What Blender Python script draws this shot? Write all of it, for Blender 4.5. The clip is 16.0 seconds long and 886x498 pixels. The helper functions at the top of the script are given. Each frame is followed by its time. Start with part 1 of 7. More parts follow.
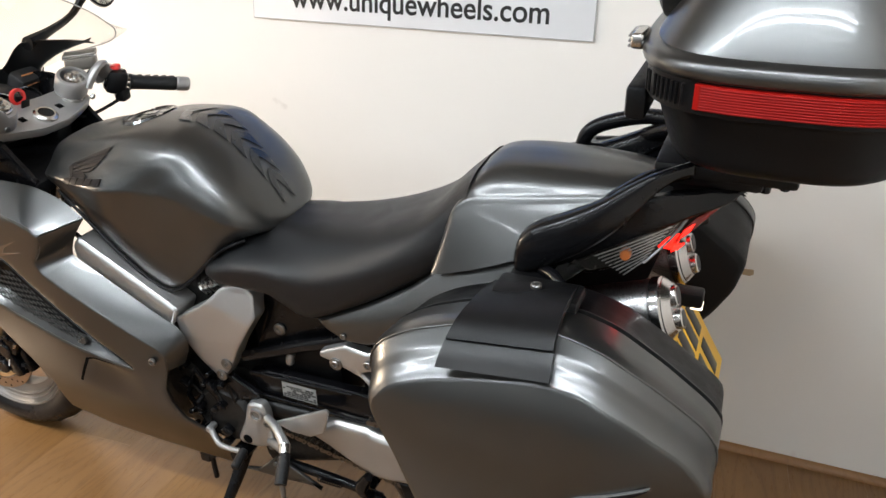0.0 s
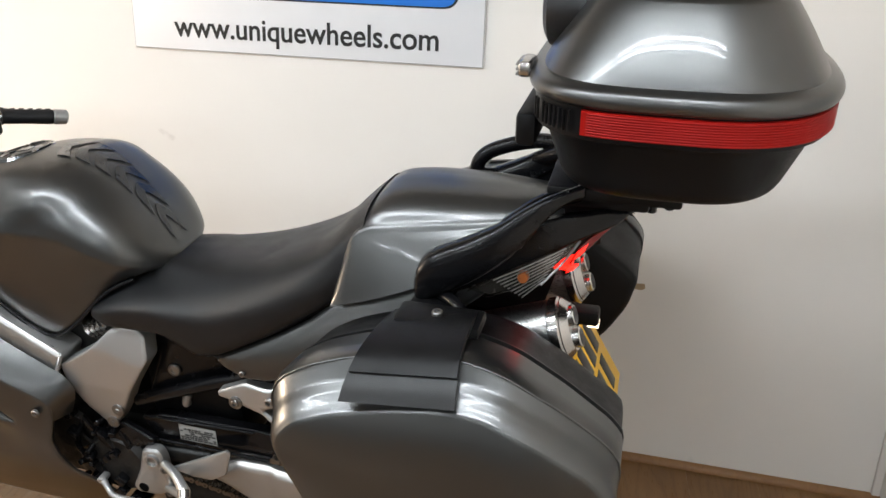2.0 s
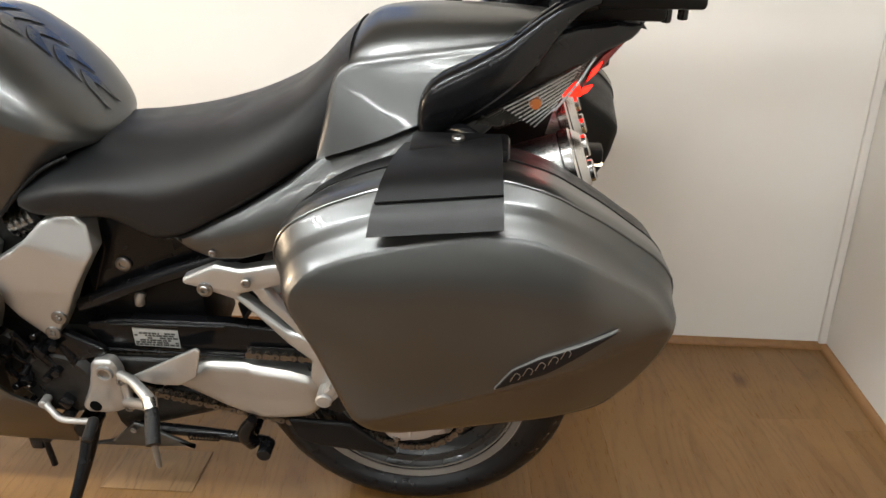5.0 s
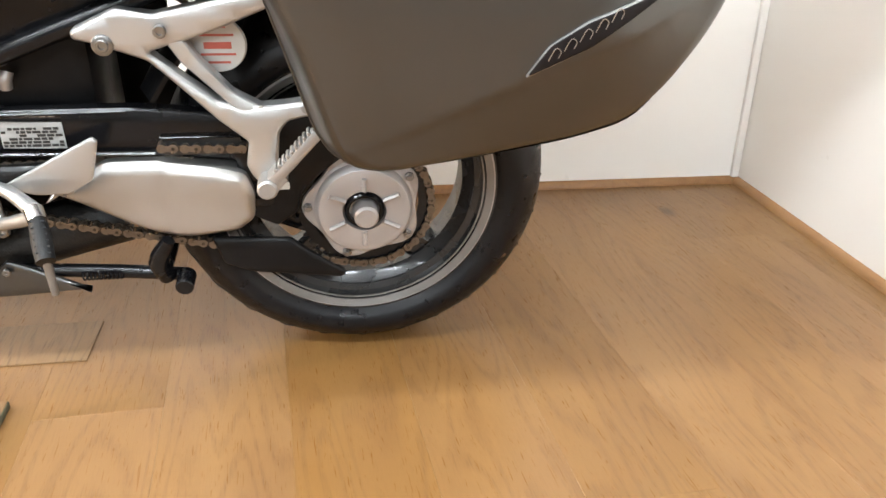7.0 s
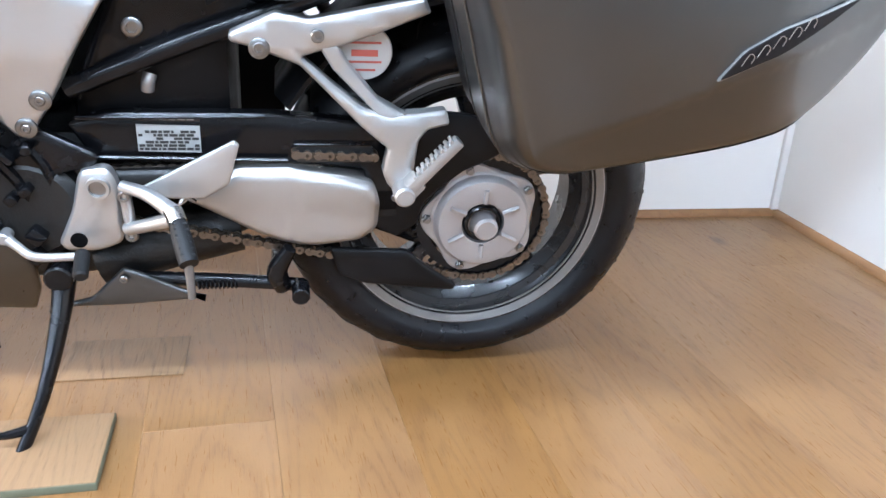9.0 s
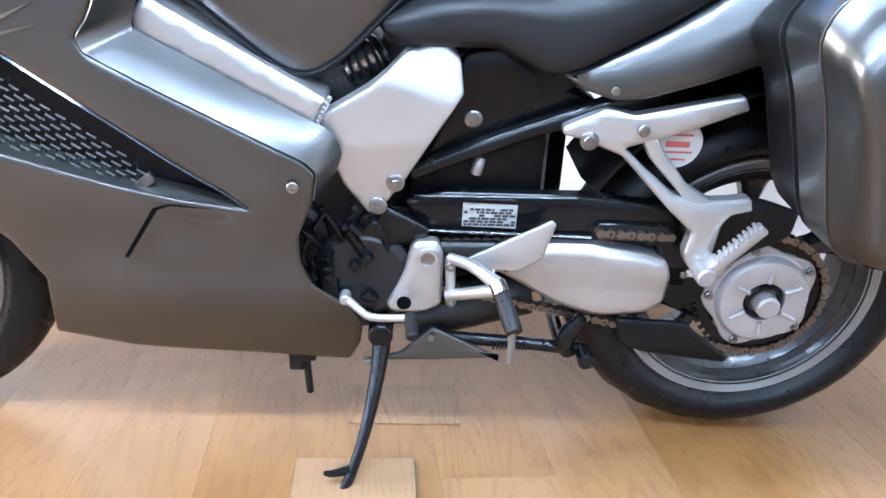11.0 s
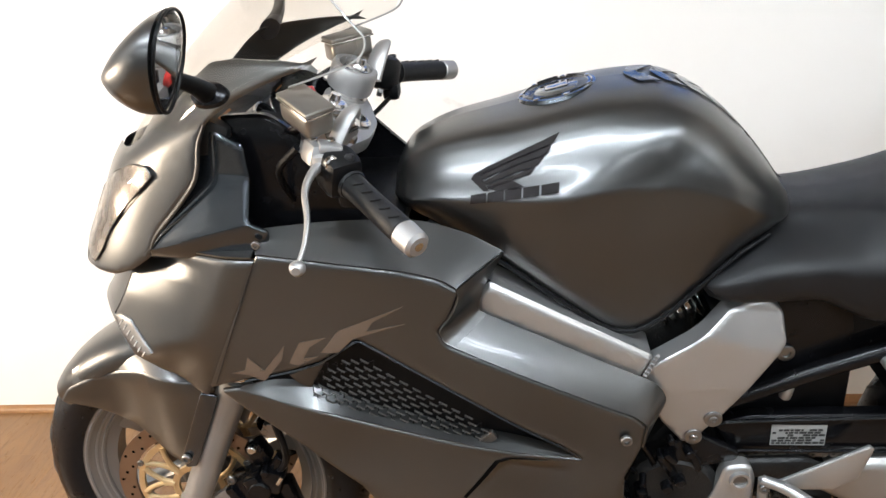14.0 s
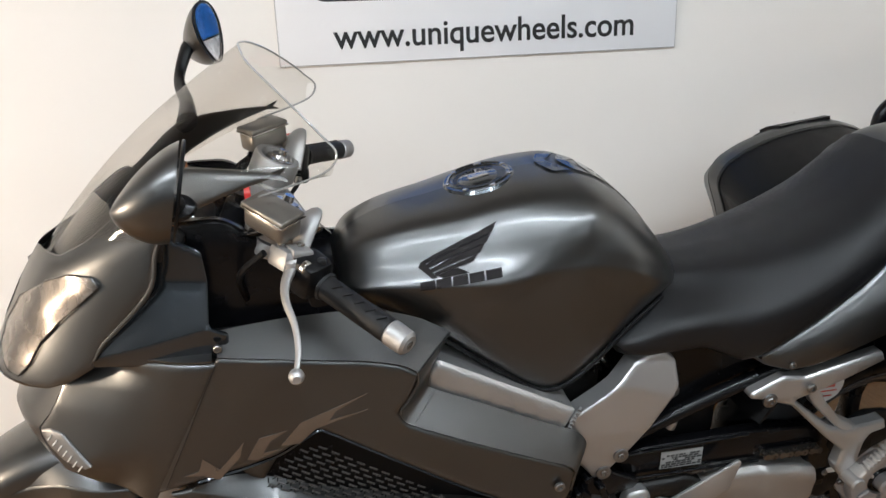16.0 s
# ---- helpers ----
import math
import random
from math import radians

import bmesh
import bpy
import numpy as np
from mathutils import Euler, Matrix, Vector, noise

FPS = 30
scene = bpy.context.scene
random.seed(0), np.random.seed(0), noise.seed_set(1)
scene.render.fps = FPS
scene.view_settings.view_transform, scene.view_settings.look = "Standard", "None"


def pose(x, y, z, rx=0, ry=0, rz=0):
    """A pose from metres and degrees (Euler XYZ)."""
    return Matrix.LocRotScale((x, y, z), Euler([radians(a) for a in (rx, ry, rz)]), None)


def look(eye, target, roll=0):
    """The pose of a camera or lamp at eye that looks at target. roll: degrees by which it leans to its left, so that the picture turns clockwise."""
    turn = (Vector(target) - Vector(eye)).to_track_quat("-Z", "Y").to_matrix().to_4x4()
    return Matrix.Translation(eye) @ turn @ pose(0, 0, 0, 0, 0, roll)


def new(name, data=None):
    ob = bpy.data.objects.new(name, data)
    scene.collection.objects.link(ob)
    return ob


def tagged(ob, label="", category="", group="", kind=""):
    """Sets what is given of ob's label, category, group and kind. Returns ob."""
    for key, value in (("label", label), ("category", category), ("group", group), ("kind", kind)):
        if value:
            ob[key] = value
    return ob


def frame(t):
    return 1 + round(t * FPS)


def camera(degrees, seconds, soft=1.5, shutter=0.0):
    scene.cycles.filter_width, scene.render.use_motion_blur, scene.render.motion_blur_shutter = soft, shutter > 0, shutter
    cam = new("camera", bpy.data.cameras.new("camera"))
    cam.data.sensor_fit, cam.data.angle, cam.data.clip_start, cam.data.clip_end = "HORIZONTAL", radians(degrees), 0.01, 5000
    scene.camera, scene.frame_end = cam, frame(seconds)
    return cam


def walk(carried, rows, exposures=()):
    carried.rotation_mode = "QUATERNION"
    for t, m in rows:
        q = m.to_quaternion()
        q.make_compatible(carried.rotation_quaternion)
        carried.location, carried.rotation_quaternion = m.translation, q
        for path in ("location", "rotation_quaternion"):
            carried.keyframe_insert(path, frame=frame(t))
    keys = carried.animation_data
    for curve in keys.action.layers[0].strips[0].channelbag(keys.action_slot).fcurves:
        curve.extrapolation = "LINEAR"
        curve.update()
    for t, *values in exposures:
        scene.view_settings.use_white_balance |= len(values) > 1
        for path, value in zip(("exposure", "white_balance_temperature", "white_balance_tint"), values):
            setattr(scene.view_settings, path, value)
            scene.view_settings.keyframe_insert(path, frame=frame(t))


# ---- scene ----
cam = camera(58.3, 16.0)
PATH = [
    (0, (1.089, -1.408, 1.33), (0.403, 0.323, 0.601), 1.7),
    (0.5, (1.089, -1.404, 1.329), (0.454, 0.351, 0.609), 2.0),
    (1, (1.096, -1.401, 1.334), (0.527, 0.38, 0.622), 1.6),
    (1.5, (1.092, -1.393, 1.331), (0.591, 0.41, 0.626), 1.9),
    (2, (1.088, -1.4, 1.337), (0.632, 0.429, 0.669), 1.9),
    (2.5, (1.07, -1.404, 1.336), (0.67, 0.44, 0.675), 2.0),
    (3, (1.033, -1.403, 1.328), (0.716, 0.457, 0.663), 1.9),
    (3.2, (1.012, -1.405, 1.319), (0.729, 0.459, 0.652), 1.9),
    (5.3, (0.835, -1.354, 1.08), (0.765, 0.481, 0.287), 0.1),
    (5.5, (0.798, -1.332, 1.041), (0.816, 0.502, 0.242), 0.9),
    (6, (0.769, -1.305, 0.944), (0.862, 0.504, 0.096), 0.6),
    (6.5, (0.735, -1.292, 0.834), (0.935, 0.508, -0.014), 0.5),
    (7, (0.681, -1.298, 0.754), (0.96, 0.495, -0.086), 1.2),
    (7.5, (0.635, -1.299, 0.703), (0.998, 0.484, -0.126), 2.0),
    (8, (0.588, -1.29, 0.689), (1.011, 0.492, -0.114), 3.0),
    (8.5, (0.519, -1.285, 0.693), (0.945, 0.516, -0.065), 3.3),
    (9, (0.44, -1.284, 0.703), (0.818, 0.537, -0.031), 3.1),
    (9.2, (0.41, -1.283, 0.71), (0.778, 0.543, -0.018), 3.1),
    (11.3, (0.133, -1.337, 0.813), (0.153, 0.548, 0.144), 1.7),
    (11.5, (0.121, -1.349, 0.84), (0.094, 0.534, 0.168), 1.0),
    (12, (0.063, -1.362, 0.892), (-0.038, 0.528, 0.245), 0.2),
    (12.5, (0.01, -1.378, 0.959), (-0.145, 0.52, 0.35), 0.1),
    (13, (-0.024, -1.362, 1.015), (-0.253, 0.524, 0.39), -1.5),
    (13.5, (-0.084, -1.319, 1.077), (-0.328, 0.563, 0.447), -1.9),
    (14, (-0.141, -1.285, 1.13), (-0.335, 0.599, 0.489), -3.7),
    (14.5, (-0.177, -1.281, 1.178), (-0.262, 0.597, 0.494), -3.6),
    (15, (-0.279, -1.296, 1.216), (-0.15, 0.594, 0.576), -3.1),
    (15.5, (-0.381, -1.312, 1.236), (-0.046, 0.554, 0.599), -3.1),
    (16, (-0.39, -1.32, 1.259), (-0.007, 0.542, 0.637), -2.0),
]
walk(cam, [(t, look(eye, target, roll)) for t, eye, target, roll in PATH], exposures=((0.0, -0.5, 6650, 10), (2.0, -0.58, 6700, 10), (2.6, -0.68, 6750, 10), (3.2, -0.62, 6700, 10), (5.5, 0.08, 7300, 10), (6.0, 0.48, 7250, 10), (7.0, 0.74, 6750, 10), (8.0, 0.74, 6050, 10), (9.0, 0.80, 5450, 10), (11.0, 0.98, 5100, 10), (12.0, 1.14, 5450, 10), (12.6, 1.16, 5650, 10), (13.5, 0.22, 6200, 10), (14.5, -0.55, 6500, 10), (15.5, -0.84, 6350, 10), (16.0, -0.84, 6450, 10)))

# ---- light ----
scene.view_settings.exposure = 0.0
world = bpy.data.worlds.new("world")
world.use_nodes = True
world.node_tree.nodes["Background"].inputs[0].default_value = (0.9, 0.95, 1.0, 1)
world.node_tree.nodes["Background"].inputs[1].default_value = 0.02
scene.world = world

WALL_Y, EAST_X, WEST_X, SOUTH_Y, CEIL_Z = 0.675, 1.82, -2.45, -6.5, 2.55


def area(name, loc, size, size_y, power, colour, rot=(0, 0, 0)):
    d = bpy.data.lights.new(name, "AREA")
    d.shape, d.size, d.size_y, d.energy, d.color = "RECTANGLE", size, size_y, power, colour
    ob = new(name, d)
    ob.location, ob.rotation_euler = loc, [radians(a) for a in rot]
    return ob


# ---- materials ----
def mat(name, base=(0.5, 0.5, 0.5), rough=0.5, metal=0.0, coat=0.0, var=0.12, scale=30.0, bump=0.0, bscale=300.0,
        rvar=0.1, spec=0.5, coat_rough=0.06, stretch=(1, 1, 1), fine=0.0):
    m = bpy.data.materials.new(name)
    m.use_nodes = True
    nt = m.node_tree
    n, l = nt.nodes, nt.links
    b = n["Principled BSDF"]
    b.inputs["Metallic"].default_value = metal
    b.inputs["Coat Weight"].default_value = coat
    b.inputs["Coat Roughness"].default_value = coat_rough
    b.inputs["Specular IOR Level"].default_value = spec
    tc = n.new("ShaderNodeTexCoord")
    mp = n.new("ShaderNodeMapping")
    mp.inputs["Scale"].default_value = stretch
    l.new(tc.outputs["Object"], mp.inputs["Vector"])
    big = n.new("ShaderNodeTexNoise")
    big.inputs["Scale"].default_value = scale
    big.inputs["Detail"].default_value = 5
    l.new(mp.outputs[0], big.inputs["Vector"])
    small = n.new("ShaderNodeTexNoise")
    small.inputs["Scale"].default_value = bscale
    small.inputs["Detail"].default_value = 3
    l.new(mp.outputs[0], small.inputs["Vector"])
    ramp = n.new("ShaderNodeMix")
    ramp.data_type = "RGBA"
    lo = tuple(c * (1 - var) for c in base)
    hi = tuple(min(1, c * (1 + var)) for c in base)
    ramp.inputs[6].default_value = (*lo, 1)
    ramp.inputs[7].default_value = (*hi, 1)
    add = n.new("ShaderNodeMath")
    add.operation = "MULTIPLY_ADD"
    l.new(small.outputs[0], add.inputs[0])
    add.inputs[1].default_value = fine
    l.new(big.outputs[0], add.inputs[2])
    l.new(add.outputs[0], ramp.inputs[0])
    l.new(ramp.outputs[2], b.inputs["Base Color"])
    r = n.new("ShaderNodeMapRange")
    r.inputs[1].default_value, r.inputs[2].default_value = 0.3, 0.7
    r.inputs[3].default_value, r.inputs[4].default_value = max(0.02, rough - rvar * 0.5), min(1, rough + rvar * 0.5)
    l.new(big.outputs[0], r.inputs[0])
    l.new(r.outputs[0], b.inputs["Roughness"])
    if bump:
        bp = n.new("ShaderNodeBump")
        bp.inputs["Strength"].default_value = bump
        bp.inputs["Distance"].default_value = 0.002
        l.new(small.outputs[0], bp.inputs["Height"])
        l.new(bp.outputs[0], b.inputs["Normal"])
    return m


def glow(name, colour, strength):
    m = bpy.data.materials.new(name)
    m.use_nodes = True
    b = m.node_tree.nodes["Principled BSDF"]
    b.inputs["Base Color"].default_value = (*colour, 1)
    b.inputs["Emission Color"].default_value = (*colour, 1)
    b.inputs["Emission Strength"].default_value = strength
    return m


def clear(name, colour=(1, 1, 1), rough=0.0, thin=0.85):
    """Thin clear plastic: see-through with a mirror gloss that grows at grazing angles."""
    m = bpy.data.materials.new(name)
    m.use_nodes = True
    nt = m.node_tree
    n, l = nt.nodes, nt.links
    n.clear()
    out = n.new("ShaderNodeOutputMaterial")
    t = n.new("ShaderNodeBsdfTransparent")
    t.inputs[0].default_value = (*[c * thin for c in colour], 1)
    g = n.new("ShaderNodeBsdfGlossy")
    g.inputs["Roughness"].default_value = 0.04 + rough
    lw = n.new("ShaderNodeLayerWeight")
    pw = n.new("ShaderNodeMath")
    pw.operation = "POWER"
    pw.inputs[1].default_value = 4.0
    l.new(lw.outputs["Facing"], pw.inputs[0])
    f = n.new("ShaderNodeMath")
    f.operation = "MULTIPLY_ADD"
    f.inputs[1].default_value, f.inputs[2].default_value = 0.55, 0.03
    l.new(pw.outputs[0], f.inputs[0])
    mx = n.new("ShaderNodeMixShader")
    l.new(f.outputs[0], mx.inputs[0])
    l.new(t.outputs[0], mx.inputs[1])
    l.new(g.outputs[0], mx.inputs[2])
    l.new(mx.outputs[0], out.inputs[0])
    return m


PAINT = mat("grey_paint", (0.096, 0.097, 0.096), 0.335, 0.92, 0.22, 0.05, 3, 0.04, 2500, 0.04, coat_rough=0.03, fine=0.2)
PAINT_D = mat("dark_grey_paint", (0.034, 0.040, 0.046), 0.24, 0.75, 1.0, 0.06, 4, 0.03, 2500, 0.05)
PAD = mat("tank_pad_vinyl", (0.016, 0.017, 0.019), 0.24, 0.3, 0.6, 0.1, 20)
SILVER = mat("silver_paint", (0.44, 0.432, 0.42), 0.36, 0.78, 0.1, 0.05, 12, 0.05, 900, 0.1)
CAST = mat("cast_aluminium", (0.38, 0.37, 0.36), 0.48, 0.75, 0.0, 0.10, 25, 0.15, 700, 0.15)
SWING = mat("brushed_aluminium", (0.40, 0.385, 0.365), 0.42, 0.8, 0.0, 0.08, 20, 0.08, 900, 0.12)
STEEL = mat("polished_steel", (0.56, 0.55, 0.535), 0.2, 1.0, 0, 0.06, 40, 0.05, 400, 0.1)
BRUSHED = mat("brushed_steel", (0.40, 0.395, 0.385), 0.30, 1.0, 0, 0.10, 60, 0.1, 300, 0.12, stretch=(1, 18, 18))
BLACK = mat("black_plastic", (0.0038, 0.0038, 0.0043), 0.42, 0, 0, 0.2, 30, 0.12, 1400, 0.15, spec=0.2)
BLACK_M = mat("black_metal", (0.0038, 0.0038, 0.0045), 0.23, 0.0, 0.0, 0.3, 40, 0.05, 600, 0.12, spec=0.26)
GLOSS = mat("gloss_black", (0.012, 0.012, 0.013), 0.16, 0, 0.5, 0.2, 20, 0.02, 700, 0.08)
DARK = mat("grimy_engine_black", (0.006, 0.0056, 0.0052), 0.5, 0.1, 0, 0.5, 60, 0.4, 250, 0.3)
RUBBER = mat("tyre_rubber", (0.006, 0.006, 0.007), 0.36, 0, 0, 0.25, 50, 0.12, 700, 0.25, spec=0.22)
VINYL = mat("seat_vinyl", (0.006, 0.0062, 0.007), 0.42, 0, 0, 0.12, 20, 0.30, 1300, 0.1, spec=0.36)
RUBBER_G = mat("grip_rubber", (0.007, 0.007, 0.0075), 0.55, 0, 0, 0.2, 60, 0.2, 900, 0.1, spec=0.3)
RED_DARK = mat("dark_red_lens", (0.20, 0.006, 0.004), 0.22, 0, 0.2, 0.1, 25)
RED_LENS = mat("red_reflector", (0.28, 0.006, 0.004), 0.38, 0, 0.0, 0.15, 25, 0.05, 500, 0.1, spec=0.16)
RED = mat("red_plastic", (0.62, 0.03, 0.025), 0.35, 0, 0.2, 0.1, 40)
ORANGE = mat("amber_bulb", (0.34, 0.10, 0.025), 0.3, 0, 0.3, 0.1, 40)
RED_GLOW = glow("lit_red_tail_lamp", (1.0, 0.012, 0.006), 5.0)
WHITE_GLOW = glow("lit_plate_lamp", (1.0, 0.85, 0.65), 4.0)
GOLD = mat("gold_anodised", (0.58, 0.43, 0.24), 0.4, 0.75, 0, 0.12, 30, 0.08, 700, 0.12)
DISC = mat("brake_disc_steel", (0.26, 0.19, 0.14), 0.34, 0.9, 0, 0.15, 25, 0.08, 700, 0.15, stretch=(1, 6, 1))
BOLT_M = mat("bolt_steel", (0.24, 0.235, 0.23), 0.32, 0.95, 0, 0.1, 60)
CHAIN_D = mat("oily_chain", (0.05, 0.04, 0.03), 0.4, 0.6, 0, 0.3, 90)
CHAIN_M = mat("chain_steel", (0.17, 0.145, 0.12), 0.34, 0.9, 0, 0.25, 90, 0.2, 400, 0.2)
HUB_M = mat("dusty_cast_hub", (0.40, 0.38, 0.375), 0.5, 0.55, 0, 0.14, 18, 0.15, 600, 0.15)
RIM = mat("silver_rim", (0.21, 0.205, 0.20), 0.42, 0.7, 0.1, 0.08, 20, 0.08, 700, 0.12)
RIM_D = mat("black_rim", (0.012, 0.012, 0.013), 0.28, 0.1, 0.2, 0.2, 20, 0.08, 700, 0.12)
YELLOW = mat("yellow_plate", (0.86, 0.50, 0.02), 0.4, 0, 0.2, 0.06, 20)
MATT = mat("matt_black", (0.002, 0.002, 0.002), 0.9, 0, 0, 0.1, 40, spec=0.05)
INK = mat("black_ink", (0.012, 0.012, 0.012), 0.4, 0, 0.1, 0.1, 40)
DECAL = mat("dark_badge", (0.008, 0.006, 0.006), 0.55, 0.0, 0.0, 0.15, 60, spec=0.15)
DECAL_B = mat("bronze_decal", (0.165, 0.138, 0.115), 0.32, 0.7, 0.5, 0.1, 60)
SPEC_LABEL = mat("specification_label", (0.27, 0.27, 0.26), 0.45, 0, 0.1, 0.12, 60)
LABEL = mat("white_sticker", (0.62, 0.62, 0.60), 0.45, 0, 0.1, 0.08, 60)
STICK_R = mat("red_print", (0.55, 0.12, 0.09), 0.45, 0, 0.1, 0.1, 60)
BLUE = mat("sign_blue", (0.005, 0.16, 0.62), 0.35, 0, 0.2, 0.05, 8)
SIGN = mat("sign_white", (0.80, 0.81, 0.83), 0.38, 0, 0.15, 0.02, 6)
GREYL = mat("sign_edge", (0.42, 0.42, 0.43), 0.5, 0, 0, 0.1, 20)
SCREEN = clear("windscreen_plastic", (0.97, 0.95, 0.92), 0.0, 0.89)
SCREEN_E = mat("screen_edge", (0.30, 0.30, 0.29), 0.15, 0, 0.5, 0.1, 40)
LENS = clear("clear_lens", (1, 0.98, 0.96), 0.02, 0.92)
SMOKED = mat("dark_lamp_bowl", (0.06, 0.058, 0.055), 0.25, 0.6, 0.2, 0.1, 40)
RESERVOIR = mat("reservoir_grey", (0.17, 0.155, 0.135), 0.35, 0.6, 0.1, 0.1, 40, 0.05, 600)
REFLECTOR = mat("lamp_reflector", (0.30, 0.29, 0.28), 0.27, 0.85, 0, 0.08, 40, 0.0, 150)
MIRROR = mat("mirror_glass", (0.9, 0.9, 0.9), 0.02, 1.0, 0, 0.0, 5, rvar=0.0)
GRILLE = mat("grille_metal", (0.105, 0.10, 0.094), 0.36, 0.7, 0, 0.2, 60)
FLAP = mat("dash_plastic", (0.008, 0.008, 0.0085), 0.5, 0, 0, 0.2, 40, 0.2, 800)


def wall_mat():
    m = mat("wall_paint", (0.80, 0.775, 0.735), 0.62, 0, 0, 0.018, 1.6, 0.12, 160, 0.1)
    nt = m.node_tree
    n, l = nt.nodes, nt.links
    b = n["Principled BSDF"]
    tc = n.new("ShaderNodeTexCoord")
    v = n.new("ShaderNodeTexNoise")
    v.inputs["Scale"].default_value = 9.0
    v.inputs["Detail"].default_value = 6
    v.inputs["Distortion"].default_value = 0.6
    l.new(tc.outputs["Object"], v.inputs["Vector"])
    r = n.new("ShaderNodeMapRange")
    r.inputs[1].default_value, r.inputs[2].default_value = 0.715, 0.76
    r.inputs[3].default_value, r.inputs[4].default_value = 0.0, 0.35
    l.new(v.outputs[0], r.inputs[0])
    mx = n.new("ShaderNodeMix")
    mx.data_type = "RGBA"
    src = b.inputs["Base Color"].links[0].from_socket
    l.new(r.outputs[0], mx.inputs[0])
    l.new(src, mx.inputs[6])
    mx.inputs[7].default_value = (0.50, 0.46, 0.42, 1)
    l.new(mx.outputs[2], b.inputs["Base Color"])
    return m


WALL = wall_mat()
SCUFF = mat("wall_scuff", (0.42, 0.31, 0.19), 0.8, 0, 0, 0.2, 60)
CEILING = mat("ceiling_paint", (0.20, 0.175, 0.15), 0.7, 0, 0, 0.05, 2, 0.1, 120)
DARK_FLOOR = mat("dark_floor_cover", (0.065, 0.062, 0.060), 0.95, 0, 0, 0.2, 60, 0.5, 500)
FAR = mat("far_wall_paint", (0.66, 0.65, 0.63), 0.7, 0, 0, 0.1, 1, 0.1, 120)


def wood(name, light, dark, gloss, grain=1.0, contrast=1.0):
    """Oak: cathedral figure along the piece's own y, short dark pores, soft clouding and a few knots."""
    m = bpy.data.materials.new(name)
    m.use_nodes = True
    nt = m.node_tree
    n, l = nt.nodes, nt.links
    b = n["Principled BSDF"]
    tc = n.new("ShaderNodeTexCoord")
    info = n.new("ShaderNodeObjectInfo")
    comb = n.new("ShaderNodeCombineXYZ")
    for i, k in enumerate((37.0, 61.0, 13.0)):
        mu = n.new("ShaderNodeMath")
        mu.operation = "MULTIPLY"
        mu.inputs[1].default_value = k
        l.new(info.outputs["Random"], mu.inputs[0])
        l.new(mu.outputs[0], comb.inputs[i])
    off = n.new("ShaderNodeVectorMath")
    off.operation = "ADD"
    l.new(tc.outputs["Object"], off.inputs[0])
    l.new(comb.outputs[0], off.inputs[1])

    def scaled(x, y, z):
        mp = n.new("ShaderNodeMapping")
        mp.inputs["Scale"].default_value = (x, y, z)
        l.new(off.outputs[0], mp.inputs[0])
        return mp.outputs[0]

    def noise(vec, scale, detail, distortion=0.0, rough=0.5):
        t = n.new("ShaderNodeTexNoise")
        t.inputs["Scale"].default_value = scale
        t.inputs["Detail"].default_value = detail
        t.inputs["Roughness"].default_value = rough
        t.inputs["Distortion"].default_value = distortion
        l.new(vec, t.inputs["Vector"])
        return t.outputs[0]

    def ranged(src_, a, b_, c, d):
        r = n.new("ShaderNodeMapRange")
        r.inputs[1].default_value, r.inputs[2].default_value = a, b_
        r.inputs[3].default_value, r.inputs[4].default_value = c, d
        l.new(src_, r.inputs[0])
        return r.outputs[0]

    def op(kind, a, b_):
        q = n.new("ShaderNodeMath")
        q.operation = kind
        for s, v in zip(q.inputs, (a, b_)):
            if isinstance(v, (int, float)):
                s.default_value = v
            else:
                l.new(v, s)
        return q.outputs[0]

    # cathedral figure: contour lines of a long soft noise
    hill = noise(scaled(5.5 * grain, 0.75 * grain, 5), 1.0, 2, 0.25)
    rings = op("SINE", op("MULTIPLY", hill, 125.0), 0.0)
    rings = ranged(rings, 0.1, 1.0, 0.0, 1.0)
    # short dark pores, gathered along the figure
    pore = noise(scaled(520 * grain, 22 * grain, 200), 1.0, 3, 0.6)
    pores = op("MULTIPLY", ranged(pore, 0.54, 0.70, 0.0, 1.0), ranged(rings, 0.0, 1.0, 0.25, 1.0))
    fine = noise(scaled(700 * grain, 60 * grain, 300), 1.0, 2)
    cloud = noise(scaled(7, 2.4, 3), 1.0, 4, 0.6)
    knot = n.new("ShaderNodeTexVoronoi")
    knot.inputs["Scale"].default_value = 3.4
    l.new(scaled(1, 0.55, 1), knot.inputs["Vector"])
    pick = n.new("ShaderNodeSeparateColor")
    l.new(knot.outputs["Color"], pick.inputs[0])
    knots = op("MULTIPLY", ranged(knot.outputs["Distance"], 0.015, 0.085, 1.0, 0.0), ranged(pick.outputs[0], 0.55, 0.62, 0.0, 1.0))
    v = op("ADD", op("MULTIPLY", cloud, 0.55), 0.41)
    v = op("SUBTRACT", v, op("MULTIPLY", op("MULTIPLY", rings, fine), 0.20 * contrast))
    v = op("SUBTRACT", v, op("MULTIPLY", pores, 0.25 * contrast))
    v = op("SUBTRACT", v, op("MULTIPLY", fine, 0.10 * contrast))
    v = op("SUBTRACT", v, op("MULTIPLY", knots, 0.55))
    ramp = n.new("ShaderNodeValToRGB")
    ramp.color_ramp.elements[0].position = 0.0
    ramp.color_ramp.elements[0].color = (*dark, 1)
    ramp.color_ramp.elements[1].position = 0.72
    ramp.color_ramp.elements[1].color = (*light, 1)
    l.new(v, ramp.inputs[0])
    tone = n.new("ShaderNodeHueSaturation")
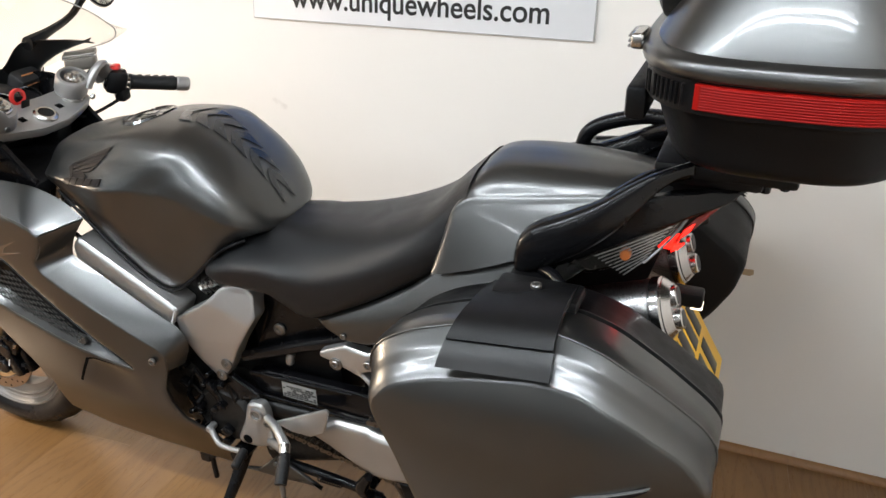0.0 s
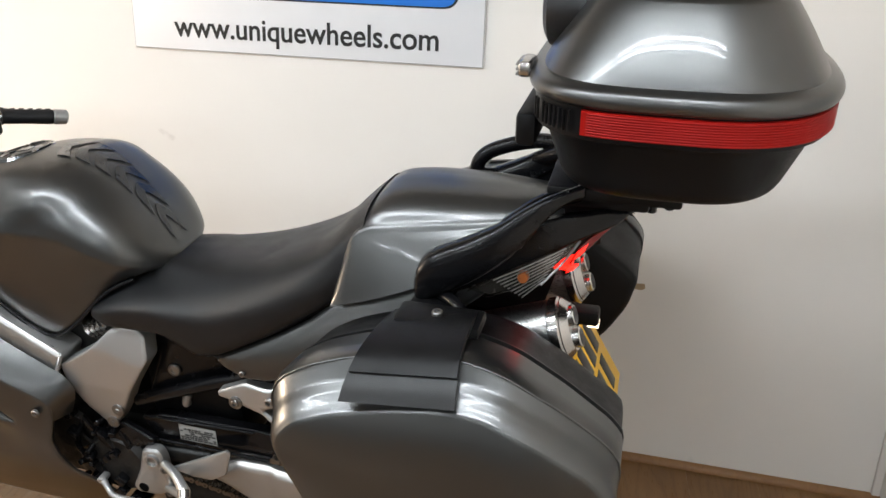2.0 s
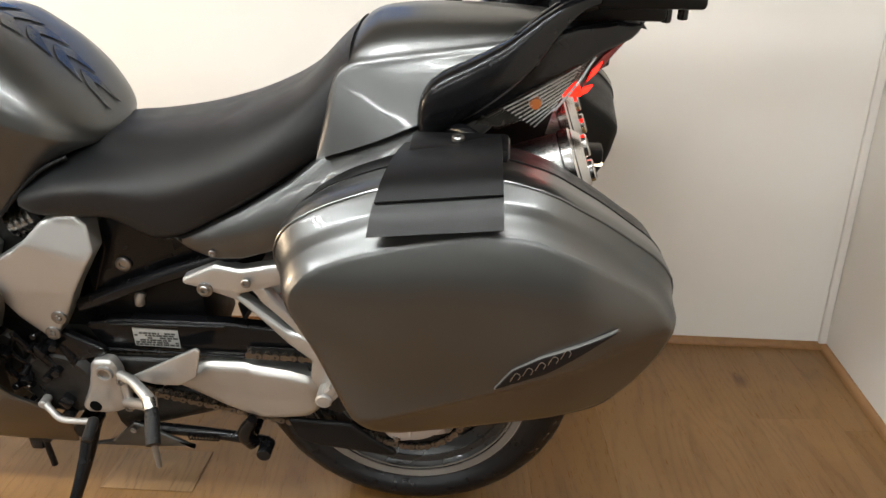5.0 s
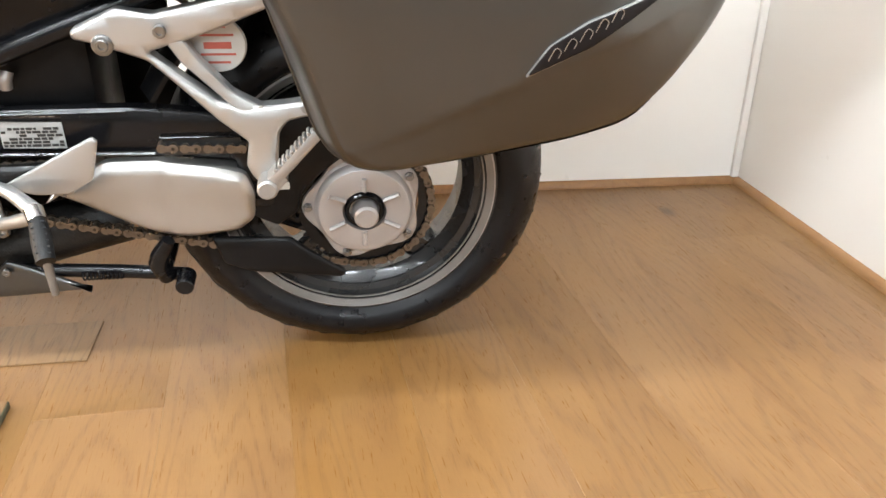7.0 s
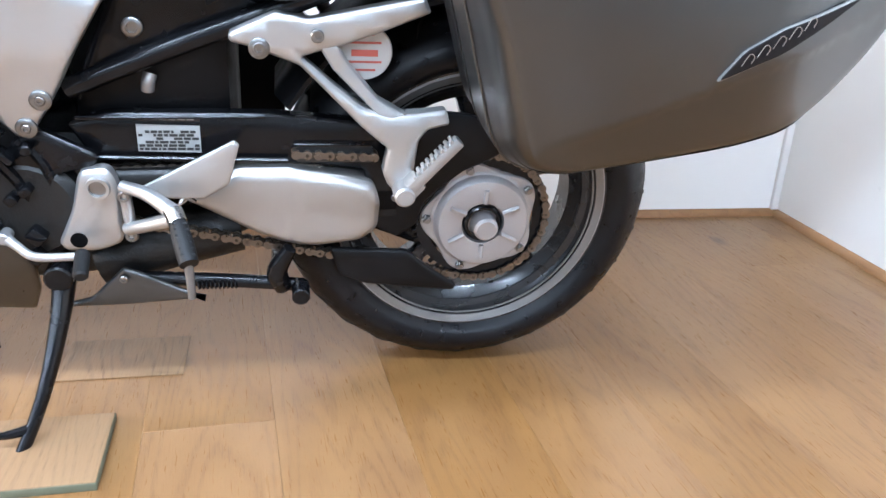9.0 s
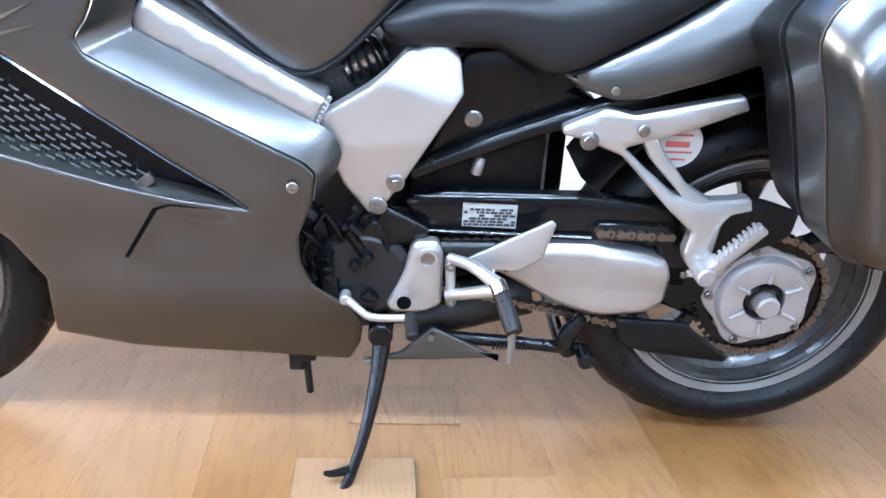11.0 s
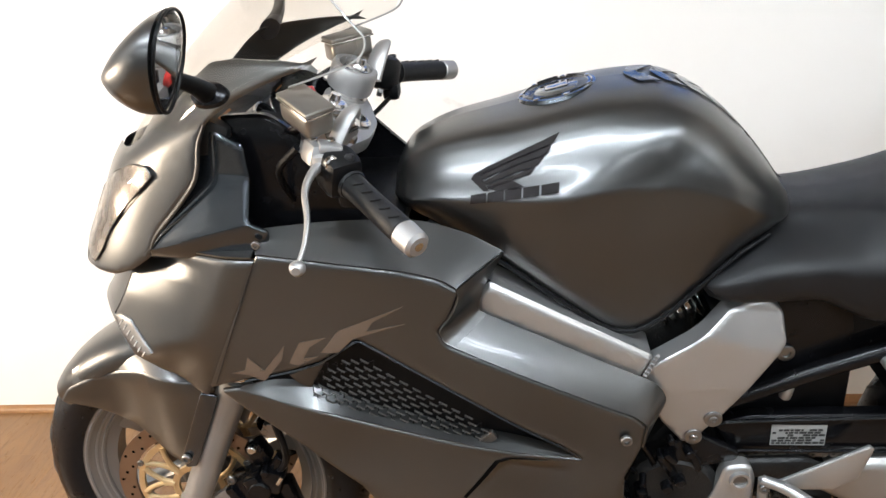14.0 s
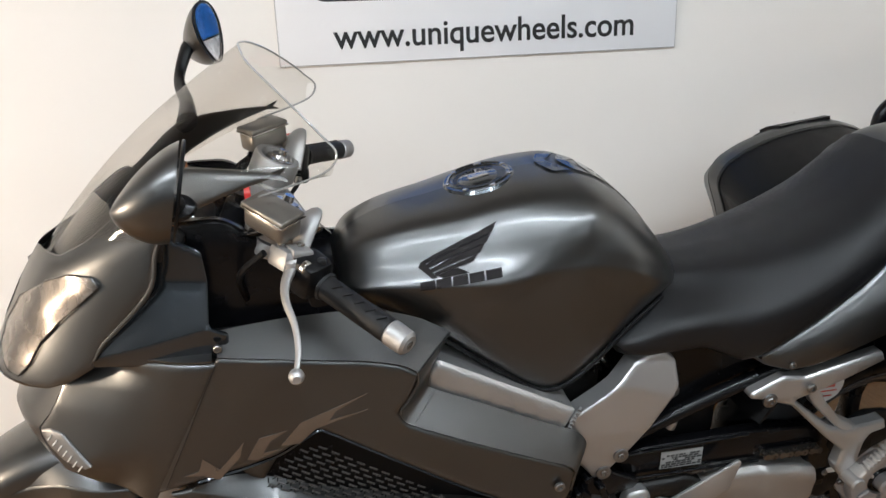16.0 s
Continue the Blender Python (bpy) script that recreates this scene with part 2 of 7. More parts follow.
    l.new(ranged(info.outputs["Random"], 0.0, 1.0, 0.88, 1.08), tone.inputs["Value"])
    l.new(ranged(info.outputs["Random"], 0.0, 1.0, 1.06, 0.94), tone.inputs["Saturation"])
    l.new(ramp.outputs[0], tone.inputs["Color"])
    l.new(tone.outputs[0], b.inputs["Base Color"])
    l.new(ranged(pore, 0.3, 0.7, gloss - 0.05, gloss + 0.10), b.inputs["Roughness"])
    bp = n.new("ShaderNodeBump")
    bp.inputs["Strength"].default_value = 0.10
    bp.inputs["Distance"].default_value = 0.001
    l.new(pore, bp.inputs["Height"])
    l.new(bp.outputs[0], b.inputs["Normal"])
    return m


OAK = wood("oak_laminate", (0.222, 0.117, 0.043), (0.084, 0.031, 0.010), 0.31)
PINE = wood("rough_pine", (0.27, 0.165, 0.085), (0.10, 0.060, 0.032), 0.6, grain=1.6)
OLD_OAK = wood("worn_laminate", (0.23, 0.135, 0.062), (0.076, 0.038, 0.015), 0.45, contrast=1.5)
BEECH = wood("beech_bead", (0.30, 0.150, 0.058), (0.165, 0.075, 0.028), 0.4)
SEAM = mat("floor_joint", (0.24, 0.155, 0.085), 0.8)
EDGE = mat("stained_board_edge", (0.10, 0.10, 0.06), 0.8, 0, 0, 0.3, 60)
FORK = mat("silver_fork_paint", (0.29, 0.285, 0.275), 0.38, 0.6, 0.1, 0.06, 20, 0.06, 800)


# ---- geometry helpers ----
def cr(x, table):
    """A smooth curve through the table's (x, value) pairs."""
    if x <= table[0][0]:
        return table[0][1]
    if x >= table[-1][0]:
        return table[-1][1]
    for i in range(len(table) - 1):
        if x <= table[i + 1][0]:
            break
    (x0, y0), (x1, y1) = table[i], table[i + 1]
    h = x1 - x0

    def slope(k):
        if k == 0 or k == len(table) - 1:
            return (y1 - y0) / h
        a, b, c = table[k - 1], table[k], table[k + 1]
        s0, s1 = (b[1] - a[1]) / (b[0] - a[0]), (c[1] - b[1]) / (c[0] - b[0])
        return 0 if s0 * s1 < 0 else (s0 + s1) / 2

    m0, m1, t = slope(i) * h, slope(i + 1) * h, (x - x0) / h
    return (2 * t**3 - 3 * t**2 + 1) * y0 + (t**3 - 2 * t**2 + t) * m0 + (-2 * t**3 + 3 * t**2) * y1 + (t**3 - t**2) * m1


def sstep(a, b, x):
    t = min(1, max(0, (x - a) / (b - a)))
    return t * t * (3 - 2 * t)


def fillet(pts, r=0.01, n=4):
    out = []
    k = len(pts)
    for i in range(k):
        p0, p1, p2 = (Vector(pts[j % k]) for j in (i - 1, i, i + 1))
        a, b = p0 - p1, p2 - p1
        d = min(r, a.length * 0.45, b.length * 0.45)
        s, e = p1 + a.normalized() * d, p1 + b.normalized() * d
        for j in range(n + 1):
            t = j / n
            out.append(tuple((1 - t) ** 2 * s + 2 * t * (1 - t) * p1 + t * t * e))
    return out


def curve(pts, n=8):
    """An open smooth line through points of any dimension."""
    p = [np.array(q, float) for q in pts]
    p = [2 * p[0] - p[1], *p, 2 * p[-1] - p[-2]]
    out = []
    for i in range(1, len(p) - 2):
        for j in range(n):
            t = j / n
            out.append(0.5 * (2 * p[i] + (p[i + 1] - p[i - 1]) * t + (2 * p[i - 1] - 5 * p[i] + 4 * p[i + 1] - p[i + 2]) * t * t
                              + (3 * p[i] - p[i - 1] - 3 * p[i + 1] + p[i + 2]) * t**3))
    out.append(p[-2])
    return out


def edge_dist(poly, x, z):
    p = np.array(poly)
    q = np.roll(p, -1, axis=0)
    d = q - p
    w = np.array([x, z]) - p
    t = np.clip((w * d).sum(1) / np.maximum((d * d).sum(1), 1e-12), 0, 1)
    return float(np.sqrt(((w - d * t[:, None]) ** 2).sum(1)).min())


def inside(poly, x, z):
    c = False
    j = len(poly) - 1
    for i in range(len(poly)):
        (xi, zi), (xj, zj) = poly[i], poly[j]
        if (zi > z) != (zj > z) and x < (xj - xi) * (z - zi) / (zj - zi) + xi:
            c = not c
        j = i
    return c


def panel(outline, f, thick=0.004, roll=0.005, rollw=0.010, grid=0.025, face=None, k=0.9):
    """A curved shell over a side outline (x, z); f gives its distance from the middle plane. Its rim rolls inwards; outside `face` it slopes away."""
    bm = bmesh.new()
    bm.faces.new([bm.verts.new((x, 0, z)) for x, z in outline])
    if rollw:
        for w in (rollw * 0.3, rollw * 0.35, rollw * 0.35):
            core = max(bm.faces, key=lambda q: q.calc_area())
            bmesh.ops.inset_region(bm, faces=[core], thickness=w, use_even_offset=True, use_boundary=True)
    xs, zs = [p[0] for p in outline], [p[1] for p in outline]
    for axis, lo, hi in ((0, min(xs), max(xs)), (2, min(zs), max(zs))):
        c = math.ceil(lo / grid) * grid
        while c < hi:
            co, no = [0, 0, 0], [0, 0, 0]
            co[axis], no[axis] = c, 1
            bmesh.ops.bisect_plane(bm, geom=bm.verts[:] + bm.edges[:] + bm.faces[:], plane_co=co, plane_no=no, dist=1e-5)
            c += grid
    for v in bm.verts:
        x, z = v.co.x, v.co.z
        y = -f(x, z)
        if face and not inside(face, x, z):
            y += k * edge_dist(face, x, z)
        if rollw:
            y += roll * max(0, 1 - edge_dist(outline, x, z) / rollw) ** 2
        v.co.y = y
    bm.verts.index_update()
    front = [[v.index for v in q.verts] for q in bm.faces]
    rim = [(e.verts[0].index, e.verts[1].index) for e in bm.edges if e.is_boundary]
    bm.verts.ensure_lookup_table()
    back = [bm.verts.new(v.co + Vector((0, thick, 0))) for v in bm.verts[:]]
    bm.verts.ensure_lookup_table()
    for q in front:
        bm.faces.new([back[i] for i in reversed(q)])
    for a, b in rim:
        bm.faces.new((bm.verts[a], bm.verts[b], back[b], back[a]))
    return bm


def loft(rings, cap=True):
    bm = bmesh.new()
    vs = [[bm.verts.new(p) for p in r] for r in rings]
    n = len(rings[0])
    for a, b in zip(vs, vs[1:]):
        for i in range(n):
            bm.faces.new((a[i], a[(i + 1) % n], b[(i + 1) % n], b[i]))
    if cap:
        bm.faces.new(vs[0][::-1])
        bm.faces.new(vs[-1])
    return bm


def sheet(rows, thick=0.003):
    """An open sheet from rows of points, given thickness."""
    bm = bmesh.new()
    vs = [[bm.verts.new(p) for p in r] for r in rows]
    for a, b in zip(vs, vs[1:]):
        for i in range(len(a) - 1):
            bm.faces.new((a[i], a[i + 1], b[i + 1], b[i]))
    bm.normal_update()
    if thick:
        bmesh.ops.solidify(bm, geom=bm.faces[:], thickness=thick)
    return bm


def tube(pts, r, n=10, smooth=6, flat=1.0):
    """A round bar along points; r is a radius or a list of them."""
    rad = list(r) if hasattr(r, "__len__") else [r] * len(pts)
    q = curve([(*p, a) for p, a in zip(pts, rad)], smooth) if smooth and len(pts) > 2 else [np.array((*p, a), float) for p, a in zip(pts, rad)]
    rings, side = [], None
    for i, s in enumerate(q):
        d = Vector((q[min(i + 1, len(q) - 1)] - q[max(i - 1, 0)])[:3].tolist()).normalized()
        if side is None:
            side = d.orthogonal().normalized()
        side = (side - d * side.dot(d)).normalized()
        up = d.cross(side)
        rings.append([Vector(s[:3].tolist()) + float(s[3]) * (math.cos(a) * side + flat * math.sin(a) * up) for a in (2 * math.pi * k / n for k in range(n))])
    return loft(rings)


def spin(profile, centre, n=64, axis="y"):
    """A turned body: profile of (radius, offset along the axis), closed."""
    rings = []
    for k in range(n):
        a = 2 * math.pi * k / n
        if axis == "y":
            rings.append([(centre[0] + r * math.cos(a), centre[1] + o, centre[2] + r * math.sin(a)) for r, o in profile])
        elif axis == "z":
            rings.append([(centre[0] + r * math.cos(a), centre[1] + r * math.sin(a), centre[2] + o) for r, o in profile])
        else:
            rings.append([(centre[0] + o, centre[1] + r * math.cos(a), centre[2] + r * math.sin(a)) for r, o in profile])
    bm = bmesh.new()
    vs = [[bm.verts.new(p) for p in r] for r in rings]
    m = len(profile)
    for i in range(n):
        a, b = vs[i], vs[(i + 1) % n]
        for j in range(m):
            q = (a[j], a[(j + 1) % m], b[(j + 1) % m], b[j])
            if len({tuple(round(c, 6) for c in v.co) for v in q}) == 4:
                bm.faces.new(q)
    bmesh.ops.remove_doubles(bm, verts=bm.verts[:], dist=1e-6)
    bmesh.ops.holes_fill(bm, edges=bm.edges[:], sides=0)
    return bm


def rod(p0, p1, r0, r1=None, n=20, bevel=0.0):
    r1 = r0 if r1 is None else r1
    p0, p1 = Vector(p0), Vector(p1)
    d = (p1 - p0).normalized()
    s = d.orthogonal().normalized()
    u = d.cross(s)
    b = min(bevel, (p1 - p0).length / 3)
    st = [(0, r0 - b), (b, r0), ((p1 - p0).length - b, r1), ((p1 - p0).length, r1 - b)] if b else [(0, r0), ((p1 - p0).length, r1)]
    return loft([[p0 + d * o + r * (math.cos(a) * s + math.sin(a) * u) for a in (2 * math.pi * k / n for k in range(n))] for o, r in st])


def block(c, size, bevel=0.004, m=None, seg=2):
    bm = bmesh.new()
    bmesh.ops.create_cube(bm, size=1.0)
    bmesh.ops.scale(bm, vec=size, verts=bm.verts)
    if bevel:
        bmesh.ops.bevel(bm, geom=bm.edges[:], offset=bevel, segments=seg, affect="EDGES", profile=0.5)
    if m:
        bmesh.ops.transform(bm, matrix=m, verts=bm.verts)
    bmesh.ops.translate(bm, vec=c, verts=bm.verts)
    return bm


def plate(outline, y0, y1, bevel=0.002):
    """A flat plate over a side outline (x, z), between two distances from the middle plane."""
    bm = bmesh.new()
    fa = bm.faces.new([bm.verts.new((x, y0, z)) for x, z in outline])
    r = bmesh.ops.extrude_face_region(bm, geom=[fa])
    bmesh.ops.translate(bm, vec=(0, y1 - y0, 0), verts=[v for v in r["geom"] if isinstance(v, bmesh.types.BMVert)])
    bmesh.ops.recalc_face_normals(bm, faces=bm.faces[:])
    if bevel:
        es = [e for e in bm.edges if len(e.link_faces) == 2 and e.calc_face_angle(0) > 1.0]
        bmesh.ops.bevel(bm, geom=es, offset=bevel, segments=2, affect="EDGES", profile=0.6)
    return bm


def joined(*bms):
    out = bmesh.new()
    for b in bms:
        me = bpy.data.meshes.new("tmp")
        b.to_mesh(me)
        out.from_mesh(me)
        bpy.data.meshes.remove(me)
        b.free()
    return out


def moved(bm, m):
    bmesh.ops.transform(bm, matrix=m, verts=bm.verts)
    return bm


def mirrored(bm):
    bmesh.ops.scale(bm, vec=(1, -1, 1), verts=bm.verts)
    return bm


def mesh_of(name, bm, material, sharp=38):
    bmesh.ops.recalc_face_normals(bm, faces=bm.faces[:])
    for q in bm.faces:
        q.smooth = True
    for e in bm.edges:
        if len(e.link_faces) == 2:
            e.smooth = e.calc_face_angle(0) < radians(sharp)
    me = bpy.data.meshes.new(name)
    bm.to_mesh(me)
    bm.free()
    me.materials.append(material)
    return me


def part(name, bm, material, parent, label="", sharp=38):
    ob = new(name, mesh_of(name, bm, material, sharp))
    ob.parent = parent
    return tagged(ob, label) if label else ob


def shared(name, me, parent, m):
    ob = new(name, me)
    ob.parent = parent
    ob.matrix_local = m
    return ob


def thing(name, label, category, m=None, group="", kind=""):
    ob = new(name)
    ob.empty_display_size = 0.1
    if m:
        ob.matrix_world = m
    return tagged(ob, label, category, group, kind)


def fixed(name, bm, material, label="", category="", kind="structure"):
    return tagged(new(name, mesh_of(name, bm, material)), label, category, "", kind)


def lettering(text, size, material, name, parent, m, extrude=0.0006, width=None):
    c = bpy.data.curves.new(name, "FONT")
    c.body, c.size, c.extrude, c.align_x, c.align_y = text, size, extrude, "LEFT", "BOTTOM_BASELINE"
    c.offset = 0.0011
    tmp = bpy.data.objects.new("tmp", c)
    me = bpy.data.meshes.new_from_object(tmp)
    bpy.data.objects.remove(tmp)
    if width:
        w = max(v.co.x for v in me.vertices)
        for v in me.vertices:
            v.co.x *= width / w
    me.materials.append(material)
    ob = new(name, me)
    ob.parent = parent
    ob.matrix_local = m
    return ob


LEAN = Matrix.Rotation(radians(7.0), 4, "X")


# ---- the room ----
def slab(x0, x1, y0, y1, z0, z1, bevel=0.0):
    return block(((x0 + x1) / 2, (y0 + y1) / 2, (z0 + z1) / 2), (x1 - x0, y1 - y0, z1 - z0), bevel)


SIDE_Y = -1.75
floor = fixed("floor", slab(-5.1, 5.1, SOUTH_Y - 0.1, WALL_Y + 0.1, -0.12, -0.009), SEAM, "oak laminate floor laid in long planks", "floor")
# Unseen dark cover, added so the flanks reflect a darker floor.
fixed("floor_dark_cover", slab(-5.0, 5.0, SOUTH_Y, -2.75, -0.009, 0.002), DARK_FLOOR, "dark grey floor cover behind, unseen, added to darken reflections", "carpet")
fixed("wall_north", slab(WEST_X - 0.12, EAST_X + 0.12, WALL_Y, WALL_Y + 0.12, -0.12, CEIL_Z), WALL, "white painted wall with scuffs and small stains", "wall")
fixed("wall_east", slab(EAST_X, EAST_X + 0.12, SIDE_Y, WALL_Y, -0.12, CEIL_Z), WALL, "white painted side wall", "wall")
fixed("wall_west", slab(WEST_X - 0.12, WEST_X, SIDE_Y, WALL_Y, -0.12, CEIL_Z), WALL, "white painted side wall", "wall")
fixed("wall_return_east", slab(EAST_X + 0.12, 5.0, SIDE_Y, SIDE_Y + 0.12, -0.12, CEIL_Z), FAR, "plain off-white wall", "wall")
fixed("wall_return_west", slab(-5.0, WEST_X - 0.12, SIDE_Y, SIDE_Y + 0.12, -0.12, CEIL_Z), FAR, "plain off-white wall", "wall")
fixed("wall_far_east", slab(5.0, 5.12, SOUTH_Y, SIDE_Y + 0.12, -0.12, CEIL_Z), FAR, "plain off-white wall", "wall")
fixed("wall_far_west", slab(-5.12, -5.0, SOUTH_Y, SIDE_Y + 0.12, -0.12, CEIL_Z), FAR, "plain off-white wall", "wall")
fixed("wall_south", slab(-5.12, 5.12, SOUTH_Y - 0.12, SOUTH_Y, -0.12, CEIL_Z), FAR, "plain off-white wall", "wall")
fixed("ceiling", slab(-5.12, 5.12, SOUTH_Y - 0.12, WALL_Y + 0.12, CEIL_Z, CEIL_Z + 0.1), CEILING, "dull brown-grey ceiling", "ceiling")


def bead(x0, y0, x1, y1, nx, ny):
    """A quarter-round bead along the foot of a wall; (nx, ny) points into the room."""
    sec = [(0, 0), (0.017, 0), (0.016, 0.008), (0.012, 0.0145), (0.006, 0.0185), (0, 0.02)]
    return loft([[(x + nx * o, y + ny * o, h - 0.001) for o, h in sec] for x, y in ((x0, y0), (x1, y1))])


fixed("baseboard_north", bead(WEST_X, WALL_Y, EAST_X, WALL_Y, 0, -1), BEECH, "brown wooden quarter-round bead along the wall foot", "baseboard")
fixed("baseboard_east", bead(EAST_X, WALL_Y, EAST_X, SIDE_Y, -1, 0), BEECH, "brown wooden quarter-round bead along the wall foot", "baseboard")
fixed("baseboard_west", bead(WEST_X, WALL_Y, WEST_X, SIDE_Y, 1, 0), BEECH, "brown wooden quarter-round bead along the wall foot", "baseboard")
fixed("trim", slab(EAST_X - 0.022, EAST_X - 0.001, WALL_Y - 0.014, WALL_Y - 0.001, 0.018, CEIL_Z, 0.003), WALL, "white painted strip in the wall corner", "trim")

# a flake of brown tape on the wall and two pale scuffs
fixed("trim_tape", plate(fillet([(1.095, 0.531), (1.13, 0.528), (1.139, 0.534), (1.137, 0.547), (1.10, 0.545), (1.108, 0.538)], 0.002), WALL_Y - 0.003, WALL_Y - 0.0005, 0.0005), SCUFF, "torn scrap of brown tape stuck on the wall", "tape")


def ceiling_light(x, y, power):
    t = thing("ceiling_light", "twin fluorescent tube ceiling light switched on, unseen", "ceiling light", pose(x, y, CEIL_Z), "ceiling lights")
    part("housing", block((0, 0, -0.025), (1.3, 0.16, 0.05), 0.006), SIGN, t)
    for s in (-0.045, 0.045):
        part("tube", rod((-0.6, s, -0.07), (0.6, s, -0.07), 0.014, n=14), TUBE, t, "lit white tube")
        for e in (-0.61, 0.61):
            part("lamp_holder", block((e, s, -0.06), (0.02, 0.03, 0.045), 0.003), SIGN, t)
    for s in (-0.045, 0.045):
        area("lamp", (x, y + s, CEIL_Z - 0.088), 1.2, 0.03, power / 2, LAMP_COLOUR)
    return t


TUBE = glow("lit_fluorescent_tube", (0.95, 0.97, 1.0), 40.0)
LAMP_COLOUR = (0.78, 0.90, 1.0)
# First two follow mirrored highlights; the other four are unseen, added to brighten reflections.
for lx, ly, watts in ((1.05, -1.45, 33), (-0.25, -1.45, 41), (-1.55, -1.45, 39), (1.6, -4.1, 54), (-0.6, -4.1, 54), (-2.8, -4.1, 54)):
    ceiling_light(lx, ly, watts)


# Unseen lamp, added for the warm highlights on the nose and cowl.
def nose_fill_light(y, z):
    t = thing("nose_fill_light", "added round warm lamp on the side wall, unseen", "wall light", pose(WEST_X, y, z))
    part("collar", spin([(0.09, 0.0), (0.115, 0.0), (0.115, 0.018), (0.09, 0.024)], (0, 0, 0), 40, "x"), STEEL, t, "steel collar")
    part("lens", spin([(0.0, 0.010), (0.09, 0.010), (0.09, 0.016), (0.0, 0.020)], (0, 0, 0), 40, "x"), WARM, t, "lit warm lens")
    d = bpy.data.lights.new("nose_fill_lamp", "AREA")
    d.shape, d.size, d.energy, d.color = "DISK", 0.18, NOSE_FILL_POWER, (1.0, 0.80, 0.60)
    ob = new("nose_fill_lamp", d)
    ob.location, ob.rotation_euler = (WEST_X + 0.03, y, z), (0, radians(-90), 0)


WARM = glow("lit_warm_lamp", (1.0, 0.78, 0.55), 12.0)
NOSE_FILL_POWER = 62
nose_fill_light(-0.55, 0.95)


def wall_sign():
    s = thing("wall_sign", "white wall sign with blue panel and black web address", "sign", pose(0.15, WALL_Y, 1.40))
    x0, x1, z0, z1 = -0.513, 0.512, -0.306, 0.36
    part("board", block(((x0 + x1) / 2, -0.005, (z0 + z1) / 2), (x1 - x0, 0.008, z1 - z0), 0.001), SIGN, s)
    for a, b in (((x0, z0), (x1, z0)), ((x1, z0), (x1, z1)), ((x1, z1), (x0, z1)), ((x0, z1), (x0, z0))):
        part("edge", rod((a[0], -0.007, a[1]), (b[0], -0.007, b[1]), 0.0020, n=8), GREYL, s, "thin grey edge")
    def rr(g):
        return fillet([(-0.43 - g, -0.156 - g), (0.44 + g, -0.160 - g), (0.44 + g, 0.29 + g), (-0.43 - g, 0.29 + g)], 0.045, 8)
    part("blue_panel_outline", plate(rr(0.0045), -0.0100, -0.0088, 0), INK, s, "black outline")
    part("blue_panel", plate(rr(0), -0.0112, -0.0098, 0), BLUE, s, "bright blue panel")
    for k, (w, z) in enumerate(((0.62, 0.16), (0.70, 0.03))):
        part("printed_bar", plate([(-w / 2, z - 0.035), (w / 2, z - 0.035), (w / 2, z + 0.035), (-w / 2, z + 0.035)], -0.0124, -0.0110, 0), SIGN, s, "white printed bar")
    lettering("www.uniquewheels.com", 0.083, INK, "lettering", s, Matrix.Translation((-0.381, -0.0095, -0.270)) @ pose(0, 0, 0, 90), width=0.774)
    return s


wall_sign()


def boards():
    for (x, y, w, d, yaw, h, lab) in ((0.085, -0.285, 0.19, 0.165, 2, 0.014, "short bare pine offcut lying under the side stand"),
                                      (0.16, -0.01, 0.20, 0.135, 1, 0.003, "short offcut of scratched laminate lying under the motorcycle")):
        tagged(b := new("wooden_board", mesh_of("wooden_board", block((0, 0, h / 2), (w, d, h), 0.0015), PINE if h > 0.01 else OLD_OAK)), lab, "board", "boards under the stand")
        b.matrix_world = pose(x, y, 0.0, 0, 0, yaw)
        if h > 0.01:
            part("edge", block((0, 0, h * 0.45), (w + 0.002, d + 0.002, h * 0.85), 0.0006), EDGE, b, "grimy cut edge")


boards()

# ---- the motorcycle ----
bike = thing("motorcycle", "metallic grey sports touring motorcycle leaning on its side stand", "motorcycle", LEAN)


def both(name, make, material, parent=None, label="", sharp=38):
    """A part and its mirror image on the other flank."""
    a = part(name, make(), material, parent or bike, label, sharp)
    b = part(name, mirrored(make()), material, parent or bike, label, sharp)
    return a, b


def bolt_mesh(r, h, material):
    bm = spin([(0.0, 0.0), (r, 0.0), (r, -h * 0.75), (r * 0.85, -h), (r * 0.5, -h), (r * 0.45, -h * 0.45), (0.0, -h * 0.45)], (0, 0, 0), 16)
    return mesh_of("bolt", bm, material)


BOLT = bolt_mesh(0.0085, 0.006, BOLT_M)
BOLT_S = bolt_mesh(0.006, 0.004, BOLT_M)
BOLT_L = bolt_mesh(0.0135, 0.006, BOLT_M)


def bolt(x, y, z, parent=None, me=None):
    return shared("bolt", me or BOLT, parent or bike, Matrix.Translation((x, y, z)))


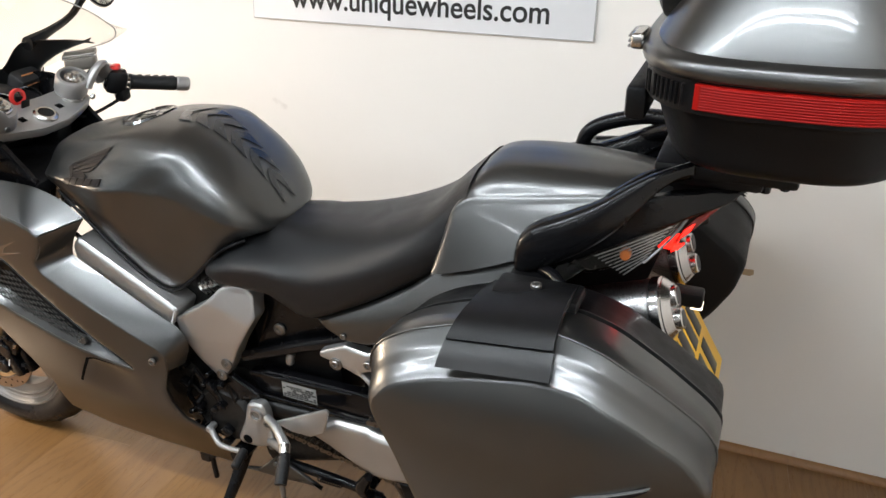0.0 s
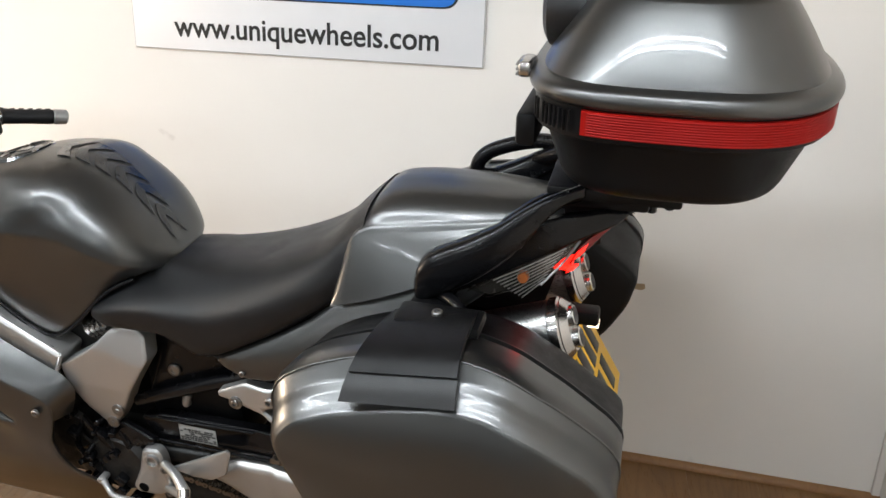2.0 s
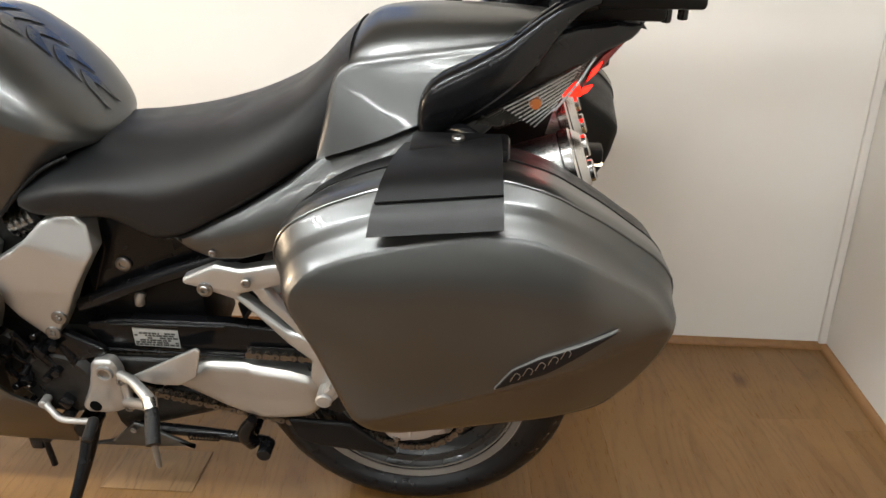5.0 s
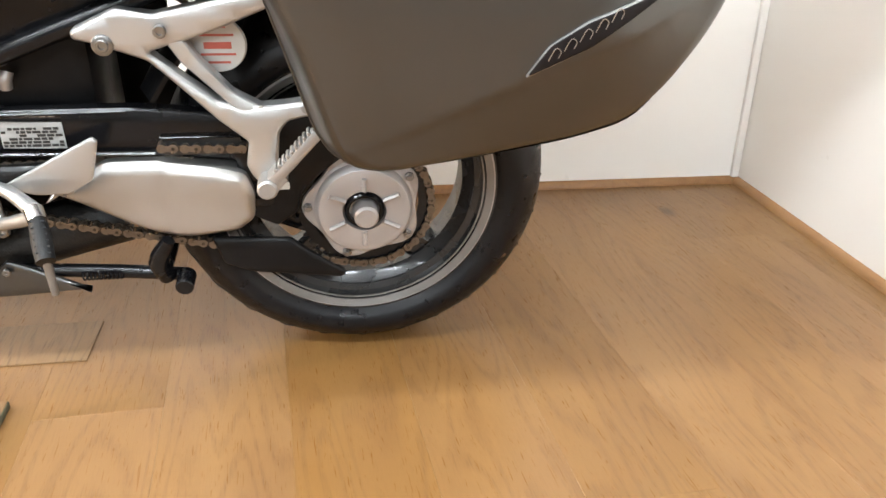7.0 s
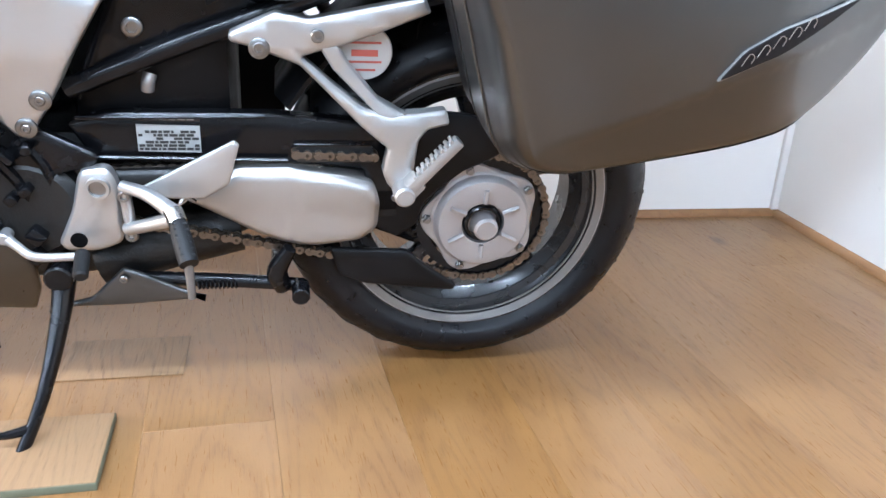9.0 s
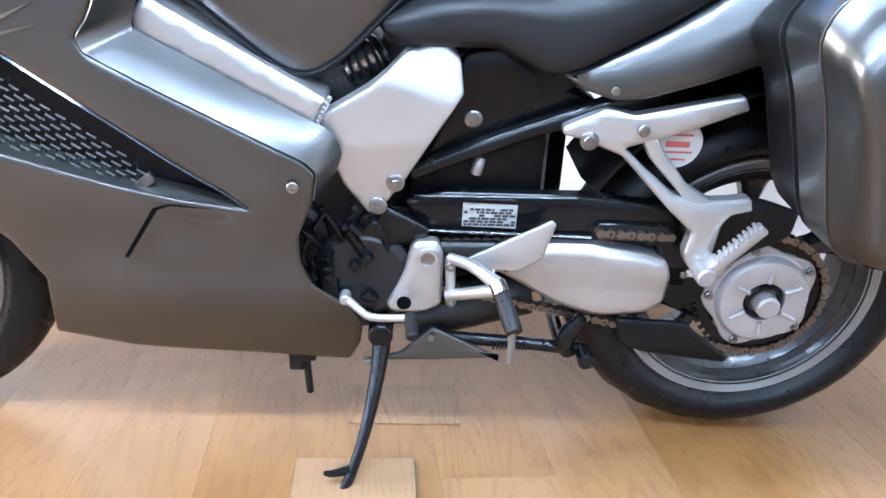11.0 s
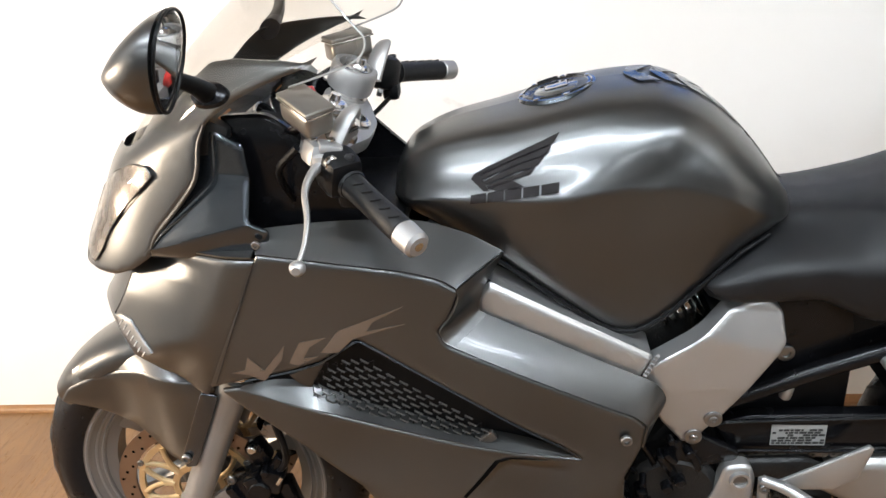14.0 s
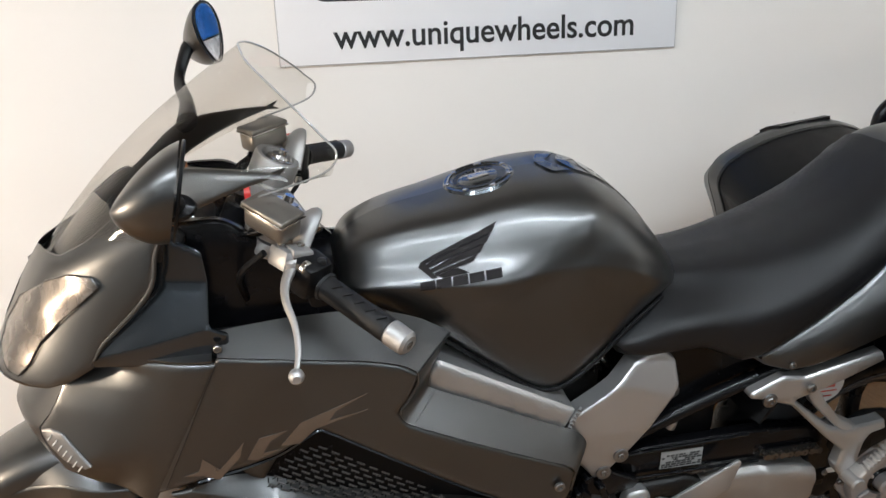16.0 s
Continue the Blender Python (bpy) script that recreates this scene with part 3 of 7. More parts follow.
# wheels
def wheel(name, cx, cz, R, W, rim_r, spokes, rim_mat, spoke_mat, label):
    w = new(name)
    w.parent = bike
    w.location = (cx, 0, cz)
    tagged(w, label)
    h = W / 2
    rc = 1.08 * h

    def crown(y):
        """Tread radius at a distance from the middle: a round motorcycle crown."""
        return R - (rc - math.sqrt(rc * rc - y * y))

    out = [(crown(h * k), h * k) for k in (0.98, 0.92, 0.83, 0.72, 0.58, 0.42, 0.22)]
    edge = [(rim_r - 0.006, h * 0.70), (rim_r + 0.004, h * 0.80), (rim_r + 0.012, h * 0.94), (rim_r + 0.024, h)]
    right = edge + out
    prof = [(r, -o) for r, o in right] + [(R, 0.0)] + right[::-1]
    part("tyre", spin(prof, (0, 0, 0), 120), RUBBER, w, "black rubber road tyre", 60)
    tread = []
    for k in range(54):
        a = 2 * math.pi * k / 54
        for s in (-1, 1):
            pts = []
            for j in range(5):
                u = j / 4
                rr = crown(h * (0.12 + 0.62 * u)) - 0.0004
                aa = a + s * 0.03 + u * 0.12
                pts.append((rr * math.cos(aa), s * h * (0.12 + 0.62 * u), rr * math.sin(aa)))
            if k % 2 == (s > 0):
                tread.append(tube(pts, [0.0008, 0.002, 0.0024, 0.0022, 0.0008], 5, 2))
    tagged(part("tread_groove", joined(*tread), INK, w, "dark tread grooves"), kind="stuff")
    rp = [(rim_r + 0.004, -h * 0.80), (rim_r + 0.006, -h * 0.66), (rim_r - 0.010, -h * 0.62), (rim_r - 0.030, -h * 0.52), (rim_r - 0.034, 0), (rim_r - 0.030, h * 0.52), (rim_r - 0.010, h * 0.62), (rim_r + 0.006, h * 0.66),
          (rim_r + 0.004, h * 0.80), (rim_r - 0.006, h * 0.78), (rim_r - 0.016, h * 0.6), (rim_r - 0.045, h * 0.35), (rim_r - 0.048, -h * 0.35), (rim_r - 0.016, -h * 0.6), (rim_r - 0.006, -h * 0.78)]
    part("rim", spin(rp, (0, 0, 0), 120), rim_mat, w)
    for s in (-1, 1):
        part("rim_stripe", spin([(rim_r - 0.004, s * h * 0.800), (rim_r + 0.001, s * h * 0.800), (rim_r + 0.001, s * h * 0.785), (rim_r - 0.004, s * h * 0.785)], (0, 0, 0), 96), HUB_M, w, "thin silver rim line")
    part("hub", spin([(0.0, -0.05), (0.035, -0.05), (0.05, -0.035), (0.05, 0.035), (0.035, 0.05), (0.0, 0.05)], (0, 0, 0), 40), spoke_mat, w)
    for k in range(spokes):
        a = 2 * math.pi * k / spokes + 0.35
        r0, r1 = 0.04, rim_r - 0.04
        rings = []
        for i in range(7):
            u = i / 6
            r = r0 + (r1 - r0) * u
            hw = cr(u, [(0, 0.026), (0.4, 0.015), (0.75, 0.017), (1, 0.034)])
            hy = cr(u, [(0, 0.026), (0.6, 0.018), (1, 0.024)])
            rings.append([(r * math.cos(a) - p * math.sin(a), q, r * math.sin(a) + p * math.cos(a))
                          for p, q in ((-hw, -hy * 0.6), (-hw * 0.6, -hy), (hw * 0.6, -hy), (hw, -hy * 0.6), (hw, hy * 0.6), (hw * 0.6, hy), (-hw * 0.6, hy), (-hw, hy * 0.6))])
        part("spoke", loft(rings), spoke_mat, w)
    return w


front_wheel = wheel("front_wheel", -0.73, 0.302, 0.302, 0.118, 0.222, 6, RIM, RIM, "silver cast front wheel with a black tyre")
rear_wheel = wheel("rear_wheel", 0.73, 0.311, 0.311, 0.174, 0.220, 5, RIM_D, RIM_D, "black cast rear wheel with silver rim lines")
for rr, ry in ((0.2195, 0.0478), (0.2065, 0.0372), (0.1960, 0.0335)):
    part("rim_ridge", spin([(rr - 0.0026, -ry), (rr, -ry - 0.0022), (rr + 0.0022, -ry), (rr, -ry + 0.003)], (0, 0, 0), 120), FORK, front_wheel, "raised silver rim ridge")
part("rim_lip", spin([(0.218, -0.0722), (0.218, -0.0700), (0.207, -0.0655), (0.207, -0.0675)], (0, 0, 0), 120), RIM, rear_wheel, "silver rim lip")
part("rim_line", spin([(0.2035, -0.0665), (0.2035, -0.0640), (0.2015, -0.0632), (0.2015, -0.0657)], (0, 0, 0), 120), RIM, rear_wheel, "thin silver rim line")


# brake discs with their gold carriers
def brake_disc(s):
    y = s * 0.070
    n_out, r0, r1 = 96, 0.117, 0.148
    part("disc_ring", spin([(r0, y - 0.0022), (r1, y - 0.0022), (r1, y + 0.0022), (r0, y + 0.0022)], (0, 0, 0), n_out), DISC, front_wheel, "bronze-tinted steel disc ring")
    holes = []
    for k in range(48):
        a = 2 * math.pi * k / 48
        rr = (0.124, 0.133, 0.1415)[k % 3]
        holes.append(rod((rr * math.cos(a), y - 0.0026, rr * math.sin(a)), (rr * math.cos(a), y + 0.0026, rr * math.sin(a)), 0.0030, n=8))
    part("disc_hole", joined(*holes), MATT, front_wheel, "dark drilled holes")
    part("disc_carrier", spin([(0.038, y - 0.003), (0.050, y - 0.003), (0.050, y + 0.003), (0.038, y + 0.003)], (0, 0, 0), 60), GOLD, front_wheel, "gold anodised disc carrier")
    part("carrier_rim", spin([(0.101, y - 0.003), (0.112, y - 0.003), (0.112, y + 0.003), (0.101, y + 0.003)], (0, 0, 0), 80), GOLD, front_wheel, "gold anodised carrier rim")
    for lean in (-1, 1):
        arm = mesh_of("carrier_arm", tube([(r * math.cos(a), 0, r * math.sin(a)) for r, a in ((q, lean * 0.26 * ((q - 0.046) / 0.058) ** 1.4) for q in (0.046, 0.062, 0.078, 0.092, 0.104))], [0.0062, 0.005, 0.0046, 0.0048, 0.006], 8, 3), GOLD)
        for k in range(10):
            shared("carrier_arm", arm, front_wheel, Matrix.Translation((0, y, 0)) @ Matrix.Rotation(2 * math.pi * (k + 0.25) / 10, 4, "Y"))
    for k in range(6):
        a = 2 * math.pi * (k + 0.5) / 6
        shared("bolt", BOLT_S, front_wheel, Matrix.Translation((0.113 * math.cos(a), y + (-0.003 if s < 0 else 0.003), 0.113 * math.sin(a))))


brake_disc(-1)
brake_disc(1)


# fork
def fork(s):
    y = s * 0.105
    f = part("fork_leg", joined(rod((-0.735, y, 0.282), (-0.600, y, 0.565), 0.024, 0.027, 24, 0.003), rod((-0.745, y + s * 0.012, 0.292), (-0.715, y - s * 0.01, 0.285), 0.03, 0.03, 24, 0.004)), FORK, bike, "silver fork lower leg")
    part("fork_tube", rod((-0.606, y, 0.555), (-0.405, y, 0.985), 0.0215, n=24), STEEL, bike, "polished fork tube")
    part("axle_end", rod((-0.733, y + s * 0.012, 0.288), (-0.733, y + s * 0.034, 0.288), 0.0125, n=6, bevel=0.002), STEEL, bike)
    cal = joined(block((-0.612, s * 0.085, 0.305), (0.075, 0.05, 0.105), 0.014, Matrix.Rotation(radians(-25), 4, "Y")),
                 rod((-0.60, s * 0.125, 0.335), (-0.60, s * 0.095, 0.335), 0.02, n=18, bevel=0.003),
                 rod((-0.625, s * 0.125, 0.28), (-0.625, s * 0.095, 0.28), 0.02, n=18, bevel=0.003),
                 block((-0.592, s * 0.112, 0.312), (0.030, 0.022, 0.110), 0.006, Matrix.Rotation(radians(-25), 4, "Y")),
                 block((-0.640, s * 0.108, 0.300), (0.018, 0.020, 0.080), 0.005, Matrix.Rotation(radians(-25), 4, "Y")),
                 rod((-0.572, s * 0.10, 0.372), (-0.556, s * 0.10, 0.395), 0.011, n=12, bevel=0.002),
                 block((-0.60, s * 0.085, 0.395), (0.035, 0.03, 0.045), 0.008, Matrix.Rotation(radians(-25), 4, "Y")))
    part("caliper_bridge", joined(block((-0.578, s * 0.100, 0.350), (0.040, 0.040, 0.050), 0.009, Matrix.Rotation(radians(20), 4, "Y")), block((-0.556, s * 0.092, 0.305), (0.026, 0.034, 0.070), 0.007, Matrix.Rotation(radians(-12), 4, "Y")),
                                  rod((-0.560, s * 0.114, 0.290), (-0.560, s * 0.094, 0.290), 0.010, n=14, bevel=0.002), rod((-0.585, s * 0.122, 0.372), (-0.585, s * 0.098, 0.372), 0.008, n=12, bevel=0.002)), BLACK_M, bike, "black caliper bridge and pins")
    part("hose_clip", joined(block((-0.566, s * 0.098, 0.452), (0.022, 0.018, 0.030), 0.004), rod((-0.575, s * 0.108, 0.452), (-0.575, s * 0.086, 0.452), 0.006, n=10)), BOLT_M, bike, "steel hose clip")
    part("axle_bore", rod((-0.733, y + s * 0.0345, 0.288), (-0.733, y + s * 0.036, 0.288), 0.0075, n=6), MATT, bike)
    part("bleed_nipple", rod((-0.566, s * 0.118, 0.350), (-0.556, s * 0.118, 0.365), 0.004, n=8), STEEL, bike, "steel bleed nipple")
    part("hose_bolt", rod((-0.598, s * 0.112, 0.425), (-0.598, s * 0.124, 0.425), 0.008, n=10, bevel=0.002), STEEL, bike, "steel hose bolt")
    part("caliper_print", plate([(-0.600, 0.290), (-0.596, 0.291), (-0.588, 0.312), (-0.592, 0.311)], s * 0.1235, s * 0.1242, 0), LABEL, bike, "pale printed bar")
    part("brake_caliper", cal, BLACK_M, bike, "black brake caliper")
    part("caliper_bracket", plate(fillet([(-0.70, 0.30), (-0.64, 0.345), (-0.632, 0.30), (-0.66, 0.262), (-0.70, 0.272)], 0.008), s * 0.09, s * 0.102), CAST, bike)
    for bx, bz in ((-0.706, 0.281), (-0.652, 0.348), (-0.64, 0.265)):
        bolt(bx, s * 0.104, bz)
    part("brake_hose", tube([(-0.585, s * 0.10, 0.35), (-0.545, s * 0.11, 0.40), (-0.56, s * 0.10, 0.50), (-0.55, s * 0.08, 0.60), (-0.50, s * 0.07, 0.75)], 0.0065, 8), BLACK, bike, "black rubber brake hose")


fork(-1)
fork(1)

# front mudguard: a hood over the tyre with pointed flanks down to the fork
rings = []
for i in range(33):
    a = radians(140 - i * 110 / 32)
    u = i / 32
    hw = cr(u, [(0, 0.052), (0.10, 0.070), (0.5, 0.078), (0.85, 0.076), (1, 0.070)])
    R = cr(u, [(0, 0.312), (0.2, 0.320), (0.5, 0.327), (1, 0.325)])
    row = []
    for k in range(17):
        b = math.pi * (k / 16) - math.pi / 2
        p, q = math.sin(b), math.cos(b)
        row.append((-0.73 + (R - 0.045 * (1 - q**0.7)) * math.cos(a), hw * p, 0.30 + (R - 0.045 * (1 - q**0.7)) * math.sin(a)))
    rings.append(row)
part("front_mudguard", sheet(rings, 0.003), PAINT, bike, "metallic grey front mudguard")
FLANK = fillet([(-0.935, 0.498), (-0.87, 0.482), (-0.79, 0.444), (-0.742, 0.408), (-0.71, 0.398), (-0.690, 0.425), (-0.640, 0.535), (-0.66, 0.568), (-0.76, 0.575), (-0.86, 0.55), (-0.915, 0.525)], 0.008)


def mudguard_shelf():
    """Closes the step between the hood and the flared flank."""
    rows = []
    for i in range(13):
        x = -0.905 + 0.250 * i / 12
        zf = cr(x, [(-0.915, 0.524), (-0.86, 0.549), (-0.76, 0.574), (-0.66, 0.568)])
        yf = 0.080 + 0.05 * sstep(-0.84, -0.69, x)
        zh = 0.30 + math.sqrt(max(0.0, 0.312**2 - (x + 0.73) ** 2))
        rows.append([(x, -0.058 - (yf - 0.060) * u, zh + (zf - zh) * u**1.6 - 0.002) for u in (0, 0.2, 0.4, 0.6, 0.8, 1)])
    return sheet(rows, 0.003)


both("mudguard_shelf", mudguard_shelf, PAINT)
both("mudguard_flank", lambda: panel(FLANK, lambda x, z: 0.080 + 0.05 * sstep(-0.84, -0.69, x), 0.003, 0.003, 0.006, 0.03), PAINT)
both("mudguard_brace", lambda: panel(fillet([(-0.712, 0.40), (-0.692, 0.402), (-0.628, 0.545), (-0.655, 0.552), (-0.71, 0.43)], 0.006), lambda x, z: 0.1345, 0.004, 0.002, 0.004, 0.05), PAINT_D)
bolt(-0.704, -0.136, 0.423)
bolt(-0.704, 0.136, 0.423)


# ---- fairing ----
FW = [(-0.87, 0.02), (-0.84, 0.075), (-0.80, 0.118), (-0.75, 0.152), (-0.68, 0.178), (-0.60, 0.193), (-0.50, 0.202), (-0.35, 0.217), (-0.20, 0.226), (-0.05, 0.222), (0.06, 0.210)]
FZ = [(0.15, 0.47), (0.20, 0.57), (0.27, 0.72), (0.35, 0.86), (0.45, 0.96), (0.55, 1.0), (0.80, 1.0), (1.0, 0.96)]


def fair(x, z):
    return cr(x, FW) * cr(z, FZ)


# one moulding, upper and lower flank, with the air intake as a long notch from the front
SIDE = fillet([(-0.497, 0.824), (-0.376, 0.811), (-0.298, 0.802), (-0.250, 0.790), (-0.224, 0.774), (-0.240, 0.735), (-0.257, 0.712), (-0.245, 0.690), (-0.097, 0.615), (0.012, 0.557), (0.030, 0.537), (0.024, 0.496),
               (0.003, 0.440), (0.004, 0.394), (0.020, 0.350), (0.072, 0.300), (0.090, 0.262), (0.085, 0.215), (0.066, 0.168), (-0.074, 0.187), (-0.276, 0.201), (-0.392, 0.230), (-0.366, 0.352), (-0.398, 0.417), (-0.478, 0.499), (-0.57, 0.577), (-0.592, 0.600),
               (-0.558, 0.606), (-0.481, 0.580), (-0.399, 0.559), (-0.317, 0.539), (-0.234, 0.518), (-0.151, 0.500), (-0.060, 0.486),
               (-0.090, 0.512), (-0.147, 0.549), (-0.225, 0.604), (-0.301, 0.654), (-0.352, 0.688), (-0.371, 0.698), (-0.392, 0.684), (-0.430, 0.658), (-0.478, 0.640), (-0.540, 0.624), (-0.613, 0.602)], 0.006)


def strip(inner, outer, bulge=0.0, n=6, rows=5):
    """A facet between a crease on the fairing's face, (x, z), and a line (x, y, z) deeper in."""
    a = curve([(x, -(fair(x, z) - 0.0022), z) for x, z in inner], n)
    b = curve([(x, -y, z) for x, y, z in outer], n)
    return sheet([[tuple(p * (1 - k / rows) + q * (k / rows) + np.array((0, -bulge * math.sin(math.pi * k / rows), 0))) for k in range(rows + 1)] for p, q in zip(a, b)], 0.003)


both("fairing_shelf", lambda: strip([(-0.497, 0.824), (-0.430, 0.817), (-0.376, 0.811), (-0.298, 0.802), (-0.250, 0.790), (-0.228, 0.777)],
                                    [(-0.497, 0.165, 0.846), (-0.440, 0.160, 0.849), (-0.385, 0.156, 0.850), (-0.290, 0.152, 0.846), (-0.220, 0.152, 0.826), (-0.166, 0.158, 0.798)]), PAINT, label="metallic grey fairing shelf")
both("fairing_notch", lambda: strip([(-0.228, 0.777), (-0.228, 0.760), (-0.240, 0.735), (-0.254, 0.715), (-0.250, 0.696), (-0.236, 0.686)],
                                    [(-0.166, 0.158, 0.798), (-0.178, 0.164, 0.780), (-0.192, 0.168, 0.758), (-0.201, 0.170, 0.735), (-0.203, 0.172, 0.716), (-0.192, 0.174, 0.708)]), PAINT, label="metallic grey fairing notch")
both("fairing_band", lambda: strip([(-0.236, 0.686), (-0.170, 0.652), (-0.097, 0.615), (-0.030, 0.580), (0.010, 0.559), (0.027, 0.543), (0.029, 0.530), (0.025, 0.500)],
                                   [(-0.192, 0.174, 0.708), (-0.120, 0.175, 0.672), (-0.050, 0.176, 0.636), (0.010, 0.176, 0.606), (0.042, 0.176, 0.590), (0.059, 0.175, 0.566), (0.056, 0.172, 0.540), (0.036, 0.168, 0.496)], 0.002), PAINT, label="metallic grey sloping fairing band")
# Darker paint on this down-facing bevel puts in its shade.
both("intake_brow", lambda: strip([(-0.062, 0.488), (-0.092, 0.513), (-0.147, 0.549), (-0.225, 0.604), (-0.301, 0.654), (-0.352, 0.687), (-0.371, 0.695), (-0.392, 0.682), (-0.430, 0.657), (-0.478, 0.639), (-0.550, 0.620)],
                                  [(-0.070, 0.205, 0.488), (-0.105, 0.192, 0.505), (-0.155, 0.184, 0.528), (-0.230, 0.180, 0.576), (-0.300, 0.180, 0.628), (-0.345, 0.180, 0.660), (-0.368, 0.180, 0.668), (-0.395, 0.180, 0.662), (-0.432, 0.180, 0.645), (-0.472, 0.184, 0.630), (-0.540, 0.192, 0.616)]), PAINT_D, label="underside of the intake brow, darkened for its shade")
both("intake_lip", lambda: strip([(-0.560, 0.606), (-0.481, 0.579), (-0.399, 0.558), (-0.317, 0.538), (-0.234, 0.517), (-0.151, 0.499), (-0.062, 0.486)],
                                 [(-0.552, 0.196, 0.612), (-0.484, 0.178, 0.606), (-0.385, 0.180, 0.568), (-0.310, 0.186, 0.549), (-0.228, 0.190, 0.526), (-0.146, 0.196, 0.510), (-0.062, 0.208, 0.488)]), PAINT, label="bright upper lip of the lower fairing")
# Flat black sliver gives the shade along the wedge's undercut edge.
both("fairing_slot", lambda: panel([(-0.240, 0.405), (-0.188, 0.487), (-0.164, 0.4925), (-0.110, 0.4870), (-0.164, 0.4905), (-0.182, 0.484), (-0.235, 0.4025)], lambda x, z: fair(x, z) + 0.0007, 0.002, 0, 0, 0.02), MATT, label="narrow black sliver for the shade in the wedge's slot")
def lower_fair(x, z):
    """The belly flank, with a pressed-in wedge below the intake."""
    y = fair(x, z)
    ridge = 0.490 - 0.144 * (x + 0.16)
    front = -0.178 - 0.65 * (0.491 - z)
    y -= 0.010 * sstep(-0.004, 0.020, ridge - z) * sstep(-0.004, 0.018, x - front) * (1 - sstep(0.03, 0.11, ridge - z)) * (1 - sstep(-0.14, -0.04, x))
    return y


both("side_fairing", lambda: panel(SIDE, lower_fair, 0.005, 0.003, 0.005, 0.011), PAINT, label="metallic grey side fairing with an air intake")
INTAKE = fillet([(-0.555, 0.612), (-0.478, 0.646), (-0.392, 0.690), (-0.365, 0.698), (-0.225, 0.604), (-0.07, 0.494), (-0.19, 0.502), (-0.33, 0.535), (-0.46, 0.572)], 0.008)
both("intake_wall", lambda: panel(INTAKE, lambda x, z: fair(x, z) - 0.020 - 0.012 * sstep(-0.56, -0.44, x), 0.004, 0, 0, 0.03), BLACK, label="dark intake recess")
HOLE = [(-0.466, 0.586), (-0.430, 0.646), (-0.390, 0.658), (-0.355, 0.656), (-0.281, 0.603), (-0.186, 0.534), (-0.196, 0.508), (-0.322, 0.536), (-0.404, 0.562)]
both("intake_corner", lambda: panel([(-0.487, 0.617), (-0.424, 0.650), (-0.462, 0.586)], lambda x, z: 0.183, 0.003, 0.001, 0.003, 0.02), PAINT, label="metallic grey corner panel of the intake")


def grille():
    """Expanded metal: staggered slanting strands in both directions."""
    bars, links = [], []
    c, s = math.cos(radians(-33)), math.sin(radians(-33))
    for i in range(-20, 21):
        for j in range(-12, 13):
            u0, v0 = (i + (0.5 if j % 2 else 0)) * 0.0215, j * 0.0086
            for du, dv, ru, rv, rad in ((0, 0, 0.0130, 0.0006, 0.0015), (0.0130, 0.0006, 0.0172, 0.0086, 0.0008), (0, 0, -0.0043, 0.0086, 0.0008)):
                seg = [(-0.31 + u * c - v * s, 0.595 + u * s + v * c) for u, v in ((u0 + du, v0 + dv), (u0 + ru, v0 + rv))]
                if all(inside(HOLE, *p) for p in seg):
                    (xa, za), (xb, zb) = seg
                    ya, yb = -(fair(xa, za) - 0.016), -(fair(xb, zb) - 0.016)
                    lift = 0.002 if rad > 0.001 else 0
                    (bars if lift else links).append(tube([(xa, ya - lift, za), (xb, yb - lift, zb)], rad, 5, 0))
    return joined(*bars), joined(*links)


for side in (mirrored, lambda bm: bm):
    strands, links = grille()
    g = part("grille", side(strands), GRILLE, bike, "grey strands of an expanded-metal intake grille")
    part("grille_link", side(links), BLACK, g, "black links of the grille")
both("grille_clip", lambda: plate(fillet([(-0.212, 0.517), (-0.190, 0.535), (-0.183, 0.522), (-0.196, 0.512)], 0.003), -0.206, -0.215), GRILLE)
bolt(0.001, -0.220, 0.523)
part("drain_hole", rod((-0.115, -0.126, 0.203), (-0.115, -0.120, 0.203), 0.008, n=12), INK, bike)

# nose: the flank below the crease, the headlamp cowl above it
NOSE = fillet([(-0.613, 0.588), (-0.497, 0.815), (-0.631, 0.813), (-0.690, 0.796), (-0.715, 0.780), (-0.730, 0.748), (-0.752, 0.712), (-0.766, 0.694), (-0.754, 0.668), (-0.728, 0.640), (-0.690, 0.614)], 0.008)


def nose_f(x, z):
    """The nose flank: nearly flat to a sharp leading edge; below a rising crease it leans inwards."""
    y = cr(x, [(-0.80, 0.118), (-0.77, 0.138), (-0.74, 0.155), (-0.70, 0.172), (-0.66, 0.184), (-0.60, 0.195), (-0.55, 0.200), (-0.50, 0.202)])
    fold = 0.654 + 0.30 * (x + 0.70)
    y -= 0.34 * max(0, fold - z) + (0.04 + 0.24 * sstep(-0.50, -0.68, x)) * max(0, z - fold)
    y -= 0.010 * sstep(0.730, 0.790, z) * (1 - sstep(-0.70, -0.60, x))
    k = sstep(0.075, 0.008, (-0.497 - 0.511 * (0.815 - z)) - x)
    y = y * (1 - k) + fair(x, z) * k
    y -= 0.014 * sstep(0.778, 0.796, z) * (1 - sstep(0.800, 0.815, z)) * (1 - sstep(-0.66, -0.58, x))
    return y


def nose_face():
    """The rounded front between the two leading edges."""
    rows = []
    for i in range(13):
        z = 0.640 + 0.138 * i / 12
        xl = cr(z, [(0.640, -0.726), (0.668, -0.752), (0.696, -0.764), (0.714, -0.750), (0.748, -0.728), (0.778, -0.714)])
        w = nose_f(xl, z) - 0.003
        rows.append([(xl - 0.055 * (1 - (k / 8) ** 2) + 0.002, w * k / 8, z) for k in range(-8, 9)])
    return sheet(rows, 0.003)


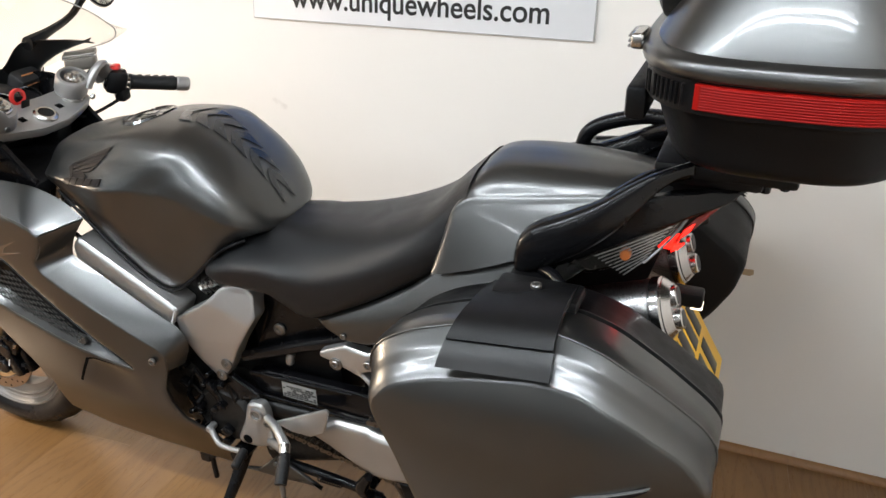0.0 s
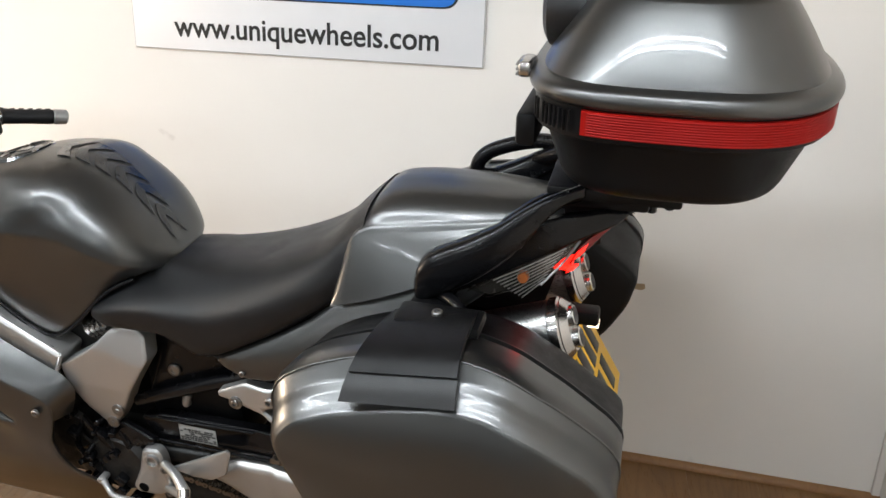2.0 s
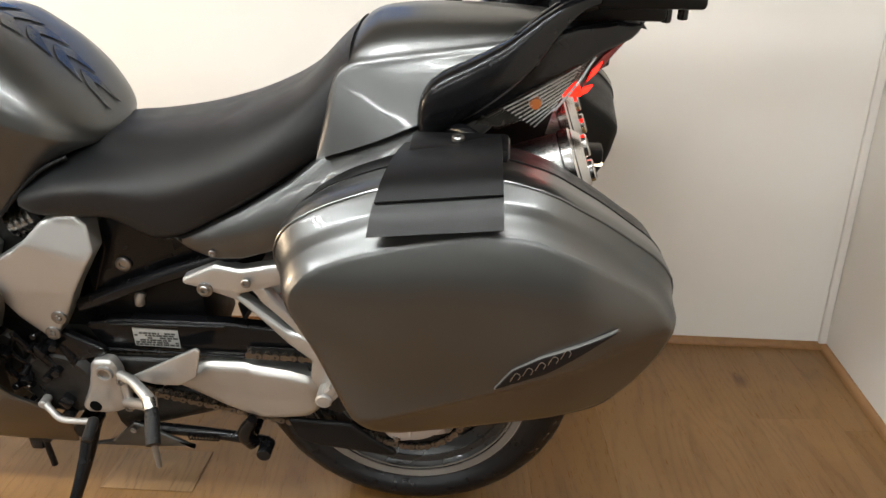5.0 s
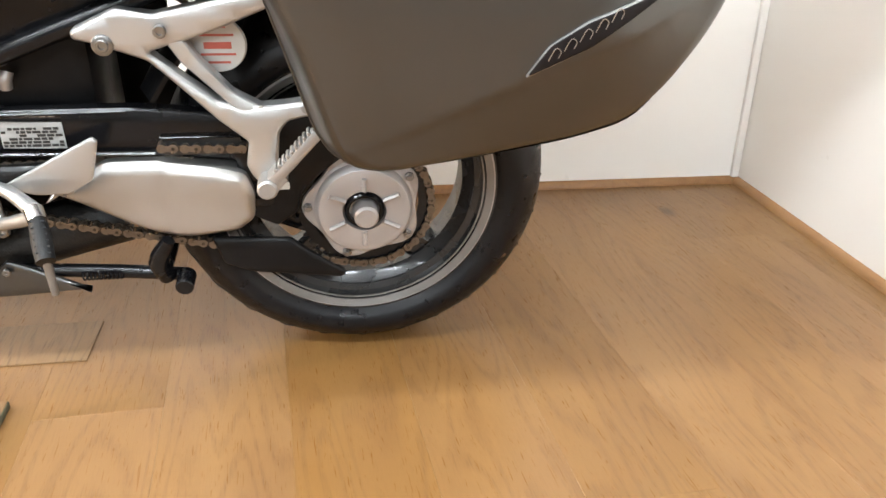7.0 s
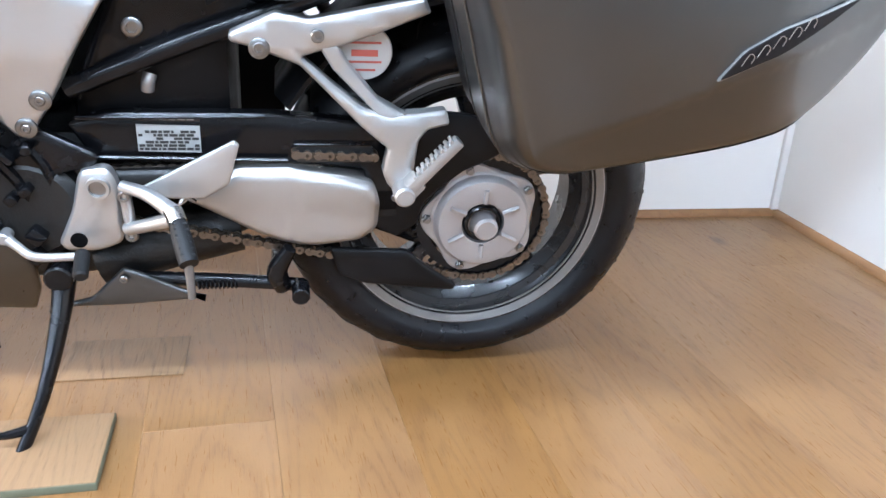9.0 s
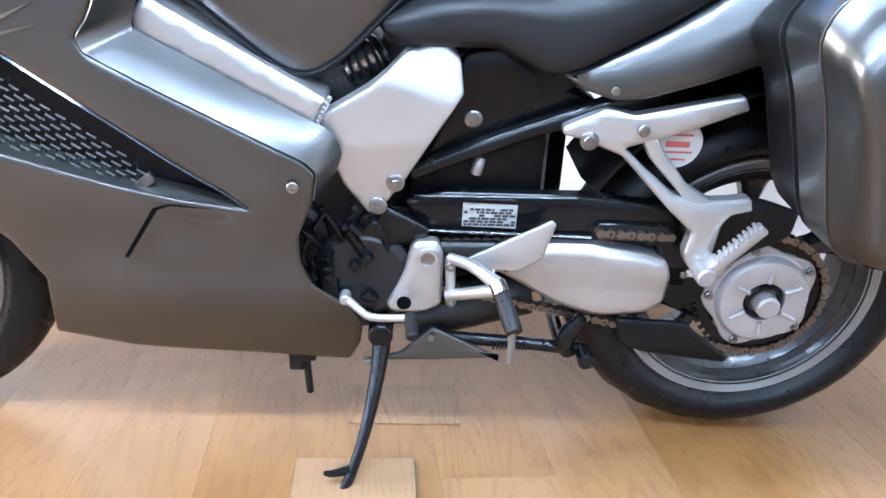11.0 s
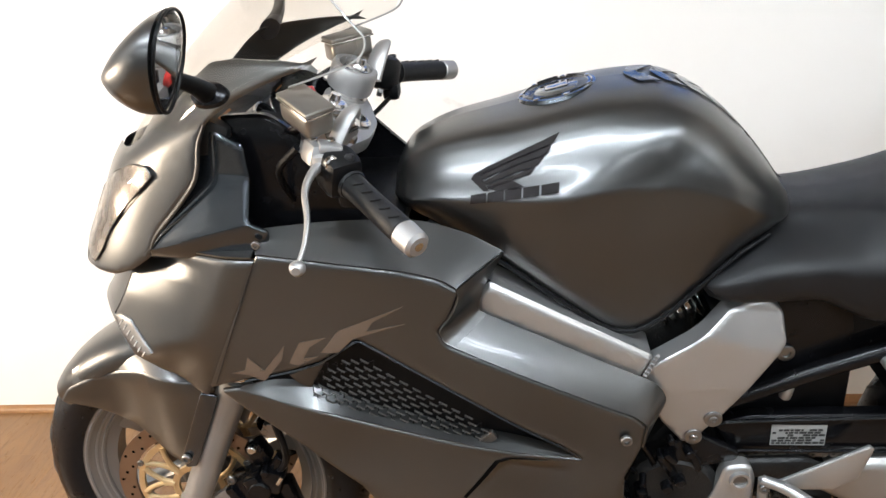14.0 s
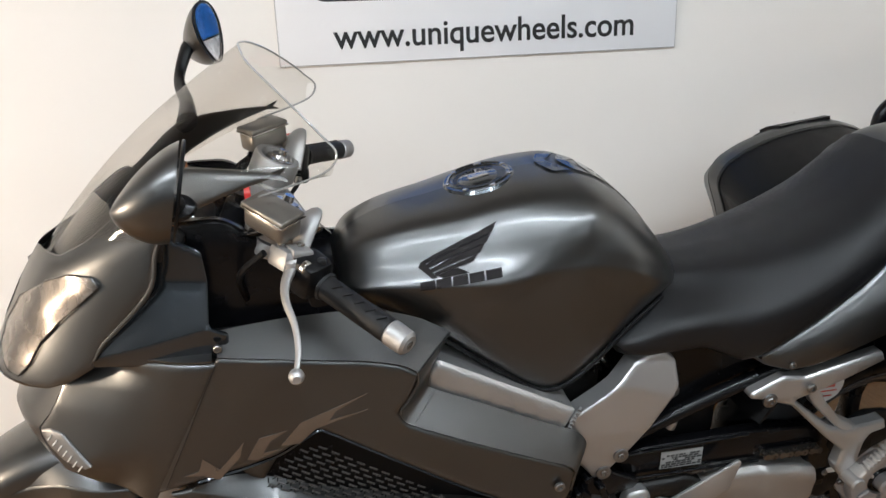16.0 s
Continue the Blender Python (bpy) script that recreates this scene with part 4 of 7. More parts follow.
def nose_ledge():
    """The shelf between the nose flank's upper edge and the cowl above it."""
    top = curve([(-0.722, 0.768), (-0.700, 0.790), (-0.660, 0.806), (-0.610, 0.812), (-0.560, 0.813), (-0.505, 0.814)], 5)
    return sheet([[(x, -(nose_f(x, z) - 0.002) * (1 - k / 5) - 0.085 * k / 5, z + 0.004 + 0.014 * math.sin(k / 5 * math.pi / 2)) for k in range(6)] for x, z in top], 0.003)


both("nose_ledge", nose_ledge, PAINT, label="metallic grey shelf under the cowl")
part("nose_face", nose_face(), PAINT, bike, "metallic grey rounded nose front")
both("nose_flank", lambda: panel(NOSE, nose_f, 0.005, 0.003, 0.005, 0.012), PAINT, label="metallic grey nose flank")
XF = [(0.70, -0.838), (0.75, -0.818), (0.795, -0.800), (0.848, -0.770), (0.926, -0.727), (1.0, -0.675), (1.09, -0.615)]
CG = [(-0.028, 0.004), (-0.02, 0.030), (0.0, 0.074), (0.03, 0.112), (0.07, 0.141), (0.12, 0.161), (0.20, 0.179), (0.32, 0.192)]


def cowl_f(x, z):
    """Half width of the headlamp cowl: it closes at a front line that leans back with height."""
    lean = max(0, z - cr(x, [(-0.755, 0.915), (-0.70, 0.935), (-0.59, 0.980), (-0.45, 1.040), (-0.335, 1.078)]))
    return cr(x - cr(z, XF), CG) - 0.45 * lean


COWL = fillet([(-0.664, 0.808), (-0.646, 0.842), (-0.571, 0.922), (-0.560, 0.968), (-0.546, 0.998), (-0.526, 1.012), (-0.494, 1.030), (-0.463, 1.044), (-0.431, 1.056), (-0.388, 1.070),
               (-0.436, 1.074), (-0.500, 1.074), (-0.540, 1.068), (-0.562, 1.052), (-0.600, 1.016), (-0.650, 0.975), (-0.695, 0.948), (-0.742, 0.938), (-0.778, 0.885), (-0.806, 0.835), (-0.822, 0.800), (-0.829, 0.777),
               (-0.814, 0.764), (-0.775, 0.768), (-0.735, 0.772), (-0.698, 0.786)], 0.006)


def cowl_bridge():
    """The strip under the screen's foot that joins the two halves of the cowl."""
    rows = []
    for x, z in curve([(-0.746, 0.930), (-0.720, 0.936), (-0.695, 0.942), (-0.665, 0.958), (-0.640, 0.976)], 3):
        w = max(0.010, cowl_f(x, z) - 0.002)
        rows.append([(x - 0.016 * (1 - (k / 8) ** 2), w * k / 8, z - 0.008 - 0.012 * (1 - (k / 8) ** 2)) for k in range(-8, 9)])
    return sheet(rows, 0.003)


part("cowl_bridge", cowl_bridge(), PAINT, bike, "metallic grey bridge under the screen")
both("headlamp_cowl", lambda: panel(COWL, cowl_f, 0.005, 0.004, 0.008, 0.009), PAINT, label="metallic grey headlamp cowl")
LAMP = fillet([(-0.812, 0.800), (-0.800, 0.832), (-0.768, 0.878), (-0.717, 0.918), (-0.680, 0.936), (-0.648, 0.938), (-0.637, 0.927), (-0.664, 0.904), (-0.700, 0.873), (-0.733, 0.839), (-0.753, 0.808), (-0.776, 0.783), (-0.796, 0.782)], 0.005)


def cowl_chin():
    """The underside of the cowl, from its lower edge to the middle."""
    edge = curve([(-0.829, 0.777), (-0.814, 0.764), (-0.775, 0.768), (-0.735, 0.772), (-0.698, 0.786), (-0.664, 0.808)], 4)
    return sheet([[(x + 0.010 * k / 6, -(cowl_f(x, z) - 0.002) * (1 - k / 6), z + 0.003 + 0.010 * math.sin(k / 6 * math.pi / 2)) for k in range(7)] for x, z in edge], 0.003)


both("cowl_chin", cowl_chin, PAINT, label="metallic grey underside of the cowl")
both("headlamp_reflector", lambda: panel(LAMP, lambda x, z: cowl_f(x, z) + 0.0035 + 0.0016 * math.sin(70 * (x + 0.55 * z)) + 0.0008 * math.sin(130 * (z - 0.6 * x)), 0.002, 0, 0, 0.005), REFLECTOR, label="bright headlamp reflector")
both("headlamp_lens", lambda: panel(LAMP, lambda x, z: cowl_f(x, z) + 0.006 + 0.30 * min(0.030, edge_dist(LAMP, x, z)), 0.002, 0, 0, 0.007), LENS, label="clear headlamp lens")
both("headlamp_rim", lambda: tube([(x, -cowl_f(x, z) - 0.0045, z) for x, z in LAMP[::2] + LAMP[:1]], 0.0009, 6, 2), PAINT, label="thin grey lamp seal")

INNER = fillet([(-0.676, 0.806), (-0.484, 0.806), (-0.479, 0.852), (-0.503, 0.866), (-0.499, 0.921), (-0.502, 0.966), (-0.552, 0.990), (-0.570, 0.970), (-0.580, 0.930), (-0.655, 0.850)], 0.006)


def inner_f(x, z):
    """An upright facet, a facet that swells out below a level crease, and a sill under a rising ridge."""
    ridge = 0.822 + 0.28 * (x + 0.655)
    y = cr(x, [(-0.67, 0.160), (-0.60, 0.177), (-0.50, 0.192)])
    return y - 0.46 * max(0, min(z, 0.922) - ridge) - 0.06 * max(0, z - 0.922) + 0.20 * min(0, z - ridge)


both("inner_panel", lambda: panel(INNER, inner_f, 0.004, 0.003, 0.005, 0.006), PAINT_D, label="glossy blue-black inner fairing panel")
both("cowl_lip", lambda: tube([(x, -cowl_f(x, z) - 0.0015, z) for x, z in ((-0.546, 0.998), (-0.558, 0.972), (-0.569, 0.928), (-0.600, 0.890), (-0.644, 0.846), (-0.660, 0.822))], [0.0016, 0.003, 0.0032, 0.0030, 0.0028, 0.0018], 8, 4), PAINT, label="rolled rear edge of the cowl")
bolt(-0.495, -0.196, 0.838, me=BOLT_S)
MARK = fillet([(-0.762, 0.697), (-0.746, 0.703), (-0.728, 0.700), (-0.708, 0.676), (-0.690, 0.656), (-0.702, 0.650), (-0.732, 0.660), (-0.752, 0.678)], 0.003)
both("marker_lens", lambda: panel(MARK, lambda x, z: nose_f(x, z) + 0.004, 0.004, 0.002, 0.003, 0.01), RIM, label="ribbed clear marker lens")
both("marker_rib", lambda: joined(*[tube([(xa, -nose_f(xa, za) - 0.005, za), (xa - 0.007, -nose_f(xa - 0.007, za - 0.009) - 0.005, za - 0.009)], 0.0011, 5, 0) for xa, za in ((-0.744 + 0.0065 * k, 0.696 - 0.0065 * k) for k in range(7))]), LABEL)
part("nose_core", block((-0.64, 0, 0.77), (0.18, 0.22, 0.20), 0.04), BLACK, bike, "black inner nose duct")
# seam between nose and side fairing
both("panel_gap", lambda: tube([(-0.4985 - 0.0965 * k / 6, -fair(-0.4985 - 0.0965 * k / 6, 0.82 - 0.207 * k / 6) - 0.0004, 0.82 - 0.207 * k / 6) for k in range(7)], 0.0009, 6, 0), INK)


def decal(name, polys, f, material, parent, label, lift=0.0012, grid=0.012):
    return part(name, joined(*[panel(p, lambda x, z: f(x, z) + lift, 0.001, 0, 0, grid) for p in polys]), material, parent, label)


decal("side_decal", [[(-0.566, 0.634), (-0.545, 0.640), (-0.537, 0.662), (-0.515, 0.640), (-0.478, 0.684), (-0.485, 0.660), (-0.518, 0.622), (-0.540, 0.632)],
                     [(-0.475, 0.655), (-0.455, 0.690), (-0.415, 0.700), (-0.440, 0.684), (-0.452, 0.664), (-0.430, 0.668), (-0.462, 0.652)],
                     [(-0.425, 0.675), (-0.395, 0.712), (-0.300, 0.752), (-0.345, 0.727), (-0.355, 0.712), (-0.300, 0.725), (-0.375, 0.700), (-0.400, 0.676)]], fair, DECAL_B, bike, "faded bronze lettering-shaped decal")

# ---- windscreen ----
LO = curve([(-0.755, 0, 0.905), (-0.700, -0.085, 0.930), (-0.590, -0.150, 0.975), (-0.450, -0.182, 1.035), (-0.335, -0.190, 1.072)], 6)
UP = curve([(-0.430, 0, 1.205), (-0.420, -0.070, 1.195), (-0.390, -0.125, 1.172), (-0.350, -0.168, 1.135), (-0.318, -0.188, 1.100)], 6)


def screen_rows(inset=0.0):
    rows = []
    for lo, up in zip(LO, UP):
        row = []
        for k in range(13):
            v = k / 12
            p = lo * (1 - v) + up * v
            b = 0.022 * math.sin(math.pi * v) * (1 - (abs(lo[1]) / 0.20) ** 2)
            row.append((p[0] - 0.65 * b, p[1] * (1 + 0.25 * math.sin(math.pi * v)), p[2] + 0.75 * b))
        rows.append(row)
    left = rows[::-1]
    right = [[(x, -y, z) for x, y, z in r] for r in rows[1:]]
    return left + right


scr = part("windscreen", sheet(screen_rows(), 0.0), SCREEN, bike, "clear smoked-edge plastic windscreen", 80)
scr.visible_shadow = False


def screen_base():
    """A strip that follows the inside of the screen's foot and tapers out towards its ends."""
    rows = []
    for r in screen_rows():
        if r[0][0] > -0.57:
            continue
        top = 3.4 * sstep(-0.60, -0.72, r[0][0]) + 0.4
        a, b = Vector(r[0]), Vector(r[1])
        row = [a + (a - b) * (0.1 + 0.7 * sstep(-0.60, -0.70, a.x))]
        for k in range(6):
            v = top * k / 5
            i = min(11, int(v))
            row.append(Vector(r[i]).lerp(Vector(r[i + 1]), v - i))
        rows.append([(p.x + 0.008, p.y * 0.94, p.z - 0.007) for p in row])
    return sheet(rows, 0.003)


part("screen_base", screen_base(), PAINT, bike, "metallic grey panel under the foot of the screen", 80)
UPX = [tuple(p) for p in UP[::-1]] + [(p[0], -p[1], p[2]) for p in UP[1:]]
part("screen_rim", tube([(-0.420, -0.184, 1.046), (-0.350, -0.190, 1.067), (-0.324, -0.190, 1.081)] + UPX[::3] + [(-0.324, 0.190, 1.081), (-0.350, 0.190, 1.067), (-0.420, 0.184, 1.046)], 0.0015, 6, 3), SCREEN_E, scr, "thick clear screen edge")
part("dashboard", joined(block((-0.555, 0, 0.915), (0.10, 0.24, 0.11), 0.03, Matrix.Rotation(radians(28), 4, "Y")), block((-0.60, 0, 0.92), (0.09, 0.22, 0.11), 0.03)), FLAP, bike, "black dashboard housing")
for y, r in ((-0.075, 0.038), (0.0, 0.043), (0.075, 0.038)):
    m = Matrix.Translation((-0.518, y, 0.936)) @ Matrix.Rotation(radians(62), 4, "Y")
    part("gauge", moved(spin([(0, 0.004), (r * 0.9, 0.004), (r * 0.92, 0.012), (r, 0.012), (r, -0.01), (0, -0.01)], (0, 0, 0), 32, "z"), m), GLOSS, bike, "round instrument with a dark face")
    part("gauge_ring", moved(spin([(r * 0.93, 0.011), (r * 1.01, 0.011), (r * 1.01, 0.014), (r * 0.93, 0.014)], (0, 0, 0), 32, "z"), m), STEEL, bike)
ORANGE_LABEL = mat("orange_label", (0.40, 0.15, 0.05), 0.5)
for side in (-1, 1):
    part("dash_pod", block((-0.553, side * 0.112, 0.972), (0.050, 0.075, 0.060), 0.012, Matrix.Rotation(radians(30), 4, "Y")), FLAP, bike, "black corner of the dashboard")
    part("warning_label", moved(block((0, 0, 0), (0.028, 0.046, 0.0015), 0.0005), Matrix.Translation((-0.529, side * 0.112, 0.986)) @ pose(0, 0, 0, 0, 60, 0)), ORANGE_LABEL, bike, "orange warning label")
both("cockpit_wall", lambda: panel(fillet([(-0.54, 0.80), (-0.33, 0.78), (-0.30, 0.84), (-0.40, 0.94), (-0.47, 1.0), (-0.545, 1.0)], 0.02), lambda x, z: 0.135, 0.01, 0.004, 0.008, 0.05), BLACK_M, label="black inner cockpit lining")
part("cockpit_floor", block((-0.42, 0, 0.83), (0.24, 0.27, 0.03), 0.01), BLACK, bike)


# ---- mirrors ----
def side_mirror(s):
    st = tube([(-0.520, -0.185, 1.040), (-0.518, -0.235, 1.066), (-0.528, -0.30, 1.095), (-0.530, -0.335, 1.105)], [0.015, 0.011, 0.010, 0.012], 12, 5, 0.75)
    if s > 0:
        st.free()
        st = tube([(-0.525, -0.120, 1.066), (-0.530, -0.200, 1.080), (-0.545, -0.285, 1.098), (-0.530, -0.325, 1.140), (-0.520, -0.345, 1.150)], [0.020, 0.013, 0.011, 0.014, 0.016], 12, 5, 0.75)
    part("mirror_stem", st if s < 0 else mirrored(st), BLACK, bike, "black mirror stem")
    foot = moved(spin([(0, 0.012), (0.014, 0.011), (0.024, 0.004), (0.026, -0.004), (0, -0.006)], (0, 0, 0), 28, "z"), Matrix.Translation((-0.520, -0.190, 1.043)) @ Matrix.Rotation(radians(42), 4, "X") @ Matrix.Diagonal((0.98, 0.72, 0.8, 1)))
    part("mirror_foot", foot if s < 0 else mirrored(foot), BLACK_M, bike, "black mirror foot on the fairing")
    rings = []
    for i in range(13):
        u = (i / 12) ** 2
        r = max(0.004, (1 - (1 - u) ** 1.6) ** 0.76)
        x = -0.562 + 0.064 * u
        rings.append([(x + 0.012 * math.sin(a) * r, (0.050 * math.cos(a) * r) * (1 + 0.25 * math.sin(a)) + 0.012 * u, 0.053 * math.sin(a) * r - (1 - u) * 0.010) for a in (2 * math.pi * k / 28 for k in range(28))])
    m = Matrix.Translation((0.0 if s < 0 else 0.012, s * 0.355, 1.118 if s < 0 else 1.165)) @ (Matrix.Translation((-0.5, 0, 0)) @ Matrix.Rotation(radians(4 if s < 0 else -19), 4, "Z") @ Matrix.Translation((0.5, 0, 0))) @ (Matrix.Rotation(radians(-4), 4, "X") if s < 0 else Matrix.Translation((-0.5, 0, 0)) @ Matrix.Rotation(radians(-25), 4, "Y") @ Matrix.Translation((0.5, 0, 0)) @ Matrix.Diagonal((1, -1, 1, 1)))
    h = part("mirror_housing", moved(loft(rings), m), PAINT, bike, "metallic grey mirror housing")
    face = [(-0.4945 + 0.012 * math.sin(a), 0.045 * math.cos(a) * (1 + 0.25 * math.sin(a)) + 0.012, 0.048 * math.sin(a)) for a in (2 * math.pi * k / 28 for k in range(28))]
    bm = bmesh.new()
    bm.faces.new([bm.verts.new(p) for p in face])
    bmesh.ops.solidify(bm, geom=bm.faces[:], thickness=0.002)
    part("mirror_glass", moved(bm, m), MIRROR, h, "mirror glass")
    part("mirror_rim", moved(tube([(x + 0.001, y * 1.06, z * 1.08) for x, y, z in face + face[:1]], 0.0020, 6, 0), m), BLACK, h)


side_mirror(-1)
side_mirror(1)


# ---- fuel tank ----
T_TOP = [(-0.318, 0.885), (-0.305, 0.908), (-0.27, 0.932), (-0.143, 0.966), (-0.08, 0.982), (-0.033, 0.992), (0.044, 0.996), (0.11, 0.972), (0.169, 0.922), (0.21, 0.872), (0.248, 0.815)]
T_BOT = [(-0.318, 0.85), (-0.25, 0.822), (-0.19, 0.788), (-0.152, 0.764), (-0.088, 0.716), (-0.015, 0.664), (0.012, 0.660), (0.063, 0.686), (0.11, 0.732), (0.16, 0.778), (0.21, 0.798), (0.248, 0.80)]
T_W = [(-0.318, 0.080), (-0.300, 0.108), (-0.26, 0.130), (-0.20, 0.148), (-0.09, 0.176), (0.0, 0.180), (0.08, 0.176), (0.15, 0.162), (0.20, 0.134), (0.235, 0.085), (0.25, 0.03)]
T_ZW = [(-0.318, 0.860), (-0.25, 0.868), (-0.18, 0.872), (-0.09, 0.878), (0.0, 0.884), (0.06, 0.884), (0.12, 0.868), (0.20, 0.826), (0.248, 0.804)]
T_CREASE = [(-0.318, 0.852), (-0.254, 0.862), (-0.181, 0.866), (-0.089, 0.876), (-0.03, 0.906), (0.038, 0.940), (0.079, 0.962), (0.13, 0.978)]
# how the half width closes from the widest line to the top: a shouldered section in front, a rounder one behind
T_FRONT = [(0, 1), (0.1, 0.95), (0.3, 0.835), (0.5, 0.745), (0.73, 0.63), (0.85, 0.54), (0.92, 0.41), (0.97, 0.22), (1, 0)]
T_BACK = [(0, 1), (0.3, 0.96), (0.55, 0.87), (0.75, 0.735), (0.88, 0.57), (0.95, 0.40), (0.985, 0.23), (1, 0)]


def tank_y(x, z):
    """Half width of the tank at a height on its flank, with the creased knee hollow."""
    zt, zb, w, zw = cr(x, T_TOP), cr(x, T_BOT), cr(x, T_W), cr(x, T_ZW)
    if z < zw:
        s = (zw - z) / max(1e-6, zw - zb)
        y = w * (1 - 0.15 * s ** 1.7)
    else:
        s = min(1, (z - zw) / max(1e-6, zt - zw))
        k = sstep(-0.10, 0.10, x)
        y = w * (cr(s, T_FRONT) * (1 - k) + cr(s, T_BACK) * k)
    edge = cr(x, T_CREASE) - z
    return y - 0.013 * sstep(-0.20, 0.0, x) * sstep(-0.014, 0.048, edge) * (1 - 0.75 * sstep(0.06, 0.19, x)) * min(1, y / 0.10) * sstep(-0.318, -0.27, x)


def tank_z(x, y):
    """Height of the tank's upper skin above a point of its plan."""
    lo, hi = cr(x, T_ZW), cr(x, T_TOP)
    for _ in range(30):
        m_ = (lo + hi) / 2
        if tank_y(x, m_) > abs(y):
            lo = m_
        else:
            hi = m_
    return lo


def tank():
    rings = []
    nx, ns = 110, 60
    for i in range(nx + 1):
        x = -0.318 + 0.568 * i / nx
        zt, zb, zw = cr(x, T_TOP), cr(x, T_BOT), cr(x, T_ZW)
        half = []
        for j in range(ns + 1):
            s = j / ns
            z = zb + (zw - zb) * s / 0.45 if s < 0.45 else zw + (zt - zw) * math.sin((s - 0.45) / 0.55 * math.pi / 2)
            half.append((tank_y(x, z) if s < 1 else 0.0, z))
        rings.append([(x, -y, z) for y, z in half] + [(x, y, z) for y, z in half[-2::-1]])
    return loft(rings)


part("fuel_tank", tank(), PAINT, bike, "metallic grey fuel tank with knee hollows", 50)
part("tank_seam", joined(*[tube([(x, s * (tank_y(x, cr(x, T_BOT) + 0.002) + 0.003), cr(x, T_BOT) - 0.004) for x in np.linspace(-0.27, 0.20, 24)], 0.0035, 8, 0) for s in (-1, 1)]), BLACK, bike, "dark rolled lower tank seam")


def emblem():
    """A winged badge drawn as plain feather bars over a row of blocks."""
    def at(u, v):
        return (-0.207 + 0.000258 * (u - 128) - 0.000048 * (v - 450), 0.866 + 0.0000140 * (u - 128) - 0.000211 * (v - 450))
    feathers = (((112, 318), (122, 292), (190, 250), (350, 165), (532, 72), (508, 126), (340, 200), (200, 268), (150, 296), (215, 372), (190, 378)),
                ((148, 308), (200, 275), (340, 208), (503, 136), (480, 184), (360, 228), (230, 290), (165, 322)),
                ((178, 330), (240, 296), (350, 240), (470, 194), (448, 240), (340, 280), (250, 318), (190, 344)),
                ((200, 350), (270, 318), (360, 284), (434, 252), (412, 288), (330, 318), (230, 352), (212, 366)),
                ((216, 362), (300, 330), (332, 324), (390, 348), (250, 372)))
    polys = [[at(*q) for q in f] for f in feathers]
    for u0, u1 in ((130, 210), (218, 298), (306, 388), (396, 476), (486, 574)):
        d = -0.157 * (u0 - 130)
        polys.append([at(u0, 448 + d), at(u1, 436 + d), at(u1 - 6, 384 + d), at(u0 - 6, 398 + d)])
    return polys


decal("tank_badge", emblem(), tank_y, DECAL, bike, "dark winged badge shape over a row of blocks", 0.0032, 0.004)
m = Matrix.Translation((-0.081, 0, 0.9765)) @ Matrix.Rotation(radians(-12), 4, "Y")
part("filler_cap", moved(spin([(0, 0.006), (0.030, 0.006), (0.034, 0.003), (0.042, 0.003), (0.046, 0.006), (0.056, 0.005), (0.060, 0.0), (0.060, -0.012), (0, -0.012)], (0, 0, 0), 56, "z"), m), PAINT_D, bike, "round flush filler cap with a ring of bolts")
part("cap_ring", moved(spin([(0.0335, 0.002), (0.0415, 0.002), (0.0415, 0.0042), (0.0335, 0.0042)], (0, 0, 0), 48, "z"), m), BLACK_M, bike)
part("cap_flap", moved(block((0, 0, 0.0065), (0.034, 0.022, 0.004), 0.003), m), STEEL, bike, "lock flap")
for k in range(7):
    a = 2 * math.pi * k / 7
    part("cap_segment", moved(tube([(0.050 * math.cos(a + b), 0.050 * math.sin(a + b), 0.0052) for b in (-0.32, -0.16, 0.0, 0.16, 0.32)], 0.0036, 6, 2, 0.3), m), PAINT_D, bike)
for k in range(7):
    a = 2 * math.pi * (k + 0.5) / 7
    part("cap_bolt", moved(spin([(0, 0.0072), (0.0028, 0.0072), (0.004, 0.006), (0.004, 0.002), (0, 0.002)], (0.051 * math.cos(a), 0.051 * math.sin(a), 0), 12, "z"), m), STEEL, bike)


# tank pad: a row of glossy black chevrons down the back of the tank
for k in range(6):
    x0 = 0.012 + 0.036 * k
    half = 0.044 - 0.005 * k
    rows = []
    for i in range(4):
        row = []
        for j in range(-8, 9):
            y = half * j / 8
            x = x0 + 0.030 * i / 3 * (0.55 + 0.45 * abs(j) / 8) + 0.016 * (abs(j) / 8) ** 1.5
            row.append((x, y, tank_z(min(x, 0.235), y) + 0.0016))
        rows.append(row)
    part("tank_pad", sheet(rows, 0.0012), PAD, bike, "glossy black tank pad chevron")

# ---- seat ----
S_W = [(0.108, 0.125), (0.118, 0.148), (0.14, 0.160), (0.20, 0.166), (0.35, 0.168), (0.45, 0.164), (0.55, 0.150), (0.66, 0.128)]
S_BOT = [(0.108, 0.722), (0.118, 0.708), (0.14, 0.700), (0.20, 0.700), (0.26, 0.702), (0.31, 0.682), (0.345, 0.668), (0.38, 0.676), (0.45, 0.711), (0.5, 0.738), (0.6, 0.802), (0.66, 0.84)]
S_SH = [(0.108, 0.730), (0.118, 0.745), (0.14, 0.758), (0.18, 0.778), (0.24, 0.790), (0.3, 0.795), (0.4, 0.810), (0.5, 0.842), (0.58, 0.886), (0.62, 0.922), (0.66, 0.962)]
S_SW = [(0.108, 0.10), (0.16, 0.108), (0.24, 0.096), (0.3, 0.102), (0.4, 0.115), (0.5, 0.122), (0.6, 0.116), (0.66, 0.105)]
